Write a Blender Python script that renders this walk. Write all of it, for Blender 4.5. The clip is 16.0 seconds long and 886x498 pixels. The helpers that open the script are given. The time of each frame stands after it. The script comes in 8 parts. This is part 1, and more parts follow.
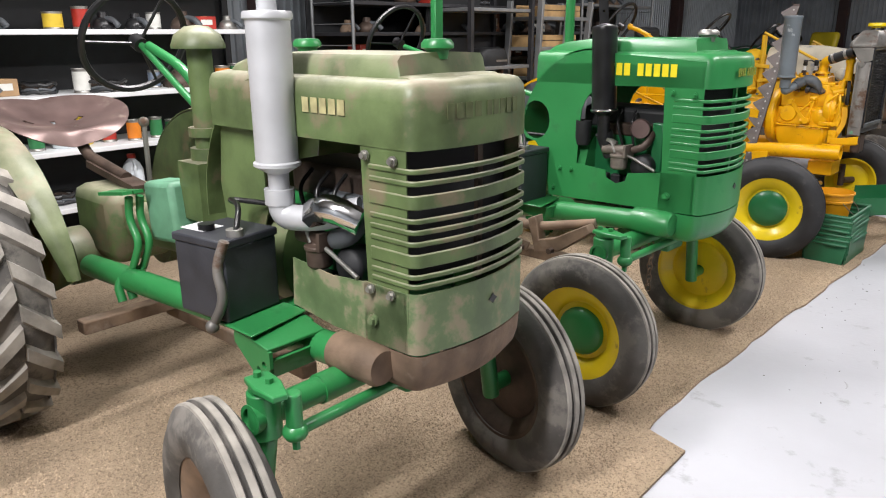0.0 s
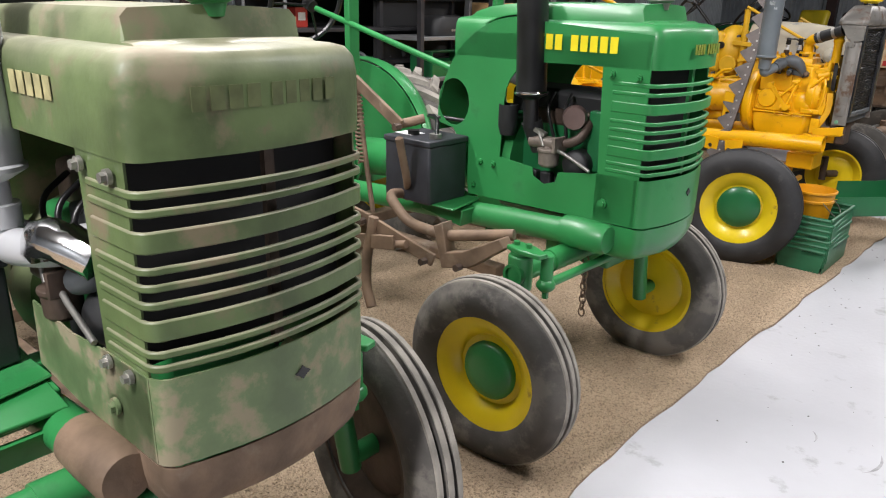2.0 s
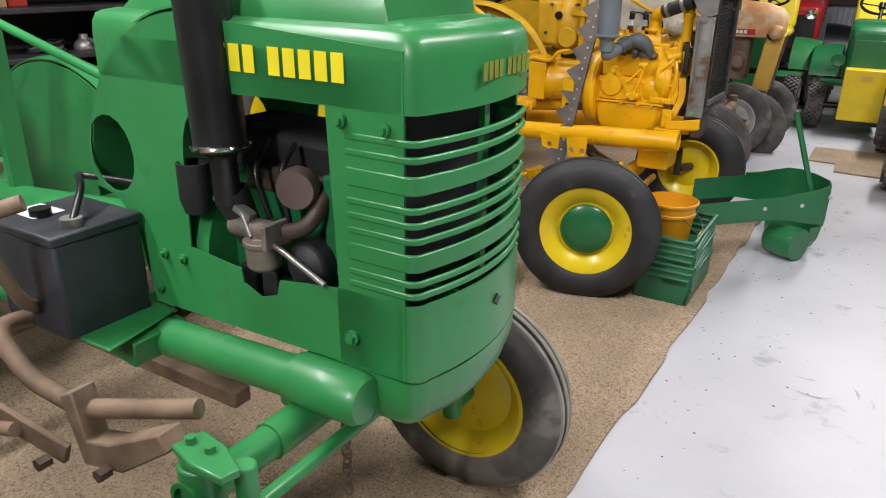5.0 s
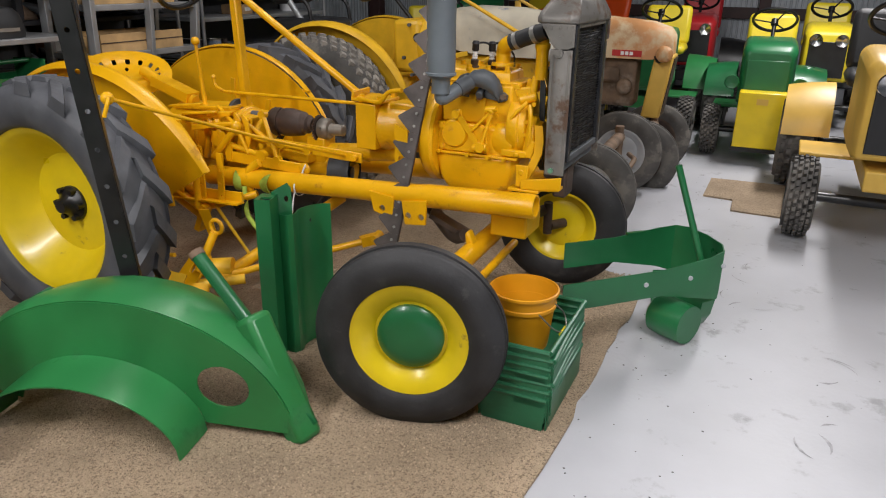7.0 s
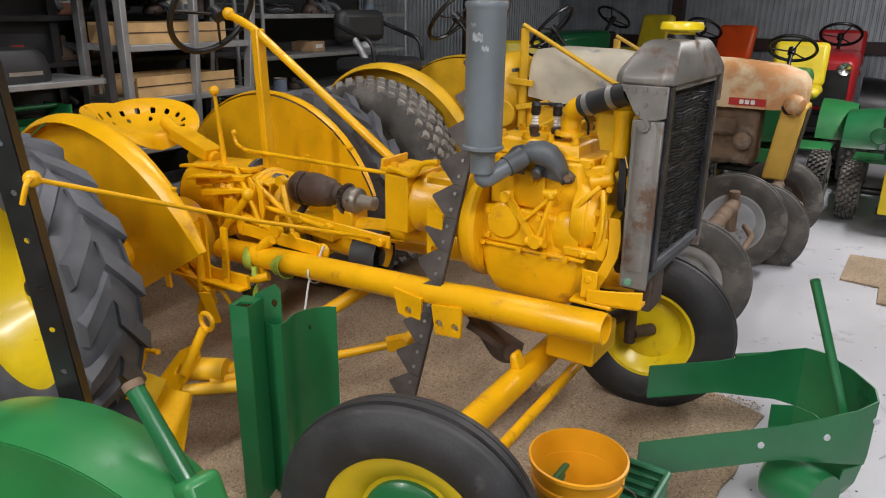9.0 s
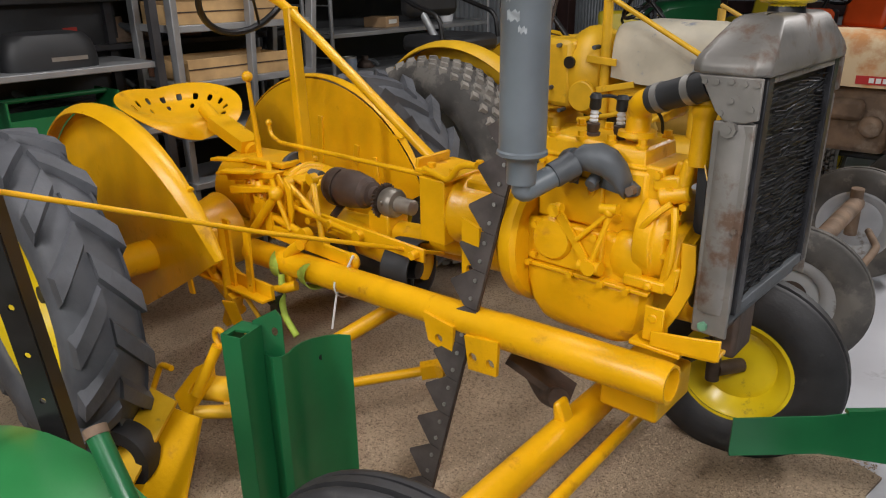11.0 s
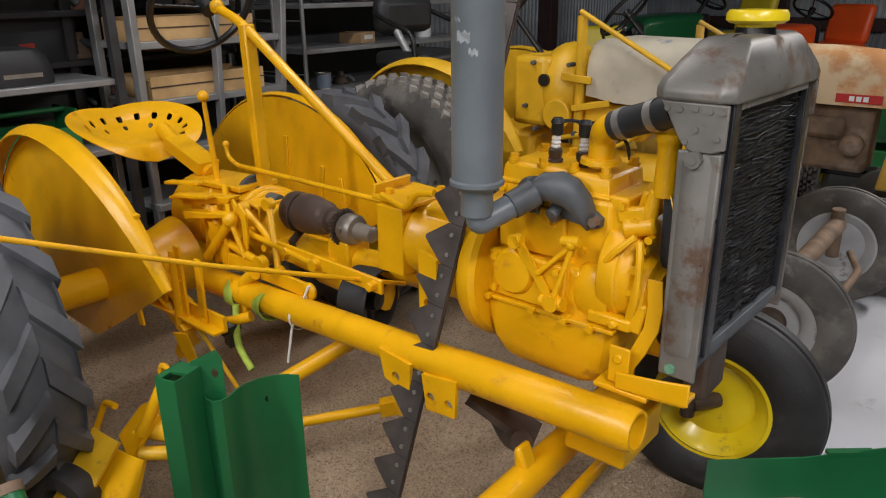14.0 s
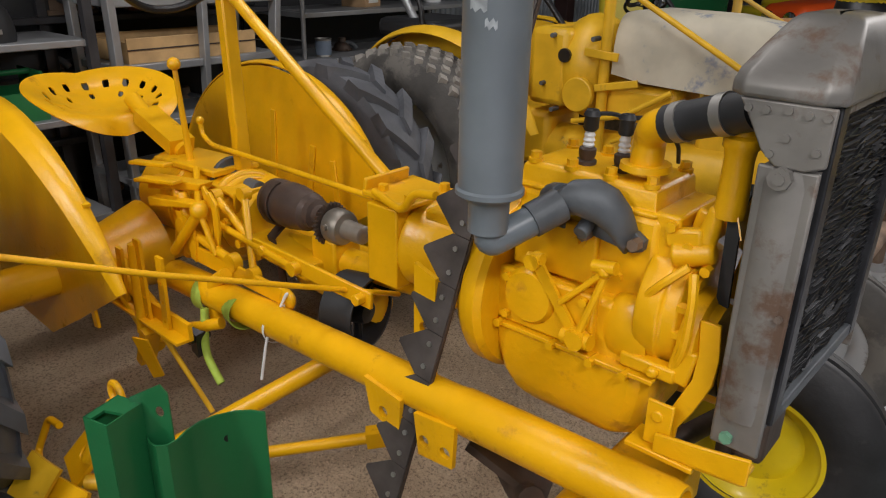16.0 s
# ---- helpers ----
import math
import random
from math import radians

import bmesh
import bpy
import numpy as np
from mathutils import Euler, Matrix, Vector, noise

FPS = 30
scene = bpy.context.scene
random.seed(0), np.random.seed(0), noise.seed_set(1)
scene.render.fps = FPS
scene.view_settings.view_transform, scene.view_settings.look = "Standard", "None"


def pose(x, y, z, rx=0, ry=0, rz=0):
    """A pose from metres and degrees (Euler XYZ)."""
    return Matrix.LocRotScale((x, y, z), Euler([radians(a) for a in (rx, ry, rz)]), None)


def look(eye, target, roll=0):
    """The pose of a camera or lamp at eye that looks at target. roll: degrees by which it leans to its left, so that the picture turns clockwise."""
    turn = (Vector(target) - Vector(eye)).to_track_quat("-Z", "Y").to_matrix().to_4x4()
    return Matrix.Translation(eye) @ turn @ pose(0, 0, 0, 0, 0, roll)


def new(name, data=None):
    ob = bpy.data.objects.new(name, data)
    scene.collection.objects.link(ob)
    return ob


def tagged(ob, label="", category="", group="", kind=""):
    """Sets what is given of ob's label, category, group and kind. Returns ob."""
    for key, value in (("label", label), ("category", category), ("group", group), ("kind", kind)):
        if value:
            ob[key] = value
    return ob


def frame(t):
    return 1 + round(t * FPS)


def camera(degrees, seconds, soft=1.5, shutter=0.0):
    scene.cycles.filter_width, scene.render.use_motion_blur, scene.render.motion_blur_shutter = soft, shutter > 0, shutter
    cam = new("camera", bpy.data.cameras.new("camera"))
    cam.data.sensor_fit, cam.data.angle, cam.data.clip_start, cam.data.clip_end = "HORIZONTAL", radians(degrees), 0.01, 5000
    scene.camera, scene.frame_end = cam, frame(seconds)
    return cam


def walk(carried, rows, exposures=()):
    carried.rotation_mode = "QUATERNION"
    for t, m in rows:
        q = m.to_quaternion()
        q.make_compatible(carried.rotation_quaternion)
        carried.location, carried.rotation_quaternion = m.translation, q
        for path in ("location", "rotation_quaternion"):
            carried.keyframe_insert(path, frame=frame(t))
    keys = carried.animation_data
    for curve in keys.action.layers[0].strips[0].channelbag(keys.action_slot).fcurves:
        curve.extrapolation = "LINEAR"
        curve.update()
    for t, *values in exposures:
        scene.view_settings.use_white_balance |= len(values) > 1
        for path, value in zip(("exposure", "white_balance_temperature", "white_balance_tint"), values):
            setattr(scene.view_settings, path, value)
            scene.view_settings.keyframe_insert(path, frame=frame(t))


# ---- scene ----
cam = camera(63.3, 16.0, soft=1.1)
PATH = [
    (0, (0.024, 0.015, 1.405), (0.021, 1.931, 0.831), -0.3),
    (0.5, (0.046, 0.103, 1.406), (-0.06, 2.014, 0.823), -0.1),
    (1, (0.149, 0.232, 1.411), (-0.151, 2.12, 0.825), 0.5),
    (1.5, (0.247, 0.345, 1.396), (-0.077, 2.221, 0.785), 0.2),
    (2, (0.362, 0.606, 1.374), (0.398, 2.498, 0.727), 1.3),
    (2.5, (0.426, 0.835, 1.413), (0.729, 2.706, 0.776), 1.2),
    (3, (0.497, 0.986, 1.414), (0.806, 2.859, 0.783), 1.2),
    (3.2, (0.546, 1.069, 1.415), (0.804, 2.948, 0.78), 1.4),
    (5.3, (0.943, 1.738, 1.423), (1.395, 3.541, 0.686), 0.6),
    (5.5, (1.041, 1.806, 1.428), (1.539, 3.6, 0.697), 0.5),
    (6, (1.235, 1.952, 1.436), (1.783, 3.735, 0.714), 0.9),
    (6.5, (1.375, 2.163, 1.432), (1.967, 3.934, 0.716), 1.1),
    (7, (1.507, 2.405, 1.462), (2.099, 4.179, 0.752), 0.9),
    (7.5, (1.638, 2.526, 1.481), (2.146, 4.331, 0.784), 0.2),
    (8, (1.815, 2.663, 1.482), (2.126, 4.523, 0.815), 0.3),
    (8.5, (1.905, 2.82, 1.478), (2.17, 4.689, 0.816), 0.5),
    (9, (1.931, 3.081, 1.5), (2.247, 4.947, 0.855), 0.7),
    (9.5, (1.977, 3.229, 1.488), (2.243, 5.095, 0.819), -0.2),
    (9.7, (2.009, 3.268, 1.48), (2.228, 5.137, 0.803), 0.2),
    (11.8, (2.193, 3.489, 1.511), (2.198, 5.354, 0.789), -1.5),
    (12, (2.182, 3.488, 1.507), (2.208, 5.354, 0.789), -1.2),
    (12.5, (2.209, 3.476, 1.502), (2.234, 5.349, 0.802), -0.5),
    (13, (2.252, 3.462, 1.516), (2.276, 5.343, 0.836), -0.6),
    (13.5, (2.291, 3.472, 1.517), (2.337, 5.353, 0.839), -0.6),
    (14, (2.255, 3.577, 1.508), (2.323, 5.456, 0.824), -0.6),
    (14.5, (2.184, 3.757, 1.508), (2.282, 5.628, 0.808), -0.1),
    (15, (2.133, 3.831, 1.501), (2.25, 5.691, 0.775), 0.3),
    (15.5, (2.155, 3.88, 1.487), (2.254, 5.732, 0.74), 0.8),
    (16, (2.272, 3.919, 1.486), (2.328, 5.767, 0.722), 1.1),
]
walk(cam, [(t, look(eye, target, roll)) for t, eye, target, roll in PATH],
     exposures=[(0, 0.08), (1.5, 0.10), (3, 0.12), (4.4, 0.02), (6, -0.14), (7, -0.18), (8, -0.02), (9, -0.02), (10.5, -0.10), (13, -0.13), (14.5, -0.22), (16, -0.26)])

# world, lamps, exposure
world = bpy.data.worlds.new("shed_world")
world.use_nodes = True
scene.world = world
world.node_tree.nodes["Background"].inputs[0].default_value = (0.75, 0.85, 1.0, 1)
world.node_tree.nodes["Background"].inputs[1].default_value = 0.05

# row frame: x ahead of the parked tractors, y along the row, z up
ROW = pose(0.093, 1.778, 0, 0, 0, -41.4)
ROOF_Z = 3.3


def lamp(f, s, power, length=2.2, width=0.16, z=3.16):
    data = bpy.data.lights.new("tube_lamp_light", "AREA")
    data.shape, data.size, data.size_y, data.energy, data.color = "RECTANGLE", length, width, power, (1.0, 0.965, 0.965)
    ob = new("tube_lamp_light", data)
    ob.matrix_world = ROW @ pose(f, s, z, 0, 0, 90)
    return ob


LAMPS = [(0.1, -2.4, 215), (1.5, 2.4, 118), (1.3, 8.0, 140), (-1.5, 0.7, 125), (-1.7, 4.6, 36)]
for f, s, power in LAMPS:
    lamp(f, s, power)


# materials
def mat(name, color, rough=0.5, metal=0.0, var=0.15, scale=9.0, bump=0.0, bump_scale=60.0, worn=None, worn_amount=0.0, worn_scale=5.0, coat=0.0, dust=0.0):
    m = bpy.data.materials.new(name)
    m.use_nodes = True
    nt = m.node_tree
    n, l = nt.nodes, nt.links
    b = n["Principled BSDF"]
    b.inputs["Metallic"].default_value = metal
    b.inputs["Coat Weight"].default_value = coat
    b.inputs["Coat Roughness"].default_value = 0.15
    co = n.new("ShaderNodeTexCoord")
    nz = n.new("ShaderNodeTexNoise")
    nz.inputs["Scale"].default_value, nz.inputs["Detail"].default_value = scale, 6
    l.new(co.outputs["Object"], nz.inputs["Vector"])
    dark = tuple(c * (1 - var) for c in color)
    light = tuple(min(1, c * (1 + var)) for c in color)
    ramp = n.new("ShaderNodeValToRGB")
    ramp.color_ramp.elements[0].position, ramp.color_ramp.elements[1].position = 0.35, 0.65
    ramp.color_ramp.elements[0].color, ramp.color_ramp.elements[1].color = (*dark, 1), (*light, 1)
    l.new(nz.outputs["Fac"], ramp.inputs["Fac"])
    out = ramp.outputs["Color"]
    rr = n.new("ShaderNodeMapRange")
    rr.inputs["To Min"].default_value, rr.inputs["To Max"].default_value = max(0.02, rough - 0.12), min(1, rough + 0.12)
    l.new(nz.outputs["Fac"], rr.inputs["Value"])
    rough_out = rr.outputs["Result"]
    if worn:
        n2 = n.new("ShaderNodeTexNoise")
        n2.inputs["Scale"].default_value, n2.inputs["Detail"].default_value, n2.inputs["Roughness"].default_value = worn_scale, 9, 0.65
        l.new(co.outputs["Object"], n2.inputs["Vector"])
        r2 = n.new("ShaderNodeValToRGB")
        edge = 0.68 - 0.36 * worn_amount
        r2.color_ramp.elements[0].position, r2.color_ramp.elements[1].position = edge, min(1, edge + 0.09)
        l.new(n2.outputs["Fac"], r2.inputs["Fac"])
        mix = n.new("ShaderNodeMix")
        mix.data_type = "RGBA"
        mix.inputs["B"].default_value = (*worn, 1)
        l.new(r2.outputs["Color"], mix.inputs["Factor"])
        l.new(out, mix.inputs["A"])
        out = mix.outputs["Result"]
        mr = n.new("ShaderNodeMix")
        mr.inputs["B"].default_value = min(1, rough + 0.3)
        l.new(r2.outputs["Color"], mr.inputs["Factor"])
        l.new(rough_out, mr.inputs["A"])
        rough_out = mr.outputs["Result"]
    if dust:
        # dust settled on faces that look up
        ge = n.new("ShaderNodeNewGeometry")
        sp = n.new("ShaderNodeSeparateXYZ")
        l.new(ge.outputs["Normal"], sp.inputs[0])
        n3 = n.new("ShaderNodeTexNoise")
        n3.inputs["Scale"].default_value, n3.inputs["Detail"].default_value = 14, 7
        l.new(co.outputs["Object"], n3.inputs["Vector"])
        mu = n.new("ShaderNodeMath")
        mu.operation, mu.use_clamp = "MULTIPLY", True
        l.new(sp.outputs["Z"], mu.inputs[0]), l.new(n3.outputs["Fac"], mu.inputs[1])
        mu2 = n.new("ShaderNodeMath")
        mu2.operation, mu2.use_clamp = "MULTIPLY", True
        mu2.inputs[1].default_value = dust * 1.8
        l.new(mu.outputs[0], mu2.inputs[0])
        md = n.new("ShaderNodeMix")
        md.data_type = "RGBA"
        md.inputs["B"].default_value = (0.42, 0.37, 0.29, 1)
        l.new(mu2.outputs[0], md.inputs["Factor"])
        l.new(out, md.inputs["A"])
        out = md.outputs["Result"]
    l.new(out, b.inputs["Base Color"])
    l.new(rough_out, b.inputs["Roughness"])
    if bump:
        nb = n.new("ShaderNodeTexNoise")
        nb.inputs["Scale"].default_value, nb.inputs["Detail"].default_value = bump_scale, 5
        l.new(co.outputs["Object"], nb.inputs["Vector"])
        bp = n.new("ShaderNodeBump")
        bp.inputs["Strength"].default_value, bp.inputs["Distance"].default_value = bump, 0.01
        l.new(nb.outputs["Fac"], bp.inputs["Height"])
        l.new(bp.outputs["Normal"], b.inputs["Normal"])
    return m


GREEN = mat("fresh_green_paint", (0.026, 0.205, 0.058), 0.37, var=0.14, scale=3, bump=0.03, bump_scale=120, worn=(0.03, 0.19, 0.06), worn_amount=0.25, worn_scale=6, coat=0.12)
GREEN_OLD = mat("faded_green_paint", (0.092, 0.135, 0.050), 0.46, var=0.34, scale=7, bump=0.06, bump_scale=90, worn=(0.17, 0.145, 0.085), worn_amount=0.40, worn_scale=5.0, dust=0.5)
GREEN_PALE = mat("worn_pale_green_paint", (0.13, 0.185, 0.085), 0.5, var=0.28, scale=9, bump=0.07, worn=(0.27, 0.235, 0.155), worn_amount=0.52, worn_scale=9)
GREEN_DARK = mat("dark_green_paint", (0.014, 0.135, 0.046), 0.32, var=0.12, scale=4, bump=0.03, coat=0.2)
MINT = mat("mint_green_paint", (0.13, 0.30, 0.19), 0.5, var=0.25, scale=8)
YELLOW = mat("industrial_yellow_paint", (0.78, 0.405, 0.003), 0.34, var=0.10, scale=6, bump=0.14, bump_scale=70, worn=(0.56, 0.26, 0.006), worn_amount=0.2, worn_scale=9)
YELLOW_OLD = mat("worn_industrial_yellow_paint", (0.74, 0.43, 0.016), 0.45, var=0.16, scale=6, bump=0.12, bump_scale=40, worn=(0.20, 0.12, 0.05), worn_amount=0.16, worn_scale=7)
RIM_YELLOW = mat("yellow_rim_paint", (0.78, 0.58, 0.01), 0.32, var=0.08, scale=6, worn=(0.25, 0.12, 0.05), worn_amount=0.06, worn_scale=8, coat=0.2)
RUBBER = mat("black_tyre_rubber", (0.024, 0.024, 0.026), 0.58, var=0.35, scale=8, bump=0.12, bump_scale=70, worn=(0.07, 0.068, 0.065), worn_amount=0.25, worn_scale=9)
RUBBER_DUSTY = mat("dusty_tyre_rubber", (0.082, 0.077, 0.071), 0.75, var=0.35, scale=6, bump=0.15, bump_scale=60, worn=(0.17, 0.157, 0.14), worn_amount=0.52, worn_scale=7)
RUBBER_GREY = mat("grey_bloomed_rubber", (0.085, 0.089, 0.10), 0.6, var=0.25, scale=7, bump=0.12, bump_scale=60)
TREAD_GREY = mat("scuffed_tread_rubber", (0.25, 0.232, 0.205), 0.85, var=0.3, scale=12, bump=0.2)
BLACK = mat("black_paint", (0.012, 0.012, 0.013), 0.35, var=0.3, scale=10)
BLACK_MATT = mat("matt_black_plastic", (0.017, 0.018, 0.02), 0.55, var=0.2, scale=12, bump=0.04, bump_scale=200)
SILVER = mat("silver_muffler_paint", (0.50, 0.51, 0.53), 0.42, metal=0.25, var=0.08, scale=7, bump=0.03)
GREY = mat("grey_primer_paint", (0.15, 0.175, 0.195), 0.42, var=0.12, scale=6, worn=(0.32, 0.33, 0.34), worn_amount=0.04, worn_scale=6)
GREY_DARK = mat("dark_grey_cast_iron", (0.09, 0.10, 0.11), 0.55, metal=0.2, var=0.2, scale=12, bump=0.12)
STEEL = mat("bare_steel", (0.33, 0.32, 0.30), 0.42, metal=0.75, var=0.22, scale=9, bump=0.05, worn=(0.2, 0.13, 0.08), worn_amount=0.2)
STEEL_DULL = mat("dull_radiator_steel", (0.20, 0.19, 0.175), 0.5, metal=0.45, var=0.28, scale=6, bump=0.05, worn=(0.14, 0.088, 0.06), worn_amount=0.4, worn_scale=7)
RUST = mat("rusty_brown_steel", (0.19, 0.130, 0.088), 0.75, metal=0.2, var=0.3, scale=11, bump=0.2, worn=(0.28, 0.22, 0.17), worn_amount=0.3)
RUST_DARK = mat("dark_greasy_steel", (0.075, 0.052, 0.04), 0.55, metal=0.35, var=0.35, scale=14, bump=0.15)
SEAT_BROWN = mat("worn_brown_seat_steel", (0.17, 0.115, 0.105), 0.38, metal=0.45, var=0.25, scale=6, bump=0.04, worn=(0.30, 0.24, 0.20), worn_amount=0.3)
CREAM = mat("chipped_cream_paint", (0.52, 0.48, 0.38), 0.5, var=0.16, scale=5, worn=(0.20, 0.23, 0.30), worn_amount=0.27, worn_scale=7)
TAN_ORANGE = mat("faded_orange_paint", (0.50, 0.24, 0.09), 0.5, var=0.2, scale=4, worn=(0.58, 0.45, 0.28), worn_amount=0.5, worn_scale=3)
BUFF = mat("buff_yellow_paint", (0.62, 0.39, 0.07), 0.42, var=0.12, scale=5, worn=(0.2, 0.12, 0.06), worn_amount=0.08)
RED = mat("red_paint", (0.42, 0.02, 0.025), 0.35, var=0.1, scale=5)
ORANGE = mat("orange_vinyl", (0.75, 0.09, 0.012), 0.42, var=0.08, scale=5)
LEMON = mat("yellow_vinyl", (0.78, 0.62, 0.03), 0.4, var=0.08, scale=5)
WHITE = mat("white_plastic", (0.72, 0.73, 0.74), 0.45, var=0.06, scale=6)
CARPET_TAN = mat("carpet_tan_brown", (0.44, 0.335, 0.228), 0.95, var=0.18, scale=2.5, bump=1.0, bump_scale=240, worn=(0.23, 0.170, 0.115), worn_amount=0.48, worn_scale=120)
WOOD = mat("pale_pine_wood", (0.48, 0.31, 0.14), 0.6, var=0.25, scale=7, bump=0.05)
SHELF_STEEL = mat("grey_shelf_steel", (0.32, 0.33, 0.34), 0.42, metal=0.5, var=0.12, scale=8)
SHELF_DARK = mat("dark_shelf_steel", (0.05, 0.05, 0.055), 0.45, metal=0.4, var=0.2, scale=8)
CORRUGATED = mat("galvanised_wall_steel", (0.36, 0.39, 0.42), 0.42, metal=0.5, var=0.15, scale=4, bump=0.03)
POST_BROWN = mat("dark_brown_post_paint", (0.045, 0.02, 0.018), 0.5, var=0.3, scale=5)
CHROME = mat("chrome", (0.7, 0.7, 0.7), 0.15, metal=1.0, var=0.05)
LETTER_YELLOW = mat("yellow_decal_paint", (0.80, 0.68, 0.02), 0.4, var=0.05)
LETTER_PALE = mat("faded_decal_paint", (0.36, 0.33, 0.17), 0.5, var=0.25, scale=30)
LETTER_GHOST = mat("ghosted_decal_paint", (0.105, 0.125, 0.052), 0.45, var=0.2, scale=30)
LETTER_OCHRE = mat("dull_decal_paint", (0.20, 0.24, 0.03), 0.4, var=0.2)
STRAP_LIME = mat("lime_webbing", (0.35, 0.48, 0.06), 0.7, var=0.15, scale=40)
# near-black that paints in the shade between the grille bars
GAP_SHADE = mat("grille_gap_shade", (0.006, 0.006, 0.006), 0.6)


# building tools
def thing(name, m, label, category, group=""):
    ob = new(name)
    ob.matrix_world = m
    return tagged(ob, label, category, group)


def smooth_bm(bm, angle=40):
    bm.normal_update()
    for e in bm.edges:
        if len(e.link_faces) == 2 and e.calc_face_angle(0) > radians(angle):
            e.smooth = False
    for f in bm.faces:
        f.smooth = True


def mesh_of(name, bm, material, flat=False):
    if not flat:
        smooth_bm(bm)
    me = bpy.data.meshes.new(name)
    bm.to_mesh(me)
    bm.free()
    me.materials.append(material)
    return me


def part(name, bm, material, parent, label="", bevel=0.0, flat=False):
    ob = new(name, mesh_of(name, bm, material, flat))
    ob.parent = parent
    if bevel:
        mod = ob.modifiers.new("bevel", "BEVEL")
        mod.width, mod.segments, mod.limit_method, mod.harden_normals = bevel, 2, "ANGLE", False
    return tagged(ob, label)


def solo(name, bm, material, m, label, category, group="", kind="", bevel=0.0, flat=False):
    ob = new(name, mesh_of(name, bm, material, flat))
    ob.matrix_world = m
    if bevel:
        mod = ob.modifiers.new("bevel", "BEVEL")
        mod.width, mod.segments, mod.limit_method = bevel, 2, "ANGLE"
    return tagged(ob, label, category, group, kind)


def NB():
    return bmesh.new()


def box(bm, c, s, r=(0, 0, 0)):
    m = pose(*c, *r) @ Matrix.Diagonal((*s, 1))
    bmesh.ops.create_cube(bm, size=1, matrix=m)
    return bm


def rod(bm, a, b, r, r2=None, seg=14, caps=True):
    a, b = Vector(a), Vector(b)
    d = b - a
    m = Matrix.Translation((a + b) / 2) @ d.to_track_quat("Z", "Y").to_matrix().to_4x4()
    bmesh.ops.create_cone(bm, cap_ends=caps, segments=seg, radius1=r, radius2=r if r2 is None else r2, depth=d.length, matrix=m)
    return bm


def ball(bm, c, r, sx=1, sy=1, sz=1, seg=14):
    bmesh.ops.create_uvsphere(bm, u_segments=seg, v_segments=max(6, seg // 2), radius=r, matrix=pose(*c) @ Matrix.Diagonal((sx, sy, sz, 1)))
    return bm


def rings(bm, loops, close=True, cap=True):
    vs = [[bm.verts.new(p) for p in loop] for loop in loops]
    k = len(vs[0])
    for a, b in zip(vs, vs[1:]):
        for i in range(k if close else k - 1):
            j = (i + 1) % k
            bm.faces.new((a[i], a[j], b[j], b[i]))
    if cap and close:
        bm.faces.new(vs[0][::-1])
        bm.faces.new(vs[-1])
    bmesh.ops.recalc_face_normals(bm, faces=bm.faces[:])
    return bm


def fillet(points, radius, steps=5):
    pts = [Vector(p) for p in points]
    out = [pts[0]]
    for p, q, s in zip(pts, pts[1:], pts[2:]):
        a, b = (p - q), (s - q)
        k = min(radius, a.length * 0.49, b.length * 0.49)
        a, b = q + a.normalized() * k, q + b.normalized() * k
        for i in range(steps + 1):
            t = i / steps
            out.append((1 - t) ** 2 * a + 2 * t * (1 - t) * q + t * t * b)
    return out + [pts[-1]]


def pipe(bm, points, r, seg=10, bend=0.0, r_end=None):
    pts = fillet(points, bend) if bend and len(points) > 2 else [Vector(p) for p in points]
    loops, side = [], None
    n = len(pts)
    for i, p in enumerate(pts):
        t = (pts[min(i + 1, n - 1)] - pts[max(i - 1, 0)]).normalized()
        if side is None:
            side = t.orthogonal().normalized()
        else:
            side = (side - t * side.dot(t)).normalized()
        up = t.cross(side)
        rr = r if r_end is None else r + (r_end - r) * i / (n - 1)
        loops.append([p + (side * math.cos(a) + up * math.sin(a)) * rr for a in (2 * math.pi * j / seg for j in range(seg))])
    return rings(bm, loops)


def lathe(bm, profile, m=None, seg=40, close=False, cap=True):
    """profile: (radius, along) pairs; turned round the local y axis."""
    m = m or Matrix()
    vs = []
    for r, y in profile:
        vs.append([bm.verts.new(m @ Vector((r * math.cos(a), y, r * math.sin(a)))) for a in (2 * math.pi * j / seg for j in range(seg))])
    pairs = list(zip(vs, vs[1:])) + ([(vs[-1], vs[0])] if close else [])
    made = []
    for a, b in pairs:
        for i in range(seg):
            j = (i + 1) % seg
            made.append(bm.faces.new((a[i], a[j], b[j], b[i])))
    if not close and cap:
        if profile[0][0] > 1e-4:
            made.append(bm.faces.new(vs[0]))
        if profile[-1][0] > 1e-4:
            made.append(bm.faces.new(vs[-1][::-1]))
    bmesh.ops.recalc_face_normals(bm, faces=made)
    return bm


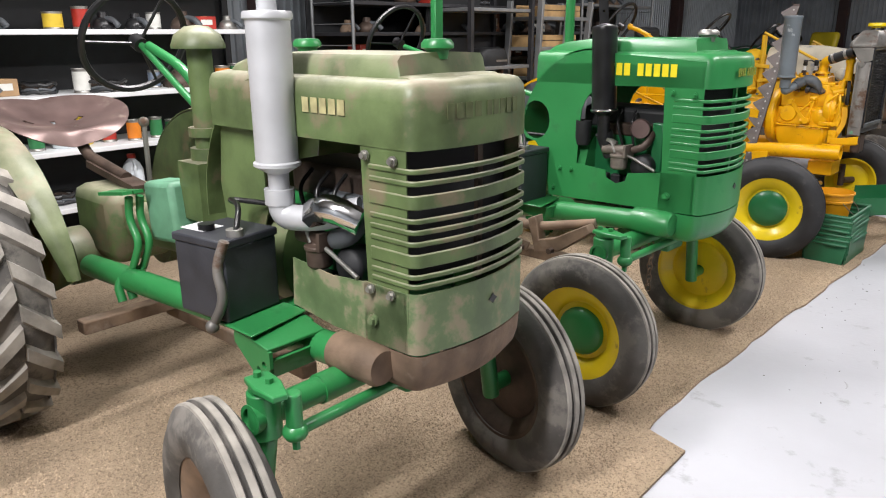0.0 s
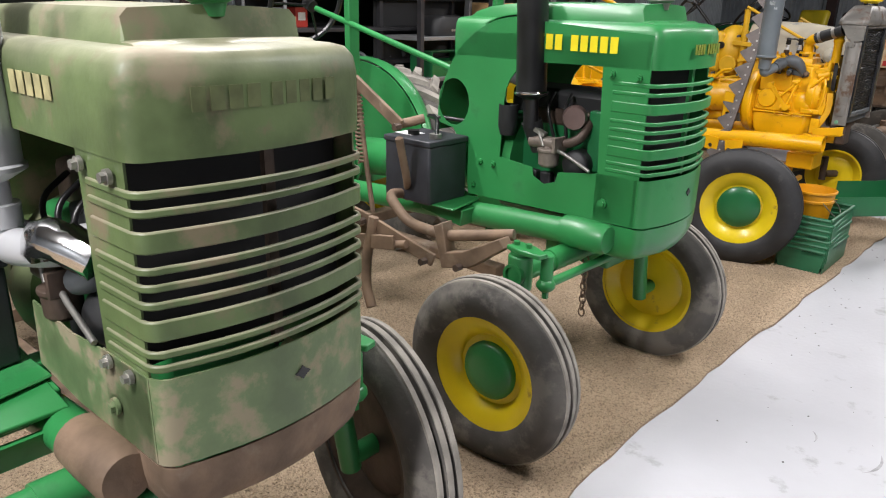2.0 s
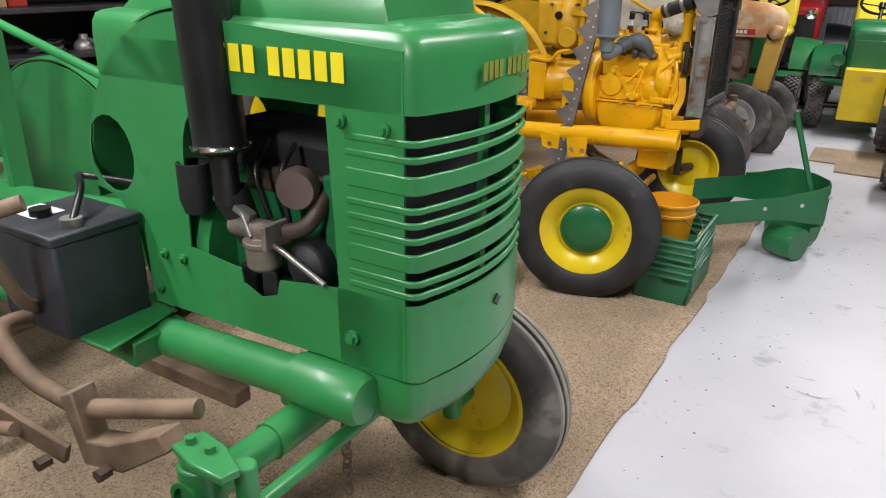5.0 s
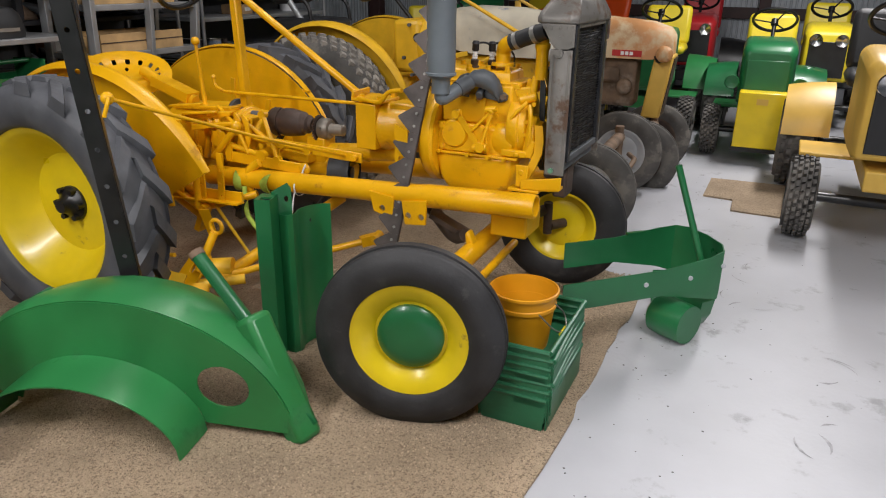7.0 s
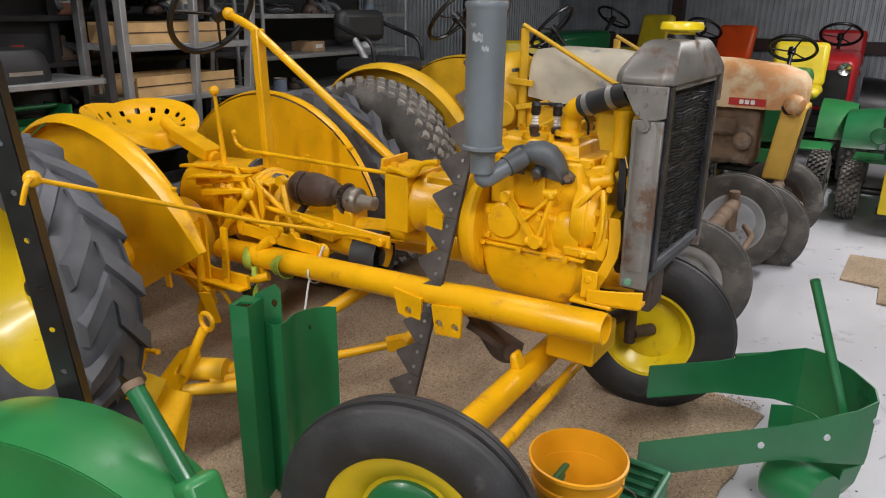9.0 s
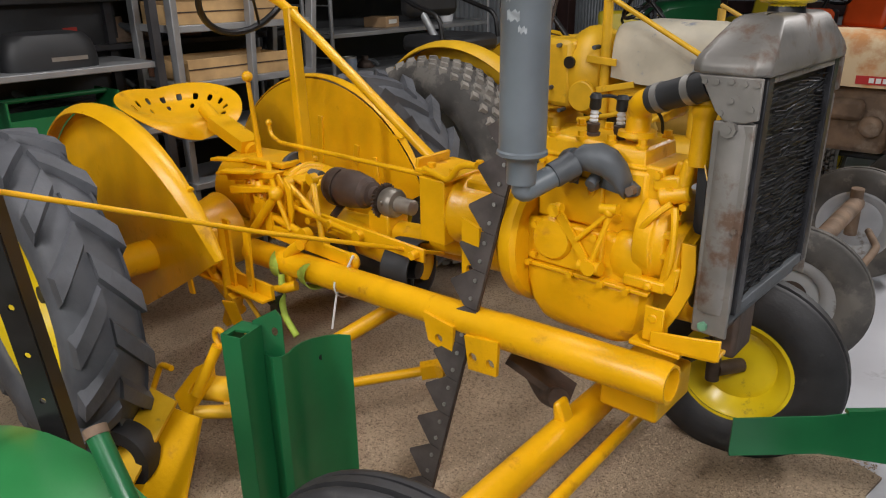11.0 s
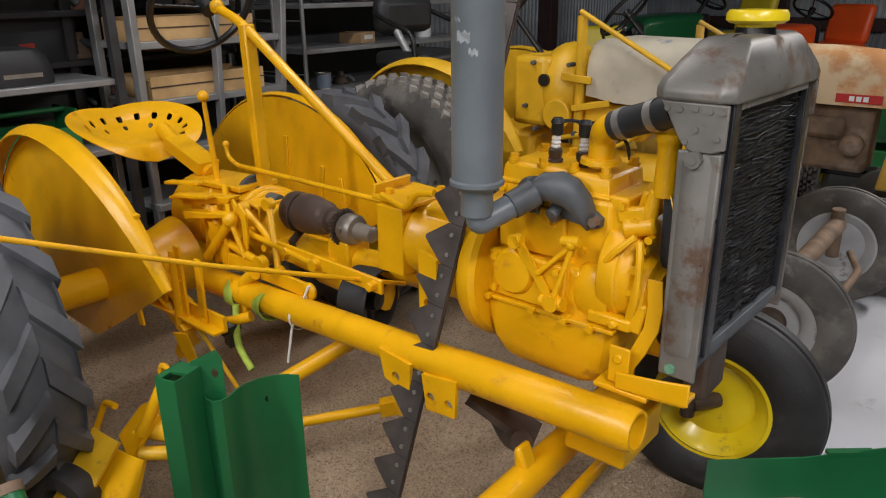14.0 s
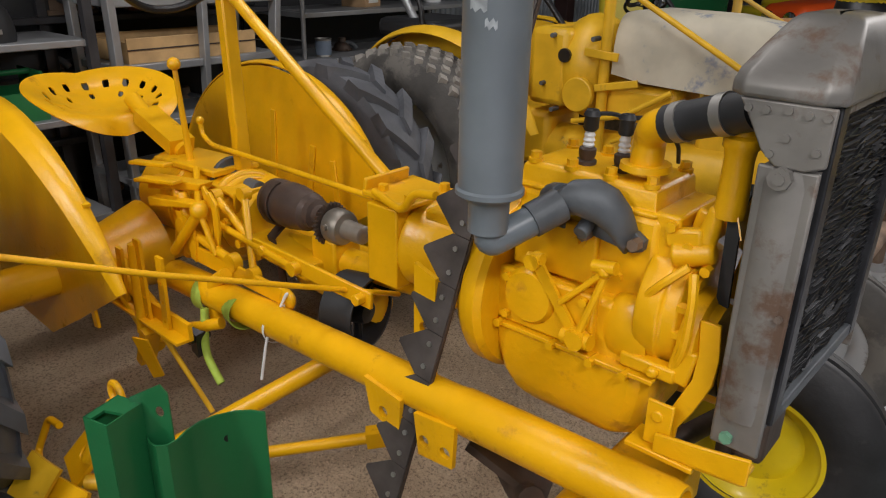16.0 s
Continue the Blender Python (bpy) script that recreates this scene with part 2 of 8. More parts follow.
def plate(bm, outline, thick, m=None, holes=()):
    """A flat sheet in the local xz plane, thick along y. outline: (x, z) pairs."""
    m = m or Matrix()
    if not holes:
        a = [bm.verts.new(m @ Vector((x, -thick / 2, z))) for x, z in outline]
        b = [bm.verts.new(m @ Vector((x, thick / 2, z))) for x, z in outline]
        made = [bm.faces.new(a), bm.faces.new(b[::-1])]
        for i in range(len(a)):
            j = (i + 1) % len(a)
            made.append(bm.faces.new((a[j], a[i], b[i], b[j])))
        bmesh.ops.recalc_face_normals(bm, faces=made)
        return bm
    t = bmesh.new()
    es = []
    for loop in [outline, *holes]:
        v = [t.verts.new((x, -thick / 2, z)) for x, z in loop]
        es += [t.edges.new((v[i], v[(i + 1) % len(v)])) for i in range(len(v))]
    bmesh.ops.triangle_fill(t, edges=es, use_beauty=True)
    g = bmesh.ops.extrude_face_region(t, geom=t.faces[:])
    bmesh.ops.translate(t, verts=[v for v in g["geom"] if isinstance(v, bmesh.types.BMVert)], vec=(0, thick, 0))
    bmesh.ops.recalc_face_normals(t, faces=t.faces[:])
    bmesh.ops.transform(t, matrix=m, verts=t.verts[:])
    me = bpy.data.meshes.new("tmp")
    t.to_mesh(me)
    t.free()
    bm.from_mesh(me)
    bpy.data.meshes.remove(me)
    return bm


def circle2(cx, cz, r, n=14, r2=None):
    return [(cx + r * math.cos(2 * math.pi * i / n), cz + (r2 or r) * math.sin(2 * math.pi * i / n)) for i in range(n)]


def shear_rows(bm, grid, thick):
    """A bent sheet from rows of points, thickened."""
    vs = [[bm.verts.new(p) for p in row] for row in grid]
    fs = []
    for a, b in zip(vs, vs[1:]):
        for i in range(len(a) - 1):
            fs.append(bm.faces.new((a[i], a[i + 1], b[i + 1], b[i])))
    bmesh.ops.recalc_face_normals(bm, faces=fs)
    bmesh.ops.solidify(bm, geom=fs, thickness=thick)
    return bm


def name_blocks(name, words, width, height, material, parent, m):
    """A maker's name as rows of plain upright blocks, one to a character."""
    n = sum(words) + 0.7 * (len(words) - 1)
    step = width / n
    bm = NB()
    x = -width / 2
    for count in words:
        for i in range(count):
            box(bm, (x + step * 0.5, 0, 0), (step * 0.74, height, 0.0012))
            x += step
        x += step * 0.7
    ob = part(name, bm, material, parent, flat=True)
    ob.matrix_basis = m
    return tagged(ob, kind="stuff")


# wheels; the axle lies along y, the outer face looks to -y
def wheel(name, parent, m, radius, width, rim_r, rubber, rim_mat, hub_mat, style, tread_mat=None, dish=0.03, hub_r=0.09, lugs=22):
    ob = new(name)
    ob.parent, ob.matrix_basis = parent, m
    w = width / 2
    rr = radius
    bm = NB()
    prof = [(rim_r, -w * 0.72), (rim_r + 0.012, -w * 0.86), (rim_r + (rr - rim_r) * 0.35, -w), (rim_r + (rr - rim_r) * 0.62, -w * 0.98), (rr - 0.030, -w * 0.84), (rr - 0.010, -w * 0.66)]
    if style == "rib":
        # three ribs round a front tyre
        prof += [(rr - 0.004, -w * 0.60), (rr, -w * 0.44), (rr - 0.001, -w * 0.30), (rr - 0.013, -w * 0.26), (rr - 0.013, -w * 0.19), (rr + 0.003, -w * 0.15), (rr + 0.003, w * 0.15),
                 (rr - 0.013, w * 0.19), (rr - 0.013, w * 0.26), (rr - 0.001, w * 0.30), (rr, w * 0.44), (rr - 0.004, w * 0.60)]
    elif style == "smooth":
        prof += [(rr, -w * 0.4), (rr + 0.002, 0), (rr, w * 0.4)]
    else:
        prof = prof[:-2] + [(rr - 0.045, -w * 0.82), (rr - 0.03, -w * 0.5), (rr - 0.024, 0), (rr - 0.03, w * 0.5), (rr - 0.045, w * 0.82)]
    if style in ("rib", "smooth"):
        prof += [(rr - 0.010, w * 0.66)]
    prof += [(rr - 0.030, w * 0.84), (rim_r + (rr - rim_r) * 0.62, w * 0.98), (rim_r + (rr - rim_r) * 0.35, w), (rim_r + 0.012, w * 0.86), (rim_r, w * 0.72)]
    lathe(bm, prof, seg=56, close=True)
    tyre = part("tyre", bm, rubber, ob)
    if style == "rib" and tread_mat:
        # scuffed crowns of the three ribs
        for ya, yb, lift in ((-0.57, -0.30, 0.0), (-0.15, 0.15, 0.003), (0.30, 0.57, 0.0)):
            bm = NB()
            lathe(bm, [(rr - 0.012, ya * w), (rr + lift - 0.002, ya * w), (rr + lift + 0.0018, (ya + 0.04) * w), (rr + lift + 0.0018, (yb - 0.04) * w), (rr + lift - 0.002, yb * w), (rr - 0.012, yb * w)], seg=56, cap=False)
            part("tread_rib", bm, tread_mat, tyre)
    if style == "lug":
        n = lugs
        for side in (-1, 1):
            for i in range(n):
                bm = NB()
                a0 = 2 * math.pi * (i + (0.5 if side > 0 else 0)) / n
                loops = []
                for k in range(6):
                    q = k / 5
                    y = side * (w * 0.02 + q * w * 0.93)
                    a = a0 + 4.4 / n * (1 - q)
                    top = rr - 0.006 * q * q - 0.004
                    bot = rr - 0.030 - 0.03 * q * q
                    hw = 0.026 * 22 / n / rr
                    loops.append([(rad * math.cos(a + da), y, rad * math.sin(a + da)) for rad, da in ((bot, -hw * 1.5), (top, -hw), (top, hw), (bot, hw * 1.5))])
                rings(bm, loops)
                part("lug", bm, tread_mat or rubber, tyre, flat=True)
    if style == "diamond":
        bm = NB()
        for i in range(44):
            for j in range(-2, 3):
                a = 2 * math.pi * (i + 0.5 * (j % 2)) / 44
                y = j * w * 0.36
                h = rr - 0.004 - 0.010 * abs(j)
                da, dy = 0.055, w * 0.15
                low = h - 0.03
                loop = lambda rad, k: [(rad * math.cos(a + x * k), y + yy * k, rad * math.sin(a + x * k)) for x, yy in ((-da, 0), (0, -dy), (da, 0), (0, dy))]
                rings(bm, [loop(low, 1.05), loop(h, 0.88)])
        part("tread", bm, tread_mat or rubber, tyre, flat=True)
    if style == "turf":
        bm = NB()
        for i in range(30):
            for j in range(-2, 3):
                a = 2 * math.pi * (i + 0.5 * (j % 2)) / 30
                y = j * w * 0.34
                h = rr - 0.004 * abs(j) + 0.003
                loop = lambda rad: [(rad * math.cos(a + x), y + yy, rad * math.sin(a + x)) for x, yy in ((-0.065, -w * 0.11), (0.045, -w * 0.11), (0.065, w * 0.11), (-0.045, w * 0.11))]
                rings(bm, [loop(rr - 0.035), loop(h)])
        part("tread", bm, tread_mat or rubber, tyre, flat=True)
    bm = NB()
    # rim: an outer flange, a stepped well and a dished disc
    lathe(bm, [(rim_r + 0.014, -w * 0.80), (rim_r + 0.012, -w * 0.70), (rim_r - 0.012, -w * 0.62), (rim_r - 0.03, -w * 0.50), (rim_r - 0.055, -w * 0.36 + dish * 0.2), (rim_r * 0.62, -w * 0.40 + dish),
               (rim_r * 0.45, -w * 0.46 + dish), (0.001, -w * 0.46 + dish), (0.001, -w * 0.40 + dish), (rim_r * 0.6, -w * 0.30 + dish), (rim_r - 0.05, 0.0), (rim_r - 0.012, w * 0.62), (rim_r + 0.012, w * 0.70), (rim_r + 0.014, w * 0.80), (rim_r - 0.004, w * 0.80)], seg=40, cap=False)
    rim = part("rim", bm, rim_mat, ob)
    y0 = -w * 0.46 + dish
    bm = NB()
    if style == "rib" and hub_mat is not None:
        lathe(bm, [(0.001, y0 - 0.034), (hub_r * 0.55, y0 - 0.031), (hub_r * 0.9, y0 - 0.022), (hub_r, y0 - 0.010), (hub_r, y0 + 0.004)], seg=32)
        part("hub_cap", bm, hub_mat, rim)
    elif hub_mat is not None:
        lathe(bm, [(0.001, y0 - 0.07), (0.028, y0 - 0.07), (0.035, y0 - 0.05), (0.05, y0 - 0.03), (hub_r, y0 - 0.012), (hub_r, y0 + 0.004)], seg=24)
        part("hub", bm, hub_mat, rim)
        for i in range(6):
            bm = NB()
            a = i * math.pi / 3
            x, z = hub_r * 0.85 * math.cos(a), hub_r * 0.85 * math.sin(a)
            rod(bm, (x, y0 - 0.04, z), (x, y0, z), 0.013, seg=6)
            part("wheel_bolt", bm, hub_mat, rim)
    return ob


# floor: pale sealed concrete in the aisle, a tan pile carpet under the row
def concrete():
    m = mat("pale_sealed_concrete", (0.46, 0.468, 0.50), 0.45, var=0.09, scale=1.3, bump=0.10, bump_scale=45, worn=(0.33, 0.33, 0.345), worn_amount=0.26, worn_scale=4.5)
    return m


CONCRETE = concrete()
bm = NB()
box(bm, (2.5, 4.5, -0.06), (17, 24, 0.12))
floor = solo("floor", bm, CONCRETE, ROW, "pale grey sealed concrete floor with scuffs", "floor", kind="structure", flat=True)


def carpet_sheet(name, outline, z, material, label):
    bm = NB()
    v = [bm.verts.new((x, y, z)) for x, y in outline]
    bm.faces.new(v)
    bmesh.ops.recalc_face_normals(bm, faces=bm.faces[:])
    g = bmesh.ops.extrude_face_region(bm, geom=bm.faces[:])
    bmesh.ops.translate(bm, verts=[e for e in g["geom"] if isinstance(e, bmesh.types.BMVert)], vec=(0, 0, -z + 0.001))
    bmesh.ops.recalc_face_normals(bm, faces=bm.faces[:])
    return solo(name, bm, material, ROW, label, "carpet", kind="structure", flat=True)


rnd = random.Random(4)
edge = [(-3.9, -3.5), (0.34, -3.5), (0.30, -1.0), (0.29, 0.83), (0.13, 0.88)]
y = 0.95
while y < 5.0:
    edge.append((0.125 + 0.05 * max(0, y - 1.6) + rnd.uniform(-0.012, 0.012), y))
    y += 0.11
edge += [(0.02, 5.02), (-0.35, 5.05), (-0.40, 6.6), (-3.9, 6.65)]
carpet = carpet_sheet("carpet", edge, 0.012, CARPET_TAN, "tan and brown flecked pile carpet lying on the concrete")
rug = carpet_sheet("rug", [(0.42, 6.75), (0.62, 6.72), (0.62, 6.45), (1.02, 6.42), (1.02, 7.3), (0.44, 7.28)], 0.012, CARPET_TAN, "scrap of tan carpet laid on the concrete")

CARPET_TUFT = mat("carpet_tuft_tan", (0.42, 0.322, 0.222), 0.95, var=0.40, scale=90)
# pile tufts along the carpet that the walk passes
bm = NB()
rnd = random.Random(7)
verts, faces = [], []
for i in range(110000):
    x, yy = rnd.uniform(-1.6, 0.3), rnd.uniform(-1.1, 5.0)
    limit = 0.27 if yy < 0.84 else 0.115 + 0.05 * max(0, yy - 1.6)
    if x > limit:
        continue
    r, h, a = rnd.uniform(0.003, 0.006), rnd.uniform(0.002, 0.006), rnd.uniform(0, 6.28)
    k = len(verts)
    for j in range(3):
        verts.append((x + r * math.cos(a + 2.1 * j), yy + r * math.sin(a + 2.1 * j), 0.011))
    verts.append((x + rnd.uniform(-0.006, 0.006), yy + rnd.uniform(-0.006, 0.006), 0.012 + h))
    faces += [(k, k + 1, k + 3), (k + 1, k + 2, k + 3), (k + 2, k, k + 3)]
me = bpy.data.meshes.new("carpet_tufts")
me.from_pydata(verts, [], faces)
me.materials.append(CARPET_TUFT)
bm.free()
tufts = new("carpet_tufts", me)
tufts.matrix_world = ROW
tagged(tufts, "short flecked tan tufts of the carpet pile", "carpet pile", kind="stuff")

# scuff marks and crumbs on the concrete
SCUFF = mat("dark_scuff_dirt", (0.10, 0.095, 0.09), 0.8, var=0.3, scale=30)
verts, faces = [], []
rnd = random.Random(12)
for i in range(260):
    x, yy = rnd.uniform(0.3, 2.6), rnd.uniform(1.5, 8)
    if rnd.random() < 0.5:
        x = 0.24 + abs(rnd.gauss(0, 0.25))
    r = rnd.uniform(0.0015, 0.0055)
    a = rnd.uniform(0, 6)
    k = len(verts)
    for j in range(5):
        verts.append((x + r * rnd.uniform(0.5, 1.4) * math.cos(a + 1.256 * j), yy + r * math.sin(a + 1.256 * j), 0.001))
    verts.append((x, yy, 0.001 + r * 0.5))
    faces += [(k + j, k + (j + 1) % 5, k + 5) for j in range(5)]
me = bpy.data.meshes.new("floor_crumbs")
me.from_pydata(verts, [], faces)
me.materials.append(SCUFF)
crumbs = new("floor_crumbs", me)
crumbs.matrix_world = ROW
tagged(crumbs, "small dark crumbs of dirt strewn on the concrete", "dirt", kind="stuff")

# smeared tyre and boot marks
SMEARS = [(0.75, 3.1, 5), (1.15, 4.4, 3), (0.8, 4.9, 3), (0.95, 2.3, 3), (1.0, 3.8, 3), (0.9, 5.4, 3), (0.6, 1.7, 2)]
SMEAR = mat("grey_floor_smear", (0.31, 0.31, 0.325), 0.6, var=0.3, scale=25)
verts, faces = [], []
rnd = random.Random(31)
for x, yy, n in SMEARS:
    for j in range(n):
        cx, cy, rr = x + rnd.uniform(-0.10, 0.10), yy + rnd.uniform(-0.12, 0.12), rnd.uniform(0.06, 0.16)
        a0, span, wd = rnd.uniform(0, 6.28), rnd.uniform(0.6, 1.5), rnd.uniform(0.002, 0.007)
        k = len(verts)
        for i in range(9):
            q = a0 + span * i / 8
            w = wd * math.sin(math.pi * i / 8) * rnd.uniform(0.5, 1.2)
            verts += [(cx + (rr - w) * math.cos(q), cy + (rr - w) * math.sin(q), 0.0012), (cx + (rr + w + 0.0005) * math.cos(q), cy + (rr + w + 0.0005) * math.sin(q), 0.0012)]
        faces += [(k + 2 * i, k + 2 * i + 2, k + 2 * i + 3, k + 2 * i + 1) for i in range(8)]
me = bpy.data.meshes.new("floor_smears")
me.from_pydata(verts, [], faces)
me.materials.append(SMEAR)
smears = new("floor_smears", me)
smears.matrix_world = ROW
tagged(smears, "thin curved grey smears scuffed on the concrete", "scuff marks", kind="stuff")

# walls: ribbed galvanised steel on dark posts
WALL_X, END_Y = -4.3, 13.4


def ribbed_wall(name, length, height, m, label):
    bm = NB()
    n = int(length / 0.075)
    xs = []
    for i in range(n + 1):
        xs += [(i * 0.075, 0.0), (i * 0.075 + 0.045, 0.0), (i * 0.075 + 0.052, 0.018), (i * 0.075 + 0.068, 0.018)]
    vs = [[bm.verts.new((x, d, z)) for x, d in xs] for z in (0, height)]
    vb = [[bm.verts.new((x, -0.06, z)) for x in (xs[0][0], xs[-1][0])] for z in (0, height)]
    for i in range(len(xs) - 1):
        bm.faces.new((vs[0][i], vs[0][i + 1], vs[1][i + 1], vs[1][i]))
    bm.faces.new((vb[0][0], vb[0][1], vb[1][1], vb[1][0]))
    bmesh.ops.recalc_face_normals(bm, faces=bm.faces[:])
    return solo(name, bm, CORRUGATED, ROW @ m, label, "wall", kind="structure", flat=True)


wall_back = ribbed_wall("wall_back", 19.2, ROOF_Z, pose(WALL_X, END_Y, 0, 0, 0, -90), "ribbed grey galvanised steel shed wall")
wall_end = ribbed_wall("wall_end", 15, ROOF_Z, pose(WALL_X + 14, END_Y, 0, 0, 0, 180), "ribbed grey galvanised steel shed end wall")
bm = NB()
box(bm, (WALL_X + 14, 4.1, ROOF_Z / 2), (0.1, 18.8, ROOF_Z))
wall_front = solo("wall_front", bm, CORRUGATED, ROW, "grey steel shed wall", "wall", kind="structure", flat=True)
bm = NB()
box(bm, (2.5, -5.2, ROOF_Z / 2), (15, 0.1, ROOF_Z))
wall_near = solo("wall_near", bm, CORRUGATED, ROW, "grey steel shed wall", "wall", kind="structure", flat=True)
CEIL = mat("pale_roof_lining", (0.20, 0.20, 0.20), 0.8, var=0.08, scale=3)
bm = NB()
box(bm, (2.5, 4.2, ROOF_Z + 0.06), (15, 19.6, 0.12))
ceiling = solo("ceiling", bm, CEIL, ROW, "pale shed roof lining", "ceiling", kind="structure", flat=True)
for i, (x, yy) in enumerate([(WALL_X + 0.12, 2.35), (WALL_X + 0.12, 6.6), (WALL_X + 0.12, 10.4), (-2.4, END_Y - 0.1), (0.6, END_Y - 0.1), (3.6, END_Y - 0.1)]):
    bm = NB()
    box(bm, (0, 0, ROOF_Z / 2), (0.16, 0.16, ROOF_Z))
    solo("wall_post", bm, POST_BROWN, ROW @ pose(x, yy, 0), "dark brown painted steel wall post", "post", "wall posts", "structure", bevel=0.006)
bm = NB()
box(bm, (0, 0, 1.02), (13, 0.05, 0.16))
solo("wall_rail", bm, POST_BROWN, ROW @ pose(2.4, END_Y - 0.06, 0), "dark brown rail along the ribbed end wall", "rail", kind="structure", bevel=0.005)

# ceiling light fittings
for f, s, power in LAMPS:
    t = thing("ceiling_light", ROW @ pose(f, s, ROOF_Z, 0, 0, 90), "white strip light fixed under the roof lining", "light", "strip lights")
    bm = NB()
    box(bm, (0, 0, -0.04), (2.3, 0.22, 0.08))
    part("housing", bm, WHITE, t, bevel=0.01)


# green row tractors; x ahead of the grille's front, y to the driver's left
CARB_GREY = mat("dull_carburettor_alloy", (0.20, 0.17, 0.145), 0.55, metal=0.4, var=0.3, scale=20, bump=0.15)
BATTERY_GREY = mat("charcoal_battery_plastic", (0.032, 0.034, 0.042), 0.45, var=0.2, scale=14, bump=0.06, bump_scale=160)


def hood_outline(w, back, bulge, corner, n=15):
    """Plan outline of the nose from the right rear round the front to the left rear."""
    pts = [(back, -w), (-corner - 0.012, -w)]
    for i in range(5):
        a = i / 4 * math.pi / 2
        pts.append((-corner + corner * math.sin(a), -w + corner - corner * math.cos(a)))
    m = n
    for i in range(1, m):
        q = -1 + 2 * i / m
        pts.append((bulge * (1 - q * q), q * (w - corner)))
    for i in range(5):
        a = math.pi / 2 - i / 4 * math.pi / 2
        pts.append((-corner + corner * math.sin(a), w - corner + corner * math.cos(a)))
    return pts + [(-corner - 0.012, w), (back, w)]


def band(bm, outline, z0, z1, thick, grow0=0.0, grow1=0.0):
    """An upright strip that follows a plan outline."""
    n = len(outline)
    grid = []
    for z, g in ((z0, grow0), (z1, grow1)):
        row = []
        for i, (x, y) in enumerate(outline):
            a, b = outline[max(0, i - 1)], outline[min(n - 1, i + 1)]
            nx, ny = (b[1] - a[1]), -(b[0] - a[0])
            k = math.hypot(nx, ny) or 1
            row.append((x + nx / k * g, y + ny / k * g, z))
        grid.append(row)
    return shear_rows(bm, grid, thick)


def steering_wheel(parent, centre, tilt, r, material=None):
    ob = new("steering_wheel")
    ob.parent, ob.matrix_basis = parent, pose(*centre, 0, tilt, 0)
    bm = NB()
    n = 36
    pts = [(r * math.cos(2 * math.pi * i / n), r * math.sin(2 * math.pi * i / n), 0) for i in range(n)]
    loops = []
    for i in range(n):
        a = 2 * math.pi * i / n
        loops.append([((r + 0.013 * math.cos(b)) * math.cos(a), (r + 0.013 * math.cos(b)) * math.sin(a), 0.013 * math.sin(b)) for b in (2 * math.pi * j / 8 for j in range(8))])
    rings(bm, loops + [loops[0]], cap=False)
    bmesh.ops.remove_doubles(bm, verts=bm.verts[:], dist=1e-5)
    part("rim", bm, material or BLACK, ob)
    for i in range(3):
        bm = NB()
        a = 2 * math.pi * i / 3 + 0.5
        rod(bm, (0, 0, -0.03), (r * math.cos(a), r * math.sin(a), 0), 0.006, seg=8)
        part("spoke", bm, material or BLACK, ob)
    bm = NB()
    rod(bm, (0, 0, -0.05), (0, 0, 0.0), 0.028)
    part("hub", bm, material or BLACK, ob)
    return ob


def pan_seat(parent, centre, width, depth, material, holes=True, turn=0.0, spots=()):
    """A pressed steel pan seat, open to the front."""
    ob = new("seat")
    ob.parent, ob.matrix_basis = parent, pose(*centre, 0, 0, turn)
    bm = NB()
    nu, nv = 64, 14

    def surf(q, a):
        c, s = math.cos(a), math.sin(a)
        notch = 1 - 0.38 * max(0, c) ** 9
        x, yy = c * depth / 2 * q * notch, s * width / 2 * q
        z = 0.085 * q ** 2 * (0.55 - 0.8 * c + 0.55 * abs(s)) - 0.045 * max(0, q - 0.75) / 0.25 * max(0, c) ** 2 - 0.012 * max(0, q - 0.9) / 0.1
        return Vector((x, yy, z))

    co = [[surf(j / nv, 2 * math.pi * i / nu) for i in range(nu)] for j in range(1, nv + 1)]
    gone = set()
    if holes:
        for jc, step, k in ((9, 4, 1.0), (6, 8, 0.8)):
            for ic in range(8, nu - 8, step):
                mid = co[jc][ic].copy()
                r = 0.0125 * k
                for dj in (-1, 0, 1):
                    for di in (-1, 0, 1):
                        if dj or di:
                            p = co[jc + dj][(ic + di) % nu]
                            d = Vector((p.x - mid.x, p.y - mid.y, 0)).normalized() * r
                            q = mid + d
                            p.x, p.y = q.x, q.y
                for dj in (-1, 0):
                    for di in (-1, 0):
                        gone.add((jc + dj, (ic + di) % nu))
    for jc, ic in spots:
        gone |= {(jc + dj, ic + di) for dj in (-1, 0) for di in (-1, 0)}
    vs = [[bm.verts.new(p) for p in row] for row in co]
    mid = bm.verts.new((0, 0, 0))
    for i in range(nu):
        k = (i + 1) % nu
        bm.faces.new((mid, vs[0][i], vs[0][k]))
        for j in range(nv - 1):
            if (j, i) not in gone:
                bm.faces.new((vs[j][i], vs[j + 1][i], vs[j + 1][k], vs[j][k]))
    bmesh.ops.recalc_face_normals(bm, faces=bm.faces[:])
    bmesh.ops.solidify(bm, geom=bm.faces[:], thickness=0.005)
    part("seat_pan", bm, material, ob)
    return ob


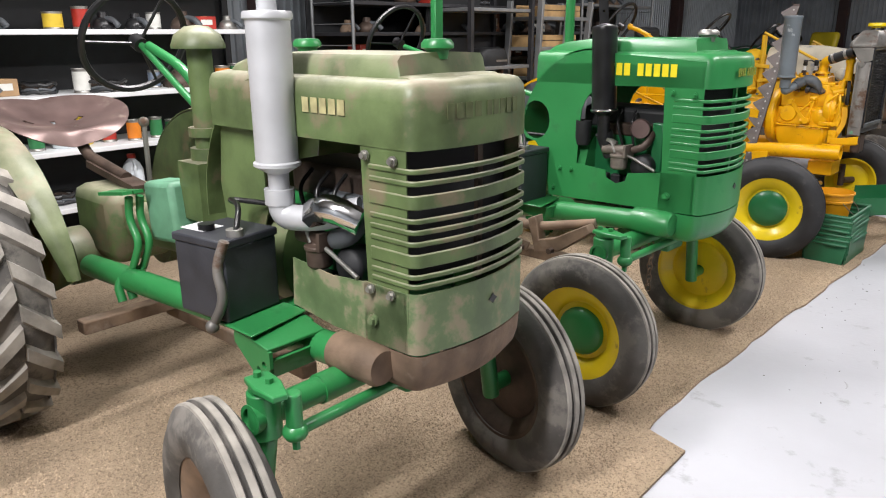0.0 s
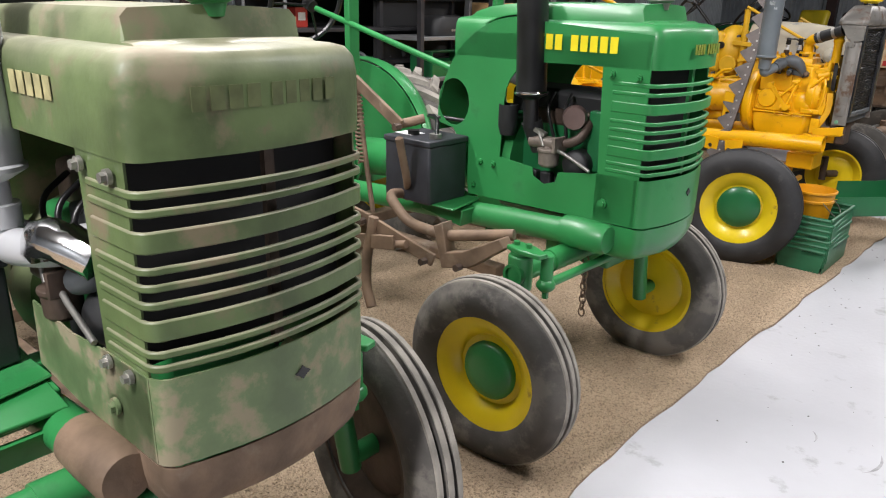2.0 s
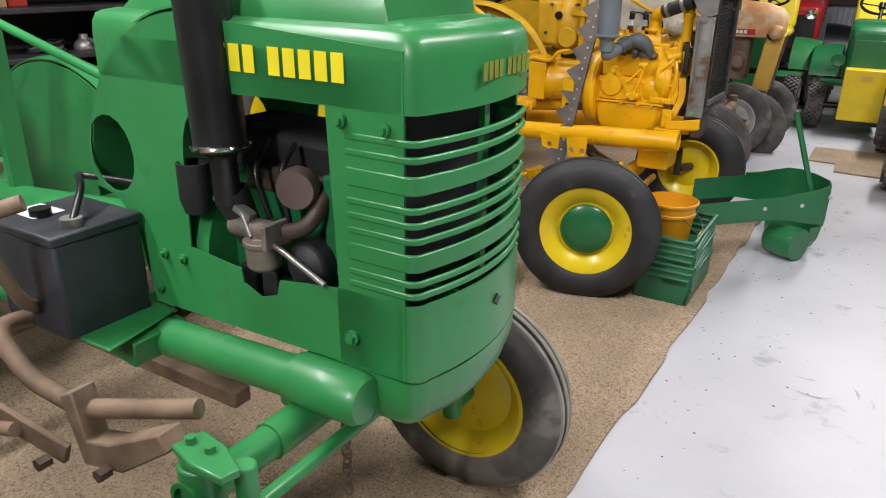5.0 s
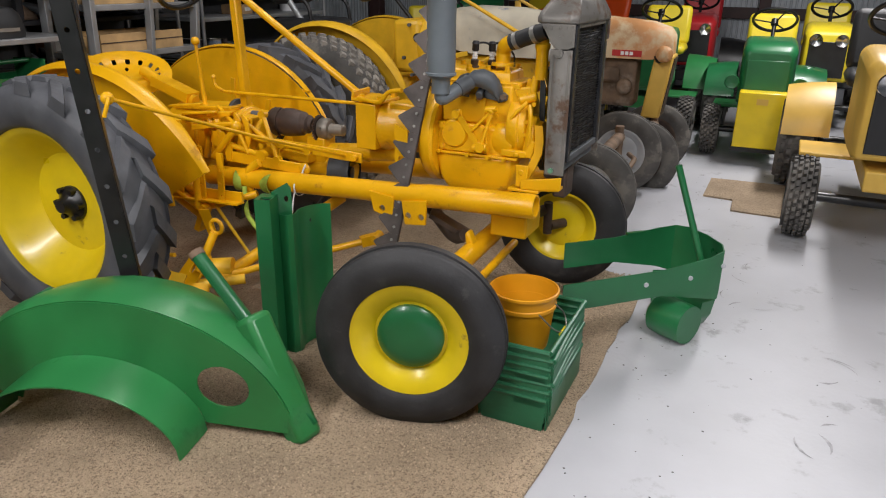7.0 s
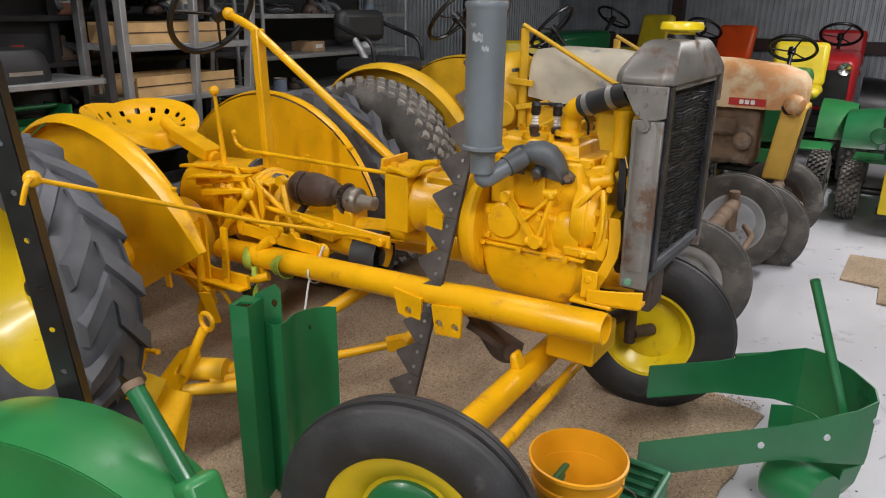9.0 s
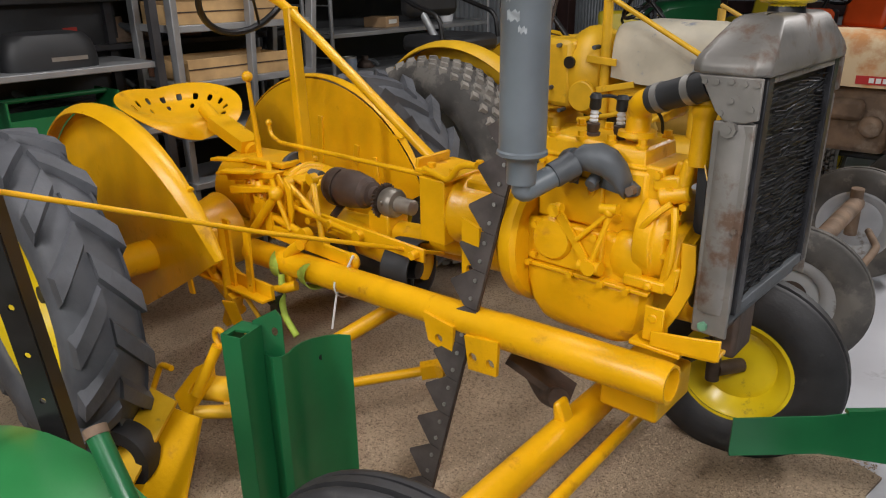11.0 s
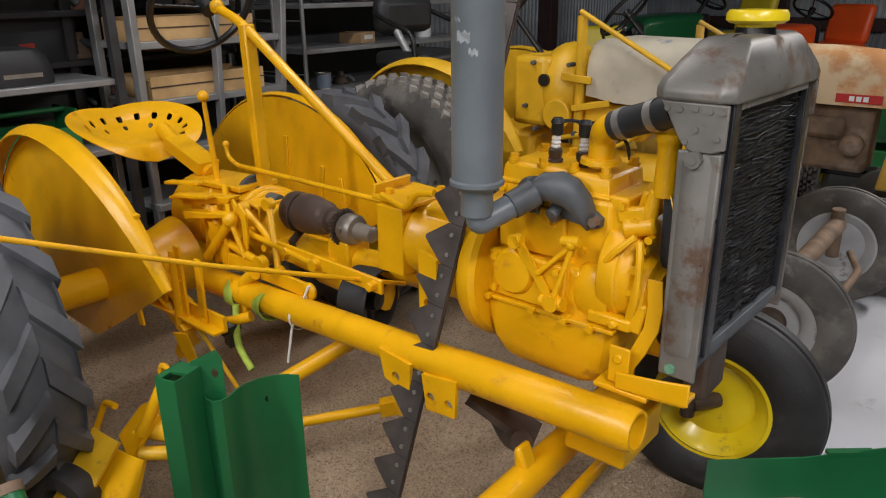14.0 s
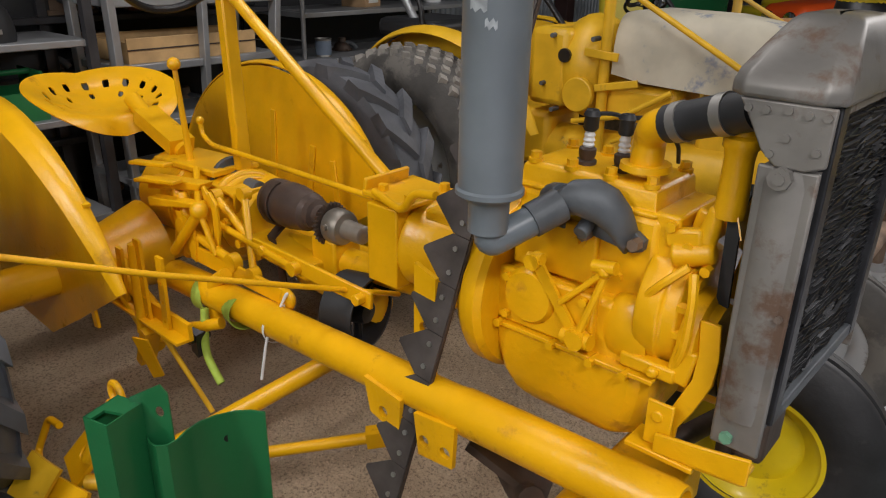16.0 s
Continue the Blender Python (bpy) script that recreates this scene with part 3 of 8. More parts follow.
def fender(name, parent, m, r, width, a0, a1, inner_drop, material, side):
    """A rear wheel guard: a half-moon inner sheet and a curved cover. side: +1 when the wheel lies to +y of the sheet."""
    ob = new(name)
    ob.parent, ob.matrix_basis = parent, m
    bm = NB()
    n = 26
    arc = [(r * math.cos(a0 + (a1 - a0) * i / n), r * math.sin(a0 + (a1 - a0) * i / n)) for i in range(n + 1)]
    chord = [(arc[-1][0] * 0.86, arc[-1][1] - inner_drop), (arc[0][0] * 0.10, arc[0][1] - inner_drop), (arc[0][0] * 0.45, arc[0][1] - inner_drop * 0.62), (arc[0][0] * 0.84, arc[0][1] - inner_drop * 0.18)]
    plate(bm, arc + chord, 0.006)
    part("side_sheet", bm, material, ob)
    bm = NB()
    grid = []
    for k in range(6):
        q = k / 5
        # the cover swells outwards and narrows towards its ends
        row = []
        for i in range(n + 1):
            t = i / n
            a = a0 + (a1 - a0) * t
            wd = width * (math.sin(math.pi * min(1, max(0, 0.04 + 0.92 * t))) ** 0.6) * q
            rr = r + 0.012 + 0.012 * math.sin(math.pi * q) - 0.02 * q * q
            row.append((rr * math.cos(a), side * wd, rr * math.sin(a)))
        grid.append(row)
    shear_rows(bm, grid, 0.005)
    part("cover", bm, material, ob)
    return ob


def front_axle(t, material, x, z, yr, yl, wheel_r, tube_r=0.038):
    ax = new("front_axle")
    ax.parent = t
    bm = NB()
    rod(bm, (x, -0.34, z), (x, 0.34, z), tube_r, seg=20)
    part("axle_tube", bm, material, ax)
    for s, yy in ((-1, yr), (1, yl)):
        bm = NB()
        m = pose(x, s * 0.30, z) @ pose(0, 0, 0, 0, 0, 0 if s > 0 else 180)
        reach = yy - 0.085 - 0.30
        lathe(bm, [(0.001, 0.0), (tube_r * 0.86, 0.0), (tube_r * 0.86, reach - 0.03), (tube_r * 0.95, reach - 0.015), (tube_r * 0.95, reach), (tube_r * 0.70, reach), (tube_r * 0.66, reach - 0.06), (0.001, reach - 0.06)], m, seg=22, cap=False)
        part("axle_extension", bm, material, ax)
        bm = NB()
        rod(bm, (x, s * (yy - 0.125), z - 0.055), (x, s * (yy - 0.125), z + 0.060), tube_r * 1.02, seg=18)
        rod(bm, (x, s * (yy - 0.125), z + 0.060), (x, s * (yy - 0.125), z + 0.085), tube_r * 0.85, seg=14)
        part("clamp_boss", bm, material, ax, bevel=0.004)
        bm = NB()
        rod(bm, (x, s * (yy - 0.125), z - 0.05), (x, s * (yy - 0.085), wheel_r - 0.03), 0.027, seg=14)
        rod(bm, (x, s * (yy - 0.09), wheel_r), (x, s * yy, wheel_r), 0.026, seg=14)
        part("spindle", bm, material, ax)
        bm = NB()
        plate(bm, [(-0.035, -0.030), (0.03, -0.034), (0.100, -0.018), (0.100, 0.018), (0.03, 0.034), (-0.035, 0.030)], 0.016, pose(x, s * (yy - 0.125), z + 0.080, 90, 0, s * 12))
        rod(bm, (x + 0.085, s * (yy - 0.145), z + 0.075), (x + 0.085, s * (yy - 0.145), z - 0.02), 0.020, seg=12)
        part("steering_arm", bm, material, ax, bevel=0.004)
        bm = NB()
        ball(bm, (x + 0.085, s * (yy - 0.145), z - 0.022), 0.030, 1, 1, 0.8)
        rod(bm, (x + 0.085, s * (yy - 0.145), z - 0.03), (x + 0.085, s * (yy - 0.145), z - 0.065), 0.010, seg=6)
        part("ball_joint", bm, material, ax)
        for dx in (-0.018, 0.028):
            bm = NB()
            rod(bm, (x + dx, s * (yy - 0.125), z + 0.086), (x + dx, s * (yy - 0.125), z + 0.100), 0.010, seg=6)
            part("arm_bolt", bm, material, ax)
    bm = NB()
    rod(bm, (x + 0.085, -(yr - 0.145), z - 0.022), (x + 0.085, yl - 0.145, z - 0.022), 0.015)
    part("tie_rod", bm, material, ax)
    return ax


def bolt_heads(name, t, spots, r, material, axis=(0, -1, 0)):
    for p in spots:
        bm = NB()
        a = Vector(axis)
        rod(bm, Vector(p), Vector(p) + a * 0.007, r * 1.5, seg=12)
        rod(bm, Vector(p) + a * 0.006, Vector(p) + a * 0.015, r, seg=6)
        part(name, bm, material, t)


def green_tractor(m, label, old, wheels):
    """wheels: lateral places and turns."""
    t = thing("tractor", m, label, "tractor", "green row tractors")
    body = GREEN_OLD if old else GREEN
    dz = -0.068 if old else -0.027
    Z = lambda z: z + dz
    W = 0.213 if old else 0.203
    SEAM, GB, GT, EDGE = Z(0.745), Z(0.895), Z(1.228), Z(1.375 if old else 1.356)
    hood = new("hood")
    hood.parent = t
    # nose: front band with a rounded shoulder
    out = hood_outline(W, -0.80, 0.028, 0.035)
    bm = NB()
    grid = []
    sections = [(GT, 0.0), (EDGE - 0.045, 0.0), (EDGE - 0.02, -0.004), (EDGE - 0.005, -0.014), (EDGE, -0.030), (EDGE + 0.004, -0.07)]
    for z, k in sections:
        grid.append([(x + k if x > -0.6 else x, yy * (W + k) / W, z) for x, yy in out])
    shear_rows(bm, grid, 0.004)
    part("hood_band", bm, body, hood)
    bm = NB()
    # top skin with the raised middle
    xs = [-0.045, -0.070, -0.100, -0.108, -0.15, -0.3, -0.5, -0.62, -0.70, -0.76, -0.80]
    drop = [0, 0, 0, 0, 0, 0, 0, 0.004, 0.014, 0.03, 0.055]
    grid = []
    for x, d in zip(xs, drop):
        rise = 0.0 if x > -0.103 else 0.040
        ye = W - 0.05
        ys = [-ye, -ye + 0.004, -ye + 0.010, -ye + 0.022, -0.06, 0, 0.06, ye - 0.022, ye - 0.010, ye - 0.004, ye]
        zz = [-0.006, 0.006, 0.010 + rise * 0.75, 0.012 + rise, 0.016 + rise, 0.018 + rise, 0.016 + rise, 0.012 + rise, 0.010 + rise * 0.75, 0.006, -0.006]
        if rise == 0:
            zz = [-0.006, 0.005, 0.007, 0.008, 0.009, 0.009, 0.009, 0.008, 0.007, 0.005, -0.006] if x < -0.06 else [-0.006] * 11
        grid.append([(x, yy, EDGE + z - d) for yy, z in zip(ys, zz)])
    shear_rows(bm, grid, 0.004)
    part("hood_top", bm, body, hood)
    # side sheets with the engine opening and an arched cowl
    for s in (-1, 1):
        arch = []
        cx, cz, rx, rz = -0.52, Z(0.98), 0.36, 0.385
        for i in range(13):
            a = math.pi / 2 + i / 12 * math.pi / 2
            arch.append((cx + rx * math.cos(a), cz + rz * math.sin(a)))
        hole = [(-0.176, GB), (-0.19, GT + 0.002), (-0.40, GT - 0.002)]
        for i in range(7):
            a = math.pi / 2 + i / 6 * math.pi / 2
            hole.append((-0.43 + 0.135 * math.cos(a), Z(1.09) + 0.135 * math.sin(a)))
        hole += [(-0.575, Z(0.89)), (-0.43, Z(0.875)), (-0.425, Z(0.845)), (-0.38, Z(0.825)), (-0.335, Z(0.84)), (-0.325, Z(0.875))]
        if old:
            # the old one lacks the cowl's side and shows its battery there
            outline = [(-0.165, GT + 0.03), (-0.03, GT + 0.03), (-0.03, GT), (-0.19, GT)]
            low = [(-0.03, SEAM), (-0.03, GB), (-0.17, GB), (-0.30, GB - 0.01), (-0.46, GB + 0.005), (-0.47, SEAM + 0.02), (-0.30, SEAM)]
            bm = NB()
            plate(bm, low, 0.004, pose(0, s * (W - 0.002), 0))
            part("lower_side_sheet", bm, GREEN_PALE, hood)
            bm = NB()
            plate(bm, [(-0.62, Z(1.37)), (-0.60, Z(1.0)), (-0.66, Z(0.86)), (-0.80, Z(0.86)), (-0.83, Z(1.05)), (-0.80, Z(1.25)), (-0.74, Z(1.34))], 0.004, pose(0, s * (W - 0.03), 0))
            part("cowl_side_sheet", bm, body, hood)
        else:
            outline = [(-0.03, SEAM), (-0.03, GT), (-0.03, EDGE - 0.03), (cx, Z(1.36))] + arch + [(-0.882, Z(0.98)), (-0.80, Z(0.965)), (-0.745, Z(0.90)), (-0.715, Z(0.73))]
            cut = circle2(-0.80, Z(1.06), 0.075, 18, 0.085)
            bm = NB()
            plate(bm, outline, 0.004, pose(0, s * (W - 0.002), 0), holes=[hole, cut])
            part("side_sheet", bm, body, hood)
    # rounded back of the cowl, between the side sheets
    bm = NB()
    grid = []
    for i in range(15):
        a = math.pi / 2 + i / 14 * math.pi / 2 * 1.05
        grid.append([(-0.52 + 0.36 * math.cos(a), yy, Z(0.98) + 0.395 * math.sin(a)) for yy in (-W + 0.005, -0.12, 0, 0.12, W - 0.005)])
    shear_rows(bm, grid, 0.004)
    part("cowl_top", bm, body, hood)
    # grille: corner posts, nine formed bars, radiator behind in the gaps' shade colour
    grille = new("grille")
    grille.parent = t
    for s in (-1, 1):
        bm = NB()
        plate(bm, [(-0.03, GB - 0.01), (-0.03, GT), (-0.178, GT), (-0.166, GB - 0.01)], 0.004, pose(0, s * (W - 0.004), 0))
        part("grille_side", bm, body, grille)
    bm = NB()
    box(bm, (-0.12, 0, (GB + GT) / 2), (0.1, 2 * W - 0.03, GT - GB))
    part("radiator_core", bm, GAP_SHADE, grille)
    bm = NB()
    box(bm, (0.004, 0, (GB + GT) / 2), (0.012, 0.018, GT - GB))
    part("centre_strip", bm, body if not old else RUST_DARK, grille)
    hs = GT - GB
    for rel, k in ((0, 0), (0.10, 0), (0.26, 1), (0.42, 0), (0.517, 0), (0.62, 0), (0.77, 1), (0.914, 0), (1.0, 0)):
        hgt = 0.1 * hs if k else 0.0125
        z = GT - hs * (0.136 + 0.802 * rel)
        bar = hood_outline(W + 0.002, -0.15, 0.030, 0.030)
        bm = NB()
        band(bm, bar, z - hgt / 2, z + hgt / 2, 0.008)
        part("grille_bar", bm, body, grille, bevel=0.003)
    # lower nose and chin
    nose = new("nose")
    nose.parent = t
    bm = NB()
    band(bm, hood_outline(W, -0.18, 0.028, 0.035), SEAM, GB + 0.002, 0.004)
    part("nose_band", bm, body if not old else GREEN_PALE, nose)
    bm = NB()
    base = hood_outline(W - 0.002, -0.20, 0.026, 0.035)
    grid = []
    for z, g, k in ((SEAM - 0.006, 0.0, 1.0), (SEAM - 0.05, -0.003, 0.99), (SEAM - 0.085, -0.012, 0.96), (SEAM - 0.11, -0.028, 0.90), (SEAM - 0.126, -0.055, 0.78), (SEAM - 0.13, -0.09, 0.55)):
        grid.append([(min(x, 10) * 1.0 + g if x > -0.1 else x, yy * k, z) for x, yy in base])
    shear_rows(bm, grid, 0.004)
    part("chin", bm, body if not old else RUST, nose)
    bm = NB()
    plate(bm, [(-0.016, 0), (-0.006, 0.006), (0, 0.013), (0.006, 0.006), (0.016, 0), (0.006, -0.006), (0, -0.013), (-0.006, -0.006)], 0.003, pose(0.030, 0.03, (SEAM + GB) / 2 + 0.015, 0, 0, 90))
    part("badge_hole", bm, BLACK, nose)
    # fuel and radiator caps
    for x, r in ((-0.125, 0.040), (-0.62, 0.04)):
        if not old and x < -0.3:
            continue
        bm = NB()
        ztop = EDGE + 0.06
        lathe(bm, [(0.001, 0.028), (r * 0.8, 0.026), (r, 0.016), (r, 0.006), (r * 0.7, 0.0), (r * 0.6, -0.02)], pose(x, 0.0, ztop, 90, 0, 0), seg=20)
        part("filler_cap", bm, GREEN if old else STEEL, hood)
    # makers' lettering
    if old:
        name_blocks("side_name", (5,), 0.165, 0.036, LETTER_PALE, hood, pose(-0.30, -W - 0.0025, Z(1.31), 90, 0, 0))
        name_blocks("front_name", (4,), 0.115, 0.034, LETTER_GHOST, hood, pose(0.0240, -0.075, Z(1.31), 90, 0, 85))
        name_blocks("front_name", (5,), 0.135, 0.034, LETTER_GHOST, hood, pose(0.0250, 0.062, Z(1.31), 90, 0, 94))
    else:
        name_blocks("side_name", (4, 5), 0.34, 0.048, LETTER_YELLOW, hood, pose(-0.31, -W - 0.0025, Z(1.292), 90, 0, 0))
        name_blocks("front_name", (4, 5), 0.20, 0.030, LETTER_OCHRE, hood, pose(0.0290, 0.035, Z(1.285), 90, 0, 93.0))
    # bolts on the grille's side
    bolt_heads("grille_bolt", t, [(-0.155, -W - 0.002, GT - 0.02), (-0.065, -W - 0.002, GT - 0.025)] + ([(-0.15, -W - 0.002, GB - 0.01), (-0.08, -W - 0.002, GB - 0.012)] if old else []), 0.008, STEEL if old else GREEN)
    bolt_heads("nose_bolt", t, [(-0.145, -W - 0.002, SEAM + 0.06)], 0.010, GREEN_PALE if old else GREEN)
    if not old:
        bolt_heads("cowl_bolt", t, [(-0.60, -W - 0.002, Z(0.86)), (-0.66, -W - 0.002, Z(0.86)), (-0.69, -W - 0.002, Z(0.77))], 0.007, GREEN)
    # frame tubes, one on each side
    for s in (-1, 1):
        bm = NB()
        rod(bm, (-1.75, s * 0.235, Z(0.61)), (-0.20, s * 0.235, Z(0.697)), 0.043, seg=24)
        part("frame_tube", bm, GREEN, t)
        bm = NB()
        lathe(bm, [(0.050, -0.05), (0.052, 0.0), (0.051, 0.10), (0.043, 0.115), (0.001, 0.116)], pose(-0.21, s * 0.235, Z(0.698), 0, 0, -90), seg=24)
        part("tube_end", bm, RUST if old else GREEN, t)
    bm = NB()
    box(bm, (-0.30, 0, Z(0.62)), (0.12, 0.40, 0.09))
    box(bm, (-0.24, 0, Z(0.58)), (0.12, 0.14, 0.10))
    part("axle_bracket", bm, GREEN, t, bevel=0.012)
    front_axle(t, GREEN, wheels["x"], Z(0.640 if old else 0.616), wheels["right"], wheels["left"], wheels["r"] - 0.005)
    for s, yy, rz in ((-1, wheels["right"], wheels["turn"]), (1, wheels["left"], wheels["turn"] + 180)):
        wheel("front_wheel", t, pose(wheels["x"], s * yy, wheels["r"], 0, 0, rz), wheels["r"], 0.125, wheels["r"] * 0.62, RUBBER_DUSTY, wheels["rim_right"] if s < 0 else wheels["rim_left"], wheels["hub"] if s < 0 else GREEN, "rib", TREAD_GREY, hub_r=0.095)
    # engine seen through the opening
    eng = new("engine")
    eng.parent = t
    bm = NB()
    box(bm, (-0.42, 0.02, Z(0.86)), (0.46, 0.26, 0.36))
    part("block", bm, GREEN if old else GREEN_DARK, eng, bevel=0.02)
    bm = NB()
    box(bm, (-0.42, 0.02, Z(1.08)), (0.42, 0.2, 0.10))
    part("head", bm, RUST_DARK if old else BLACK_MATT, eng, bevel=0.02)
    if not old:
        bm = NB()
        lathe(bm, [(0.001, -0.018), (0.036, -0.016), (0.042, 0.0), (0.040, 0.02), (0.001, 0.02)], pose(-0.30, -0.165, Z(1.055), 0, 0, 25), seg=22)
        part("round_cover", bm, SEAT_BROWN, eng)
        bm = NB()
        box(bm, (-0.24, -0.12, Z(0.98)), (0.05, 0.03, 0.20))
        part("engine_bracket", bm, GREEN_DARK, eng, bevel=0.006)
    carb = RUST_DARK if old else CARB_GREY
    bm = NB()
    lathe(bm, [(0.001, 0.0), (0.026, 0.0), (0.034, 0.008), (0.036, 0.05), (0.04, 0.052), (0.04, 0.062), (0.022, 0.066), (0.02, 0.085), (0.001, 0.085)], pose(-0.375, -0.19, Z(0.885), 90, 0, 0), seg=20)
    rod(bm, (-0.45, -0.19, Z(0.965)), (-0.33, -0.19, Z(0.965)), 0.022)
    box(bm, (-0.335, -0.19, Z(0.965)), (0.012, 0.075, 0.05))
    part("carburettor", bm, carb, eng, bevel=0.002)
    bm = NB()
    box(bm, (-0.41, -0.20, Z(1.0)), (0.05, 0.02, 0.014), (0, 20, 0))
    pipe(bm, [(-0.41, -0.205, Z(1.0)), (-0.385, -0.21, Z(0.955))], 0.006)
    part("choke_arm", bm, STEEL, eng)
    bm = NB()
    pipe(bm, [(-0.33, -0.18, Z(0.965)), (-0.27, -0.17, Z(0.985)), (-0.26, -0.12, Z(1.05)), (-0.30, -0.05, Z(1.06))], 0.027 if old else 0.016, bend=0.05, seg=14)
    box(bm, (-0.36, -0.09, Z(1.04)), (0.26, 0.05, 0.055))
    part("manifold", bm, GREY_DARK if old else RUST_DARK, eng, bevel=0.01)
    bm = NB()
    lathe(bm, [(0.001, 0.0), (0.045, 0.0), (0.05, 0.02), (0.05, 0.07), (0.03, 0.085), (0.001, 0.09)], pose(-0.285, -0.10, Z(0.90), 0, 0, 180), seg=20)
    for k in range(3):
        box(bm, (-0.36 - 0.06 * k, -0.125, Z(0.78)), (0.045, 0.03, 0.14))
    part("magneto", bm, BLACK_MATT, eng, bevel=0.006)
    bm = NB()
    pipe(bm, [(-0.42, -0.19, Z(0.97)), (-0.30, -0.21, Z(0.94)), (-0.20, -0.215, Z(0.90))], 0.006)
    pipe(bm, [(-0.47, -0.17, Z(1.03)), (-0.40, -0.2, Z(0.96)), (-0.36, -0.2, Z(0.90))], 0.005, bend=0.03)
    part("throttle_rod", bm, STEEL, eng)
    for k in range(3):
        bm = NB()
        pipe(bm, [(-0.50 + 0.07 * k, -0.10, Z(1.12)), (-0.48 + 0.07 * k, -0.17, Z(1.08)), (-0.43 + 0.05 * k, -0.16, Z(0.98))], 0.006, bend=0.04)
        part("spark_lead", bm, BLACK, eng)
    # muffler
    ex = new("exhaust")
    ex.parent = t
    mx, my = (-0.455, -0.245) if old else (-0.455, -0.20)
    if old:
        bm = NB()
        lathe(bm, [(0.02, 0.455), (0.024, 0.455), (0.024, 0.375), (0.058, 0.372), (0.061, 0.365), (0.061, 0.356), (0.054, 0.350), (0.054, 0.012), (0.060, 0.008), (0.060, 0.0), (0.04, -0.012), (0.027, -0.02), (0.026, -0.10), (0.001, -0.10)],
              pose(mx, my, Z(1.155), 90, 0, 0), seg=28)
        part("muffler", bm, SILVER, ex)
        bm = NB()
        pipe(bm, [(mx, my, Z(1.09)), (mx + 0.005, my, Z(1.02)), (mx + 0.09, my + 0.03, Z(1.022)), (mx + 0.2, my + 0.1, Z(1.05))], 0.034, bend=0.05, seg=14)
        rod(bm, (mx, my, Z(1.055)), (mx, my, Z(1.095)), 0.039, seg=16)
        part("elbow", bm, SILVER, ex)
        bm = NB()
        pipe(bm, [(mx + 0.10, my + 0.03, Z(1.035)), (mx + 0.17, my + 0.02, Z(1.07)), (mx + 0.24, my + 0.06, Z(1.03))], 0.036, bend=0.05, seg=10)
        for v in bm.verts:
            v.co += Vector((noise.noise(v.co * 60), noise.noise(v.co * 60 + Vector((5, 0, 0))), noise.noise(v.co * 60 + Vector((0, 7, 0))))) * 0.008
        part("foil_wrap", bm, CHROME, ex, "crumpled foil wrap")
    else:
        bm = NB()
        lathe(bm, [(0.016, 0.350), (0.02, 0.348), (0.050, 0.340), (0.053, 0.330), (0.051, 0.322), (0.051, 0.012), (0.055, 0.008), (0.055, 0.0), (0.03, -0.012), (0.026, -0.02), (0.026, -0.11), (0.001, -0.11)], pose(mx, my, Z(1.118), 90, -3, 0), seg=28)
        part("muffler", bm, BLACK, ex)
        bm = NB()
        lathe(bm, [(0.056, -0.004), (0.058, 0.0), (0.056, 0.004)], pose(mx, my, Z(1.125), 90, -3, 0), seg=28, close=False)
        part("clamp_ring", bm, CHROME, ex)
        bm = NB()
        lathe(bm, [(0.030, 0.075), (0.034, 0.075), (0.034, 0.0), (0.026, -0.03), (0.001, -0.03), (0.001, 0.02), (0.030, 0.025)], pose(-0.555, -0.19, Z(1.0), 90, 0, 0), seg=22, cap=False)
        rod(bm, (mx, my + 0.01, Z(1.03)), (mx + 0.02, my + 0.04, Z(0.93)), 0.036, 0.028, seg=16)
        part("intake_pipe", bm, BLACK_MATT, ex)
    # battery on its tray
    bx, by, bz = (-0.585, -0.335, Z(0.893)) if old else (-0.83, -0.315, Z(0.852))
    tray = new("battery_tray")
    tray.parent = t
    bm = NB()
    plate(bm, [(-0.13, -0.10), (0.13, -0.10), (0.17, 0.10), (-0.13, 0.10)], 0.008, pose(bx + 0.04, by + 0.02, bz - 0.135, 90, 0, 0))
    box(bm, (bx + 0.10, by + 0.05, bz - 0.165), (0.20, 0.14, 0.06), (0, 8, 0))
    box(bm, (bx + 0.05, by + 0.14, bz - 0.16), (0.06, 0.12, 0.03))
    part("tray", bm, GREEN, tray, bevel=0.004)
    if old:
        bm = NB()
        box(bm, (bx + 0.185, by + 0.02, bz - 0.150), (0.15, 0.18, 0.010), (0, 10, 0))
        part("bracket_top", bm, GREEN, tray, bevel=0.003)
        bm = NB()
        plate(bm, [(-0.07, 0.0), (0.08, -0.03), (0.08, -0.075), (0.05, -0.105), (0.01, -0.105), (-0.07, -0.04)], 0.010, pose(bx + 0.185, by - 0.065, bz - 0.135), holes=[circle2(0.055, -0.070, 0.010, 10), circle2(0.03, -0.088, 0.008, 10)])
        part("bracket_cheek", bm, GREEN, tray)
        bm = NB()
        box(bm, (bx + 0.252, by + 0.03, bz - 0.215), (0.012, 0.17, 0.05), (0, 10, 0))
        part("bracket_web", bm, GREEN, tray)
    bat = new("battery")
    bat.parent = t
    bat.matrix_basis = pose(bx, by, bz, 0, 0, 8 if old else 0)
    sx, sy, sz = (0.19, 0.18, 0.20) if old else (0.225, 0.20, 0.21)
    bm = NB()
    box(bm, (0, 0, -0.03), (sx, sy, sz))
    part("case", bm, BATTERY_GREY, bat, bevel=0.008)
    bm = NB()
    box(bm, (0, 0, sz / 2 - 0.022), (sx + 0.008, sy + 0.008, 0.022))
    part("lid", bm, BATTERY_GREY, bat, bevel=0.005)
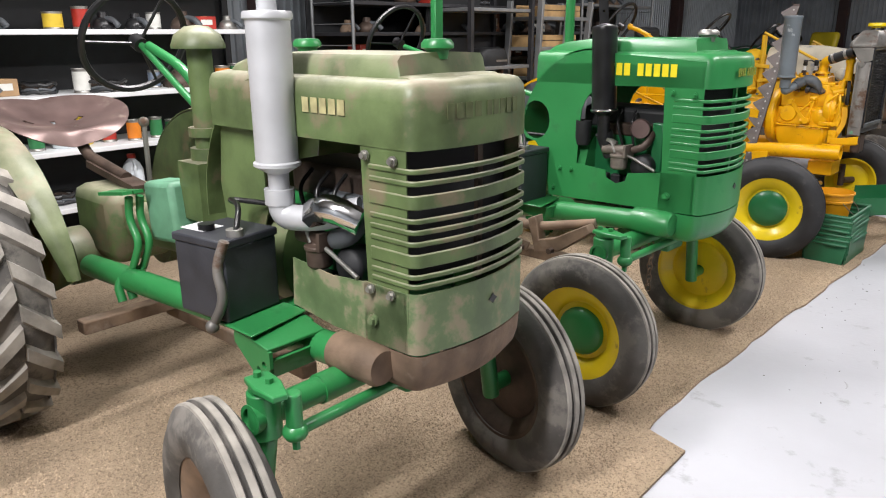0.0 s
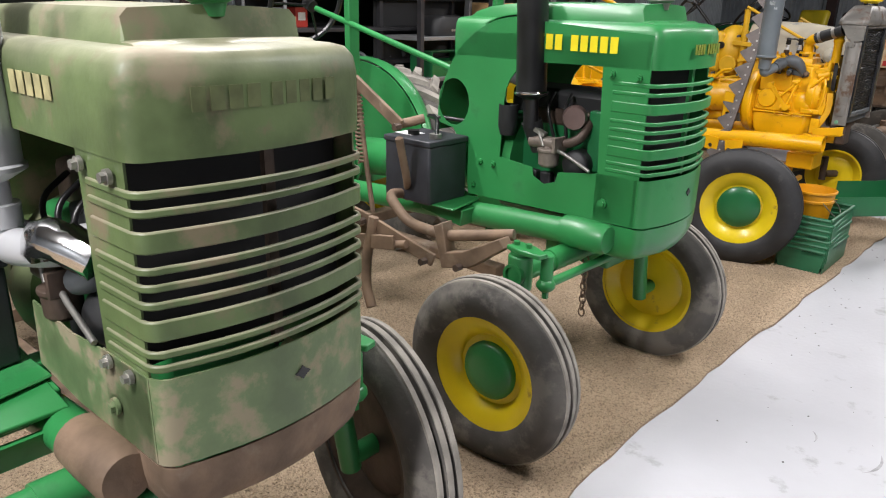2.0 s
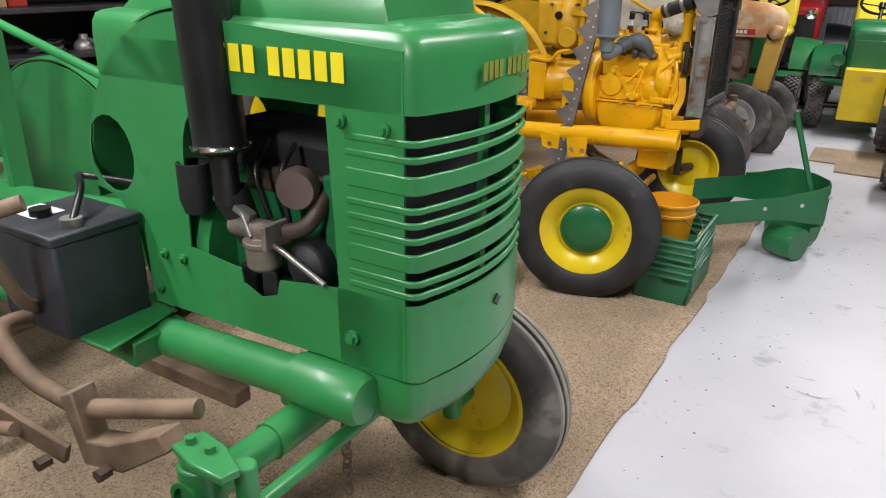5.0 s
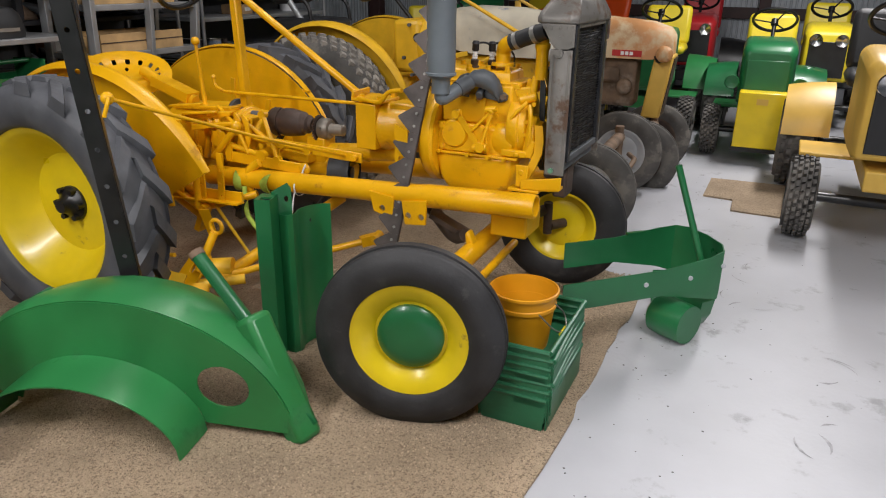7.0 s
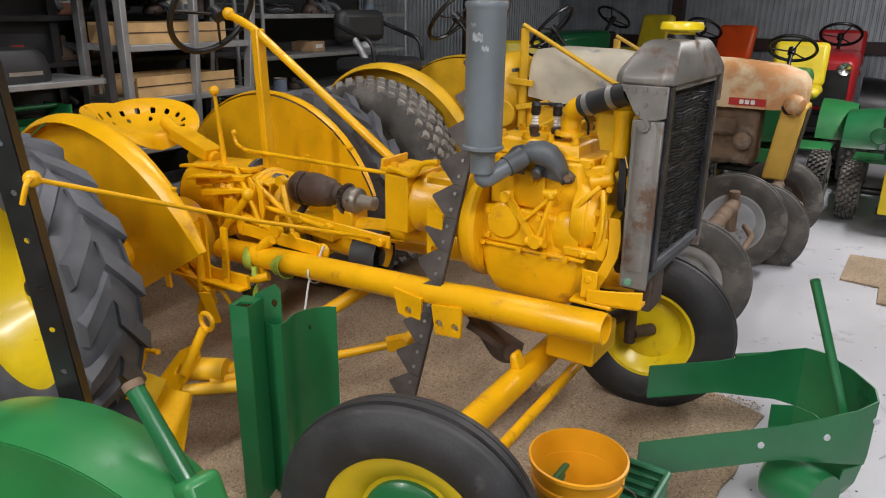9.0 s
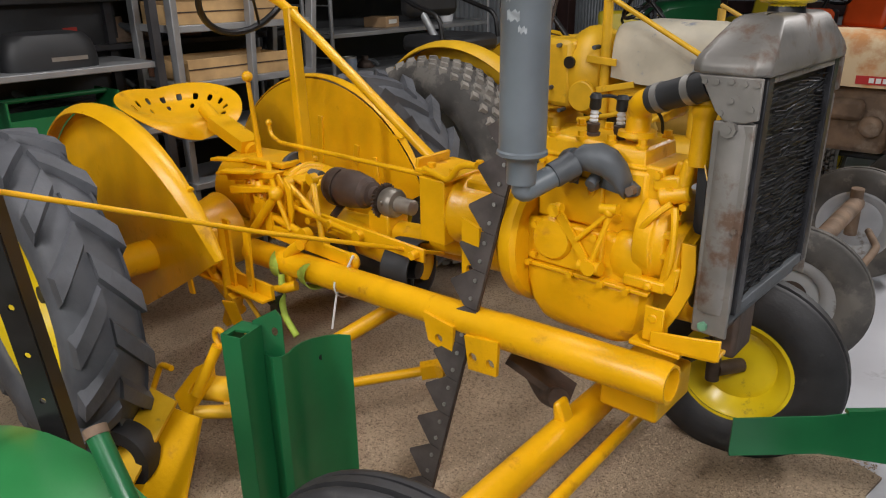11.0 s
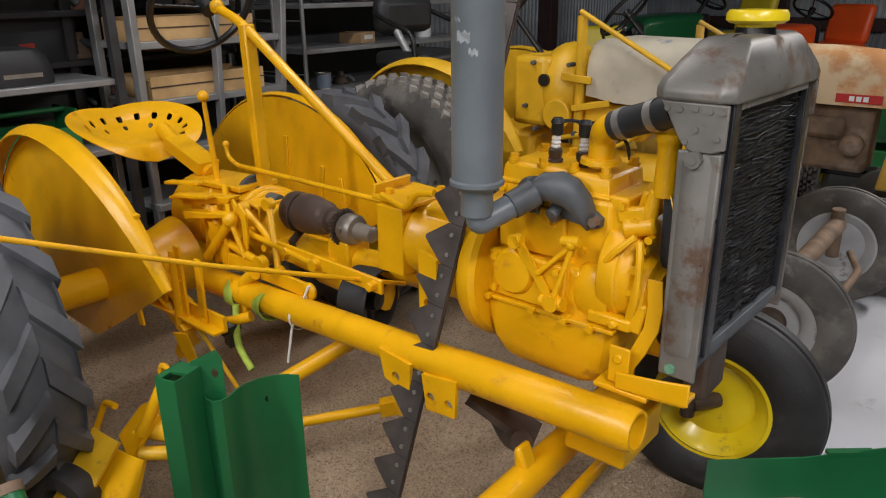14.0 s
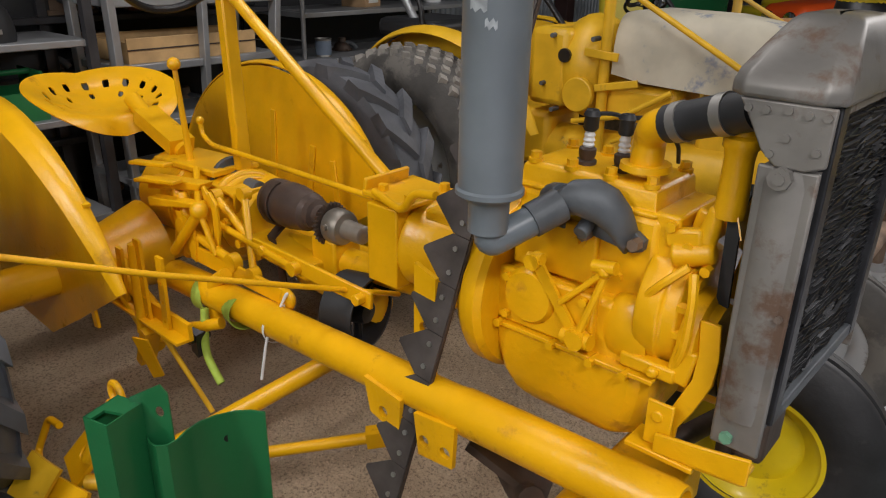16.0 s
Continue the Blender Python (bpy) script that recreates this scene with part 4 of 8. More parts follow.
    for k in (-1, 1):
        bm = NB()
        rod(bm, (k * 0.055 + 0.02, -0.03, sz / 2 - 0.012), (k * 0.055 + 0.02, -0.03, sz / 2 + 0.006), 0.022)
        part("terminal", bm, STEEL if k > 0 else BLACK, bat)
    bm = NB()
    plate(bm, [(-0.05, -0.035), (0.04, -0.035), (0.04, 0.035), (-0.05, 0.035)], 0.001, pose(-0.06, -0.02, sz / 2 - 0.0095, 90, 0, 0))
    part("label", bm, WHITE, bat)
    bm = NB()
    pipe(bm, [(0.08, -0.03, sz / 2), (0.02, 0.04, sz / 2 + 0.05), (-0.10, 0.10, sz / 2 + 0.04), (0.10, 0.16, sz / 2 + 0.03), (0.25, 0.2, sz / 2 + 0.04)], 0.008, bend=0.05)
    part("cable", bm, BLACK, bat)
    if old:
        bm = NB()
        pipe(bm, [(0.10, -0.085, sz / 2 - 0.01), (0.075, -0.10, 0.02), (0.10, -0.10, -0.06), (0.06, -0.11, -0.13)], 0.013, bend=0.05)
        ball(bm, (0.06, -0.115, -0.135), 0.018)
        part("hold_down", bm, STEEL_DULL, bat)
    else:
        for k in range(4):
            bm = NB()
            box(bm, (-sx / 2 - 0.002, 0, -0.10 + k * 0.045), (0.004, sy * 0.96, 0.003))
            part("case_rib", bm, GREY, bat)
    # steering: post, shaft and wheel
    st = new("steering")
    st.parent = t
    if old:
        bm = NB()
        rod(bm, (-1.20, 0, Z(0.88)), (-1.20, 0, Z(1.44)), 0.042, seg=18)
        rod(bm, (-1.20, 0, Z(0.80)), (-1.20, 0, Z(1.10)), 0.066, 0.060, seg=18)
        box(bm, (-1.18, -0.02, Z(0.96)), (0.13, 0.15, 0.20))
        rod(bm, (-1.20, 0, Z(1.14)), (-1.20, 0, Z(1.17)), 0.06, seg=18)
        part("intake_column", bm, GREEN_OLD, st)
        bm = NB()
        lathe(bm, [(0.001, 0.075), (0.04, 0.07), (0.075, 0.045), (0.088, 0.012), (0.088, 0.0), (0.04, 0.002), (0.001, 0.002)], pose(-1.20, 0, Z(1.43), 90, 0, 0), seg=28)
        part("stack_cap", bm, GREEN_OLD, st)
        bm = NB()
        pipe(bm, [(-1.10, 0.02, Z(1.12)), (-1.64, 0.02, Z(1.44))], 0.013)
        pipe(bm, [(-1.22, 0.06, Z(0.85)), (-1.30, 0.06, Z(1.25)), (-1.40, 0.05, Z(1.36)), (-1.60, 0.03, Z(1.435))], 0.018, bend=0.1)
        part("steering_shaft", bm, GREEN, st)
        steering_wheel(t, (-1.68, 0.02, Z(1.455)), -66, 0.20)
        bm = NB()
        box(bm, (-1.33, -0.08, Z(0.87)), (0.20, 0.12, 0.22), (0, -6, 0))
        part("gear_cover", bm, MINT, st, bevel=0.02)
    else:
        bm = NB()
        pipe(bm, [(-0.86, 0, Z(1.12)), (-1.86, 0, Z(1.365))], 0.013)
        part("steering_shaft", bm, GREEN, st)
        bm = NB()
        box(bm, (-1.63, 0.02, Z(1.22)), (0.035, 0.06, 0.90))
        part("steering_post", bm, GREEN, st, bevel=0.004)
        steering_wheel(t, (-1.93, 0, Z(1.39)), -68, 0.20)
        bm = NB()
        rod(bm, (-0.79, 0.02, Z(1.30)), (-0.79, 0.02, 1.95), 0.021)
        part("stack_pipe", bm, GREEN, st)
    # drive line, gearbox, rear axle
    bm = NB()
    rod(bm, (-1.95, 0, 0.66), (-0.62, 0, Z(0.80)), 0.085, seg=20)
    rod(bm, (-0.66, 0, Z(0.86)), (-0.54, 0, Z(0.86)), 0.19, seg=28)
    part("drive_tube", bm, body if old else GREEN, t)
    bm = NB()
    box(bm, (-1.92, 0, 0.66), (0.36, 0.28, 0.30))
    part("gearbox", bm, body, t, bevel=0.05)
    bm = NB()
    rod(bm, (-1.98, -0.50, 0.53), (-1.98, 0.50, 0.53), 0.065, seg=20)
    rod(bm, (-1.98, -0.24, 0.53), (-1.98, -0.16, 0.53), 0.12, seg=20)
    rod(bm, (-1.98, 0.16, 0.53), (-1.98, 0.24, 0.53), 0.12, seg=20)
    part("rear_axle", bm, body, t)
    bm = NB()
    box(bm, (-1.15, 0.0, 0.34), (0.9, 0.06, 0.05))
    box(bm, (-1.5, 0.0, 0.40), (0.06, 0.8, 0.05))
    part("draw_bar", bm, RUST, t, bevel=0.006)
    # gear levers and pedals
    for k, (x, yy, h) in enumerate(((-1.62, -0.02, 1.08) if old else (-1.75, -0.02, 1.095),)):
        bm = NB()
        pipe(bm, [(x, yy, 0.80), (x + 0.01, yy, h)], 0.010)
        ball(bm, (x + 0.01, yy, h + 0.01), 0.02)
        part("gear_lever", bm, STEEL_DULL if old else GREEN, t)
    for yy in (-0.17, -0.21):
        bm = NB()
        pipe(bm, [(-1.40, yy - 0.02, 0.60), (-1.36, yy, 0.70), (-1.42, yy, 0.78), (-1.40, yy, 0.86)], 0.014, bend=0.04)
        box(bm, (-1.46, yy - 0.02, 0.87), (0.20, 0.035, 0.012), (0, -8, 0))
        pipe(bm, [(-1.40, yy - 0.02, 0.60), (-1.43, yy - 0.07, 0.55), (-1.40, yy - 0.07, 0.49)], 0.016, bend=0.04)
        part("pedal", bm, GREEN, t)
    # seat on its spring
    pan_seat(t, (-2.34 if old else -2.20, -0.05 if old else 0.0, 1.02 if old else 0.93), 0.60 if old else 0.50, 0.46 if old else 0.44, SEAT_BROWN if old else GREEN, holes=False, spots=((3, 32), (5, 22), (5, 42)))
    bm = NB()
    pipe(bm, [(-2.30 if old else -2.20, 0, 1.01 if old else 0.93), (-2.22, 0, 0.90), (-1.86, 0, 0.84)], 0.025, bend=0.06)
    box(bm, (-1.95, 0, 0.84), (0.42, 0.07, 0.03), (0, 8, 0))
    part("seat_spring", bm, RUST_DARK if old else RUST, t)
    # rear wheels and guards
    rx = -1.88 if old else -1.98
    for s in (-1, 1):
        yy = wheels["rear"]
        wheel("rear_wheel", t, pose(rx, s * yy, 0.525, 0, 0, 0 if s < 0 else 180), 0.525, 0.24, 0.31, RUBBER_DUSTY, RIM_YELLOW, RUST_DARK, "lug", TREAD_GREY, dish=0.05)
        fender("rear_guard", t, pose(rx - 0.07, s * (yy - 0.21), 0.53), 0.545, 0.13, radians(8), radians(168), 0.20, body, s)
    return t


tractor_a = green_tractor(pose(0.104, 1.711, 0, 0, 0, -41.6), "weathered faded green antique tractor with a silver muffler on carpet", True,
                          dict(x=-0.22, r=0.315, right=0.62, left=0.44, rear=0.62, turn=-12, rim_right=RUST, rim_left=RUST_DARK, hub=RUST_DARK))
tractor_b = green_tractor(pose(1.160, 2.878, 0, 0, 0, -43.5), "repainted bright green antique tractor with a black muffler", False,
                          dict(x=-0.245, r=0.299, right=0.62, left=0.42, rear=0.62, turn=2, rim_right=RIM_YELLOW, rim_left=RIM_YELLOW, hub=GREEN))


# yellow industrial tractor with its engine bare
YT = pose(2.879, 5.013, 0, 0, 0, -42.6)


FIN = mat("blackened_fin_metal", (0.035, 0.036, 0.04), 0.4, metal=0.5, var=0.3, scale=20, bump=0.1)


SCRAPE = mat("pale_scrape", (0.30, 0.325, 0.34), 0.5, var=0.3, scale=40)
SHAFT_BROWN = mat("greasy_brown_steel", (0.115, 0.082, 0.068), 0.5, metal=0.35, var=0.25, scale=10, bump=0.1)
STEEL_WARM = mat("dull_warm_steel", (0.26, 0.235, 0.20), 0.45, metal=0.6, var=0.25, scale=10, bump=0.08)


def yellow_tractor():
    t = thing("industrial_tractor", YT, "bare yellow industrial tractor with exposed engine and grey radiator", "tractor")
    # frame tubes, open at the front
    for s in (-1, 1):
        bm = NB()
        d = Vector((1.64, 0, 0.070))
        m = Matrix.Translation((-1.66, s * 0.225, 0.547)) @ d.to_track_quat("Y", "Z").to_matrix().to_4x4()
        lathe(bm, [(0.0, 0), (0.046, 0.0), (0.046, 1.14), (0.0475, 1.145), (0.0475, 1.16), (0.050, 1.165), (0.050, 1.62), (0.047, 1.641), (0.040, 1.641), (0.039, 1.36), (0.0, 1.36)], m, seg=28, cap=False)
        part("frame_tube", bm, YELLOW, t)
    # radiator: tank, side columns, finned core, set a little askew
    rad = new("radiator")
    rad.parent, rad.matrix_basis = t, pose(0.028, 0.10, -0.012, 0, 0, -1.5)
    bm = NB()
    loops = []
    for z, w, a, b in ((1.315, 0.258, -0.098, 0.046), (1.318, 0.268, -0.108, 0.052), (1.335, 0.268, -0.108, 0.052), (1.352, 0.258, -0.104, 0.048), (1.388, 0.212, -0.088, 0.038), (1.416, 0.176, -0.074, 0.028), (1.426, 0.158, -0.062, 0.018), (1.428, 0.10, -0.04, 0.0)):
        c = 0.024
        loops.append([(a + c, -w, z), (b - c, -w, z), (b, -w + c, z), (b, w - c, z), (b - c, w, z), (a + c, w, z), (a, w - c, z), (a, -w + c, z)])
    rings(bm, loops)
    part("top_tank", bm, STEEL_DULL, rad, bevel=0.005)
    for s in (-1, 1):
        bm = NB()
        plate(bm, [(-0.086, 1.316), (0.046, 1.316), (0.046, 1.235), (0.020, 1.225), (-0.022, 1.225), (-0.044, 1.245), (-0.072, 1.295)], 0.008, pose(0, s * 0.262, 0))
        part("tank_gusset", bm, STEEL_DULL, rad, bevel=0.003)
        bm = NB()
        plate(bm, [(-0.046, 1.225), (0.040, 1.225), (0.040, 0.745), (-0.040, 0.745)], 0.010, pose(0, s * 0.256, 0))
        part("side_plate", bm, STEEL_DULL, rad, bevel=0.004)
        bm = NB()
        loops = []
        for z, k in ((0.80, 0.9), (0.82, 1.0), (1.20, 1.0), (1.222, 0.75)):
            loops.append([(-0.004 + 0.038 * math.cos(q), s * (0.248 + 0.020 * k * math.sin(q)), z) for q in (math.pi * i / 10 for i in range(11))] + [(-0.042, s * 0.22, z), (0.034, s * 0.22, z)])
        rings(bm, loops)
        part("side_column", bm, STEEL_DULL, rad)
        bm = NB()
        box(bm, (0.034, s * 0.214, 1.06), (0.020, 0.034, 0.53))
        part("core_edge", bm, FIN, rad, bevel=0.003)
        for x, z in ((-0.07, 1.303), (-0.045, 1.303), (-0.015, 1.306), (0.012, 1.303), (0.036, 1.303), (0.030, 1.255), (-0.012, 1.268), (-0.030, 1.243), (0.028, 1.00)):
            bm = NB()
            rod(bm, (x, s * 0.262, z), (x, s * 0.270, z), 0.006, seg=8)
            part("rivet", bm, STEEL_DULL, rad)
        bm = NB()
        rod(bm, (-0.008, s * 0.262, 1.212), (-0.008, s * 0.278, 1.212), 0.017, seg=8)
        rod(bm, (-0.008, s * 0.278, 1.212), (-0.008, s * 0.281, 1.212), 0.009, seg=8)
        part("drain_bolt", bm, STEEL_DULL, rad)
        bm = NB()
        rod(bm, (-0.012, s * 0.258, 0.765), (-0.012, s * 0.270, 0.765), 0.011, seg=6)
        part("mount_bolt", bm, MINT, rad)
        for x, z in ((0.031, 1.09), (0.031, 0.98)):
            bm = NB()
            rod(bm, (x, s * 0.230, z), (x, s * 0.236, z), 0.006, seg=8)
            part("core_screw", bm, BLACK, rad)
    for z in (1.312, 0.806):
        bm = NB()
        box(bm, (0.032, 0, z), (0.022, 0.40, 0.026))
        part("core_edge", bm, GREY_DARK if z < 1 else STEEL_DULL, rad, bevel=0.003)
    bm = NB()
    box(bm, (-0.012, 0, 0.775), (0.07, 0.46, 0.05))
    part("bottom_tank", bm, GREY_DARK, rad, bevel=0.008)
    bm = NB()
    box(bm, (-0.008, 0, 1.06), (0.06, 0.39, 0.49))
    part("core", bm, BLACK_MATT, rad)
    bm = NB()
    rnd = random.Random(3)
    for i in range(46):
        z = 0.822 + i * 0.0102
        for k in range(6):
            y0 = -0.195 + k * 0.065
            box(bm, (0.030, y0 + 0.0325, z + rnd.uniform(-0.002, 0.002)), (0.006, 0.063, 0.0018), (rnd.uniform(-7, 7), rnd.uniform(-40, 15), rnd.uniform(-4, 4)))
    tagged(part("core_fin", bm, FIN, rad, flat=True), kind="stuff")
    bm = NB()
    lathe(bm, [(0.001, 0.040), (0.055, 0.038), (0.060, 0.030), (0.060, 0.018), (0.052, 0.012), (0.038, 0.010), (0.036, -0.01)], pose(-0.02, 0.0, 1.434, 90, 0, 0), seg=30)
    part("radiator_cap", bm, RIM_YELLOW, rad)
    bm = NB()
    lathe(bm, [(0.036, 0.014), (0.040, -0.010)], pose(-0.02, 0.0, 1.434, 90, 0, 0), seg=24)
    part("filler_neck", bm, BLACK, rad)
    hose = new("coolant_hose")
    hose.parent = t
    bm = NB()
    pipe(bm, [(-0.215, -0.047, 1.222), (-0.155, -0.062, 1.243), (-0.06, -0.090, 1.276)], 0.033, seg=18)
    part("rubber_sleeve", bm, BLACK_MATT, hose)
    for p, q in (((-0.197, -0.052, 1.228), (-0.181, -0.056, 1.234)), ((-0.118, -0.073, 1.256), (-0.100, -0.078, 1.262))):
        bm = NB()
        rod(bm, p, q, 0.0352, seg=22)
        part("hose_clamp", bm, STEEL, hose)
    # engine: crankcase with a ledge, narrower block, head with its thick cover
    eng = new("engine")
    eng.parent = t
    bm = NB()
    box(bm, (-0.345, 0.025, 0.915), (0.31, 0.19, 0.29))
    box(bm, (-0.345, 0.02, 0.82), (0.33, 0.24, 0.14))
    part("block", bm, YELLOW, eng, bevel=0.016)
    bm = NB()
    loops = []
    for z, k, e in ((0.765, 1.0, 0.0), (0.72, 0.99, 0.004), (0.655, 0.92, 0.02), (0.605, 0.80, 0.05), (0.585, 0.62, 0.09)):
        a, b, w = -0.51 + e, -0.150 - e * 0.8, 0.115 * k
        loops.append([(a, -w, z), (b - 0.03, -w, z), (b, -w + 0.03, z), (b, w - 0.03, z), (b - 0.03, w, z), (a, w, z)])
    rings(bm, loops)
    part("oil_pan", bm, YELLOW, eng, bevel=0.012)
    bm = NB()
    box(bm, (-0.33, 0.0, 0.768), (0.37, 0.250, 0.010))
    part("pan_flange", bm, YELLOW, eng, bevel=0.002)
    bm = NB()
    box(bm, (-0.355, 0.025, 1.04), (0.29, 0.165, 0.05))
    part("head_gasket", bm, YELLOW, eng, bevel=0.004)
    bm = NB()
    loops = []
    for z, k in ((1.054, 0.0), (1.058, 0.004), (1.064, 0.004), (1.066, -0.003), (1.100, -0.006), (1.108, -0.014)):
        a, b, w, w2 = -0.503 - k, -0.206 + k, -0.066 - k, 0.112 + k
        loops.append([(a, w, z), (b, w, z), (b, w2, z), (a, w2, z)])
    rings(bm, loops)
    part("cylinder_head", bm, YELLOW, eng, bevel=0.007)
    for i in range(4):
        for yy in (-0.046, 0.092):
            bm = NB()
            x = -0.478 + i * 0.083
            rod(bm, (x, yy, 1.104), (x, yy, 1.113), 0.015, seg=14)
            rod(bm, (x, yy, 1.113), (x, yy, 1.126), 0.011, seg=6)
            part("head_bolt", bm, YELLOW, eng)
    for i, x in enumerate((-0.392, -0.315)):
        plug = new("spark_plug")
        plug.parent, plug.matrix_basis = eng, pose(x, 0.0, 1.104, 3 - 6 * i, 4 - 5 * i, 0)
        bm = NB()
        lathe(bm, [(0.020, 0.0), (0.020, 0.012), (0.014, 0.014), (0.017, 0.024), (0.017, 0.036), (0.011, 0.040)], pose(0, 0, 0, 90, 0, 0), seg=10)
        part("plug_base", bm, RUST_DARK, plug)
        bm = NB()
        lathe(bm, [(0.009, 0.038), (0.012, 0.044), (0.009, 0.048), (0.012, 0.053), (0.009, 0.058), (0.011, 0.063), (0.009, 0.068), (0.009, 0.076)], pose(0, 0, 0, 90, 0, 0), seg=12)
        part("insulator", bm, WHITE, plug)
        bm = NB()
        lathe(bm, [(0.012, 0.072), (0.015, 0.077), (0.014, 0.098), (0.017, 0.102), (0.012, 0.112), (0.001, 0.113)], pose(0, 0, 0, 90, 0, 0), seg=12)
        pipe(bm, [(0.0, 0.0, 0.104), (0.04, 0.03, 0.108), (0.07, 0.08, 0.06), (0.05, 0.14, 0.01)], 0.0045, bend=0.03, seg=6)
        part("boot", bm, BLACK_MATT, plug)
    bm = NB()
    pipe(bm, [(-0.262, -0.012, 1.118), (-0.260, -0.014, 1.185), (-0.245, -0.035, 1.21), (-0.210, -0.048, 1.224)], 0.030, seg=20, bend=0.03)
    lathe(bm, [(0.001, 0.012), (0.046, 0.012), (0.048, 0.0)], pose(-0.262, -0.012, 1.126, 90, 0, 0), seg=18)
    part("water_outlet", bm, YELLOW, eng)
    # timing case at the front: a stepped round casting edge-on, with a lug above
    bm = NB()
    lathe(bm, [(0.001, -0.035), (0.128, -0.035), (0.132, -0.028), (0.132, 0.010), (0.124, 0.016), (0.120, 0.040), (0.108, 0.050), (0.001, 0.052)], pose(-0.168, 0.012, 0.885, 0, 0, -90), seg=44)
    part("timing_case", bm, YELLOW, eng, bevel=0.003)
    bm = NB()
    lathe(bm, [(0.001, 0.0), (0.082, 0.0), (0.086, 0.008), (0.080, 0.030), (0.066, 0.036), (0.062, 0.052), (0.001, 0.054)], pose(-0.118, -0.03, 0.855, 0, 0, -90), seg=36)
    part("timing_cover", bm, YELLOW, eng)
    for k in range(9):
        q = radians(110 + k * 26)
        bm = NB()
        yy, zz = 0.012 + 0.112 * math.cos(q), 0.885 + 0.112 * math.sin(q)
        rod(bm, (-0.13, yy, zz), (-0.104, yy, zz), 0.011, seg=6)
        part("cover_bolt", bm, YELLOW, eng)
    bm = NB()
    box(bm, (-0.185, 0.02, 0.99), (0.05, 0.17, 0.16))
    box(bm, (-0.150, -0.058, 1.035), (0.07, 0.028, 0.034), (0, -14, 0))
    rod(bm, (-0.165, -0.062, 1.00), (-0.095, -0.055, 1.02), 0.026, 0.020, seg=14)
    rod(bm, (-0.118, -0.05, 1.03), (-0.105, -0.05, 1.098), 0.020, 0.014, seg=12)
    box(bm, (-0.128, 0.02, 1.055), (0.05, 0.10, 0.05), (0, 12, 0))
    part("front_housing", bm, YELLOW, eng, bevel=0.007)
    for x, yy, z in ((-0.172, -0.078, 1.052), (-0.138, -0.078, 1.022), (-0.100, -0.082, 0.99), (-0.118, -0.075, 0.972)):
        bm = NB()
        rod(bm, (x, yy + 0.02, z), (x, yy, z), 0.010, seg=6)
        part("casting_bolt", bm, YELLOW, eng)
    bm = NB()
    pipe(bm, [(-0.20, -0.10, 0.91), (-0.155, -0.115, 0.965), (-0.12, -0.10, 1.0)], 0.008, bend=0.02, seg=8)
    pipe(bm, [(-0.11, -0.10, 0.99), (-0.098, -0.118, 0.95), (-0.10, -0.115, 0.86), (-0.12, -0.10, 0.80)], 0.009, bend=0.03, seg=8)
    part("oil_line", bm, YELLOW, eng)
    bm = NB()
    box(bm, (-0.105, -0.095, 0.815), (0.045, 0.03, 0.075), (0, 10, 0))
    box(bm, (-0.165, -0.100, 0.79), (0.11, 0.03, 0.03))
    rod(bm, (-0.15, -0.10, 0.79), (-0.15, -0.128, 0.79), 0.013, seg=6)
    part("pump_body", bm, YELLOW, eng, bevel=0.006)
    # valve plate, governor levers and link on the near side
    bm = NB()
    box(bm, (-0.40, -0.074, 0.955), (0.19, 0.018, 0.12))
    part("valve_plate", bm, YELLOW, eng, bevel=0.006)
    bm = NB()
    box(bm, (-0.395, -0.105, 0.835), (0.23, 0.022, 0.12))
    part("crankcase_plate", bm, YELLOW, eng, bevel=0.006)
    bm = NB()
    lathe(bm, [(0.001, -0.012), (0.052, -0.010), (0.060, 0.0), (0.060, 0.014)], pose(-0.425, -0.118, 0.85), seg=28)
    part("cam_cover", bm, YELLOW, eng)
    bm = NB()
    plate(bm, [(-0.010, 0.0), (0.010, 0.0), (0.012, 0.165), (-0.012, 0.165)], 0.008, pose(-0.308, -0.126, 0.805, 0, -38, 0))
    for x, z in ((-0.413, 0.933), (-0.308, 0.809)):
        rod(bm, (x, -0.112, z), (x, -0.140, z), 0.017, seg=14)
    rod(bm, (-0.428, -0.125, 0.935), (-0.395, -0.125, 0.94), 0.013, seg=10)
    part("governor_lever", bm, YELLOW, eng)
    bm = NB()
    pipe(bm, [(-0.345, -0.132, 0.868), (-0.262, -0.125, 0.955)], 0.0065, seg=8)
    pipe(bm, [(-0.300, -0.132, 0.815), (-0.262, -0.122, 0.945)], 0.008, seg=8)
    rod(bm, (-0.285, -0.125, 0.962), (-0.240, -0.125, 0.968), 0.013, seg=10)
    ball(bm, (-0.262, -0.125, 0.958), 0.015)
    part("governor_link", bm, YELLOW, eng)
    bm = NB()
    rod(bm, (-0.335, -0.125, 0.80), (-0.272, -0.130, 0.806), 0.017, seg=10)
    rod(bm, (-0.30, -0.12, 0.806), (-0.30, -0.148, 0.806), 0.020, seg=14)
    part("drain_cock", bm, YELLOW, eng)
    bm = NB()
    loops = []
    for x, k in ((-0.27, 0.6), (-0.25, 0.9), (-0.20, 1.0), (-0.175, 0.8)):
        loops.append([(x, -0.075 - 0.038 * k * math.cos(q), 0.835 + 0.075 * k * math.sin(q)) for q in (2 * math.pi * i / 16 for i in range(16))])
    rings(bm, loops)
    part("governor_case", bm, YELLOW, eng)
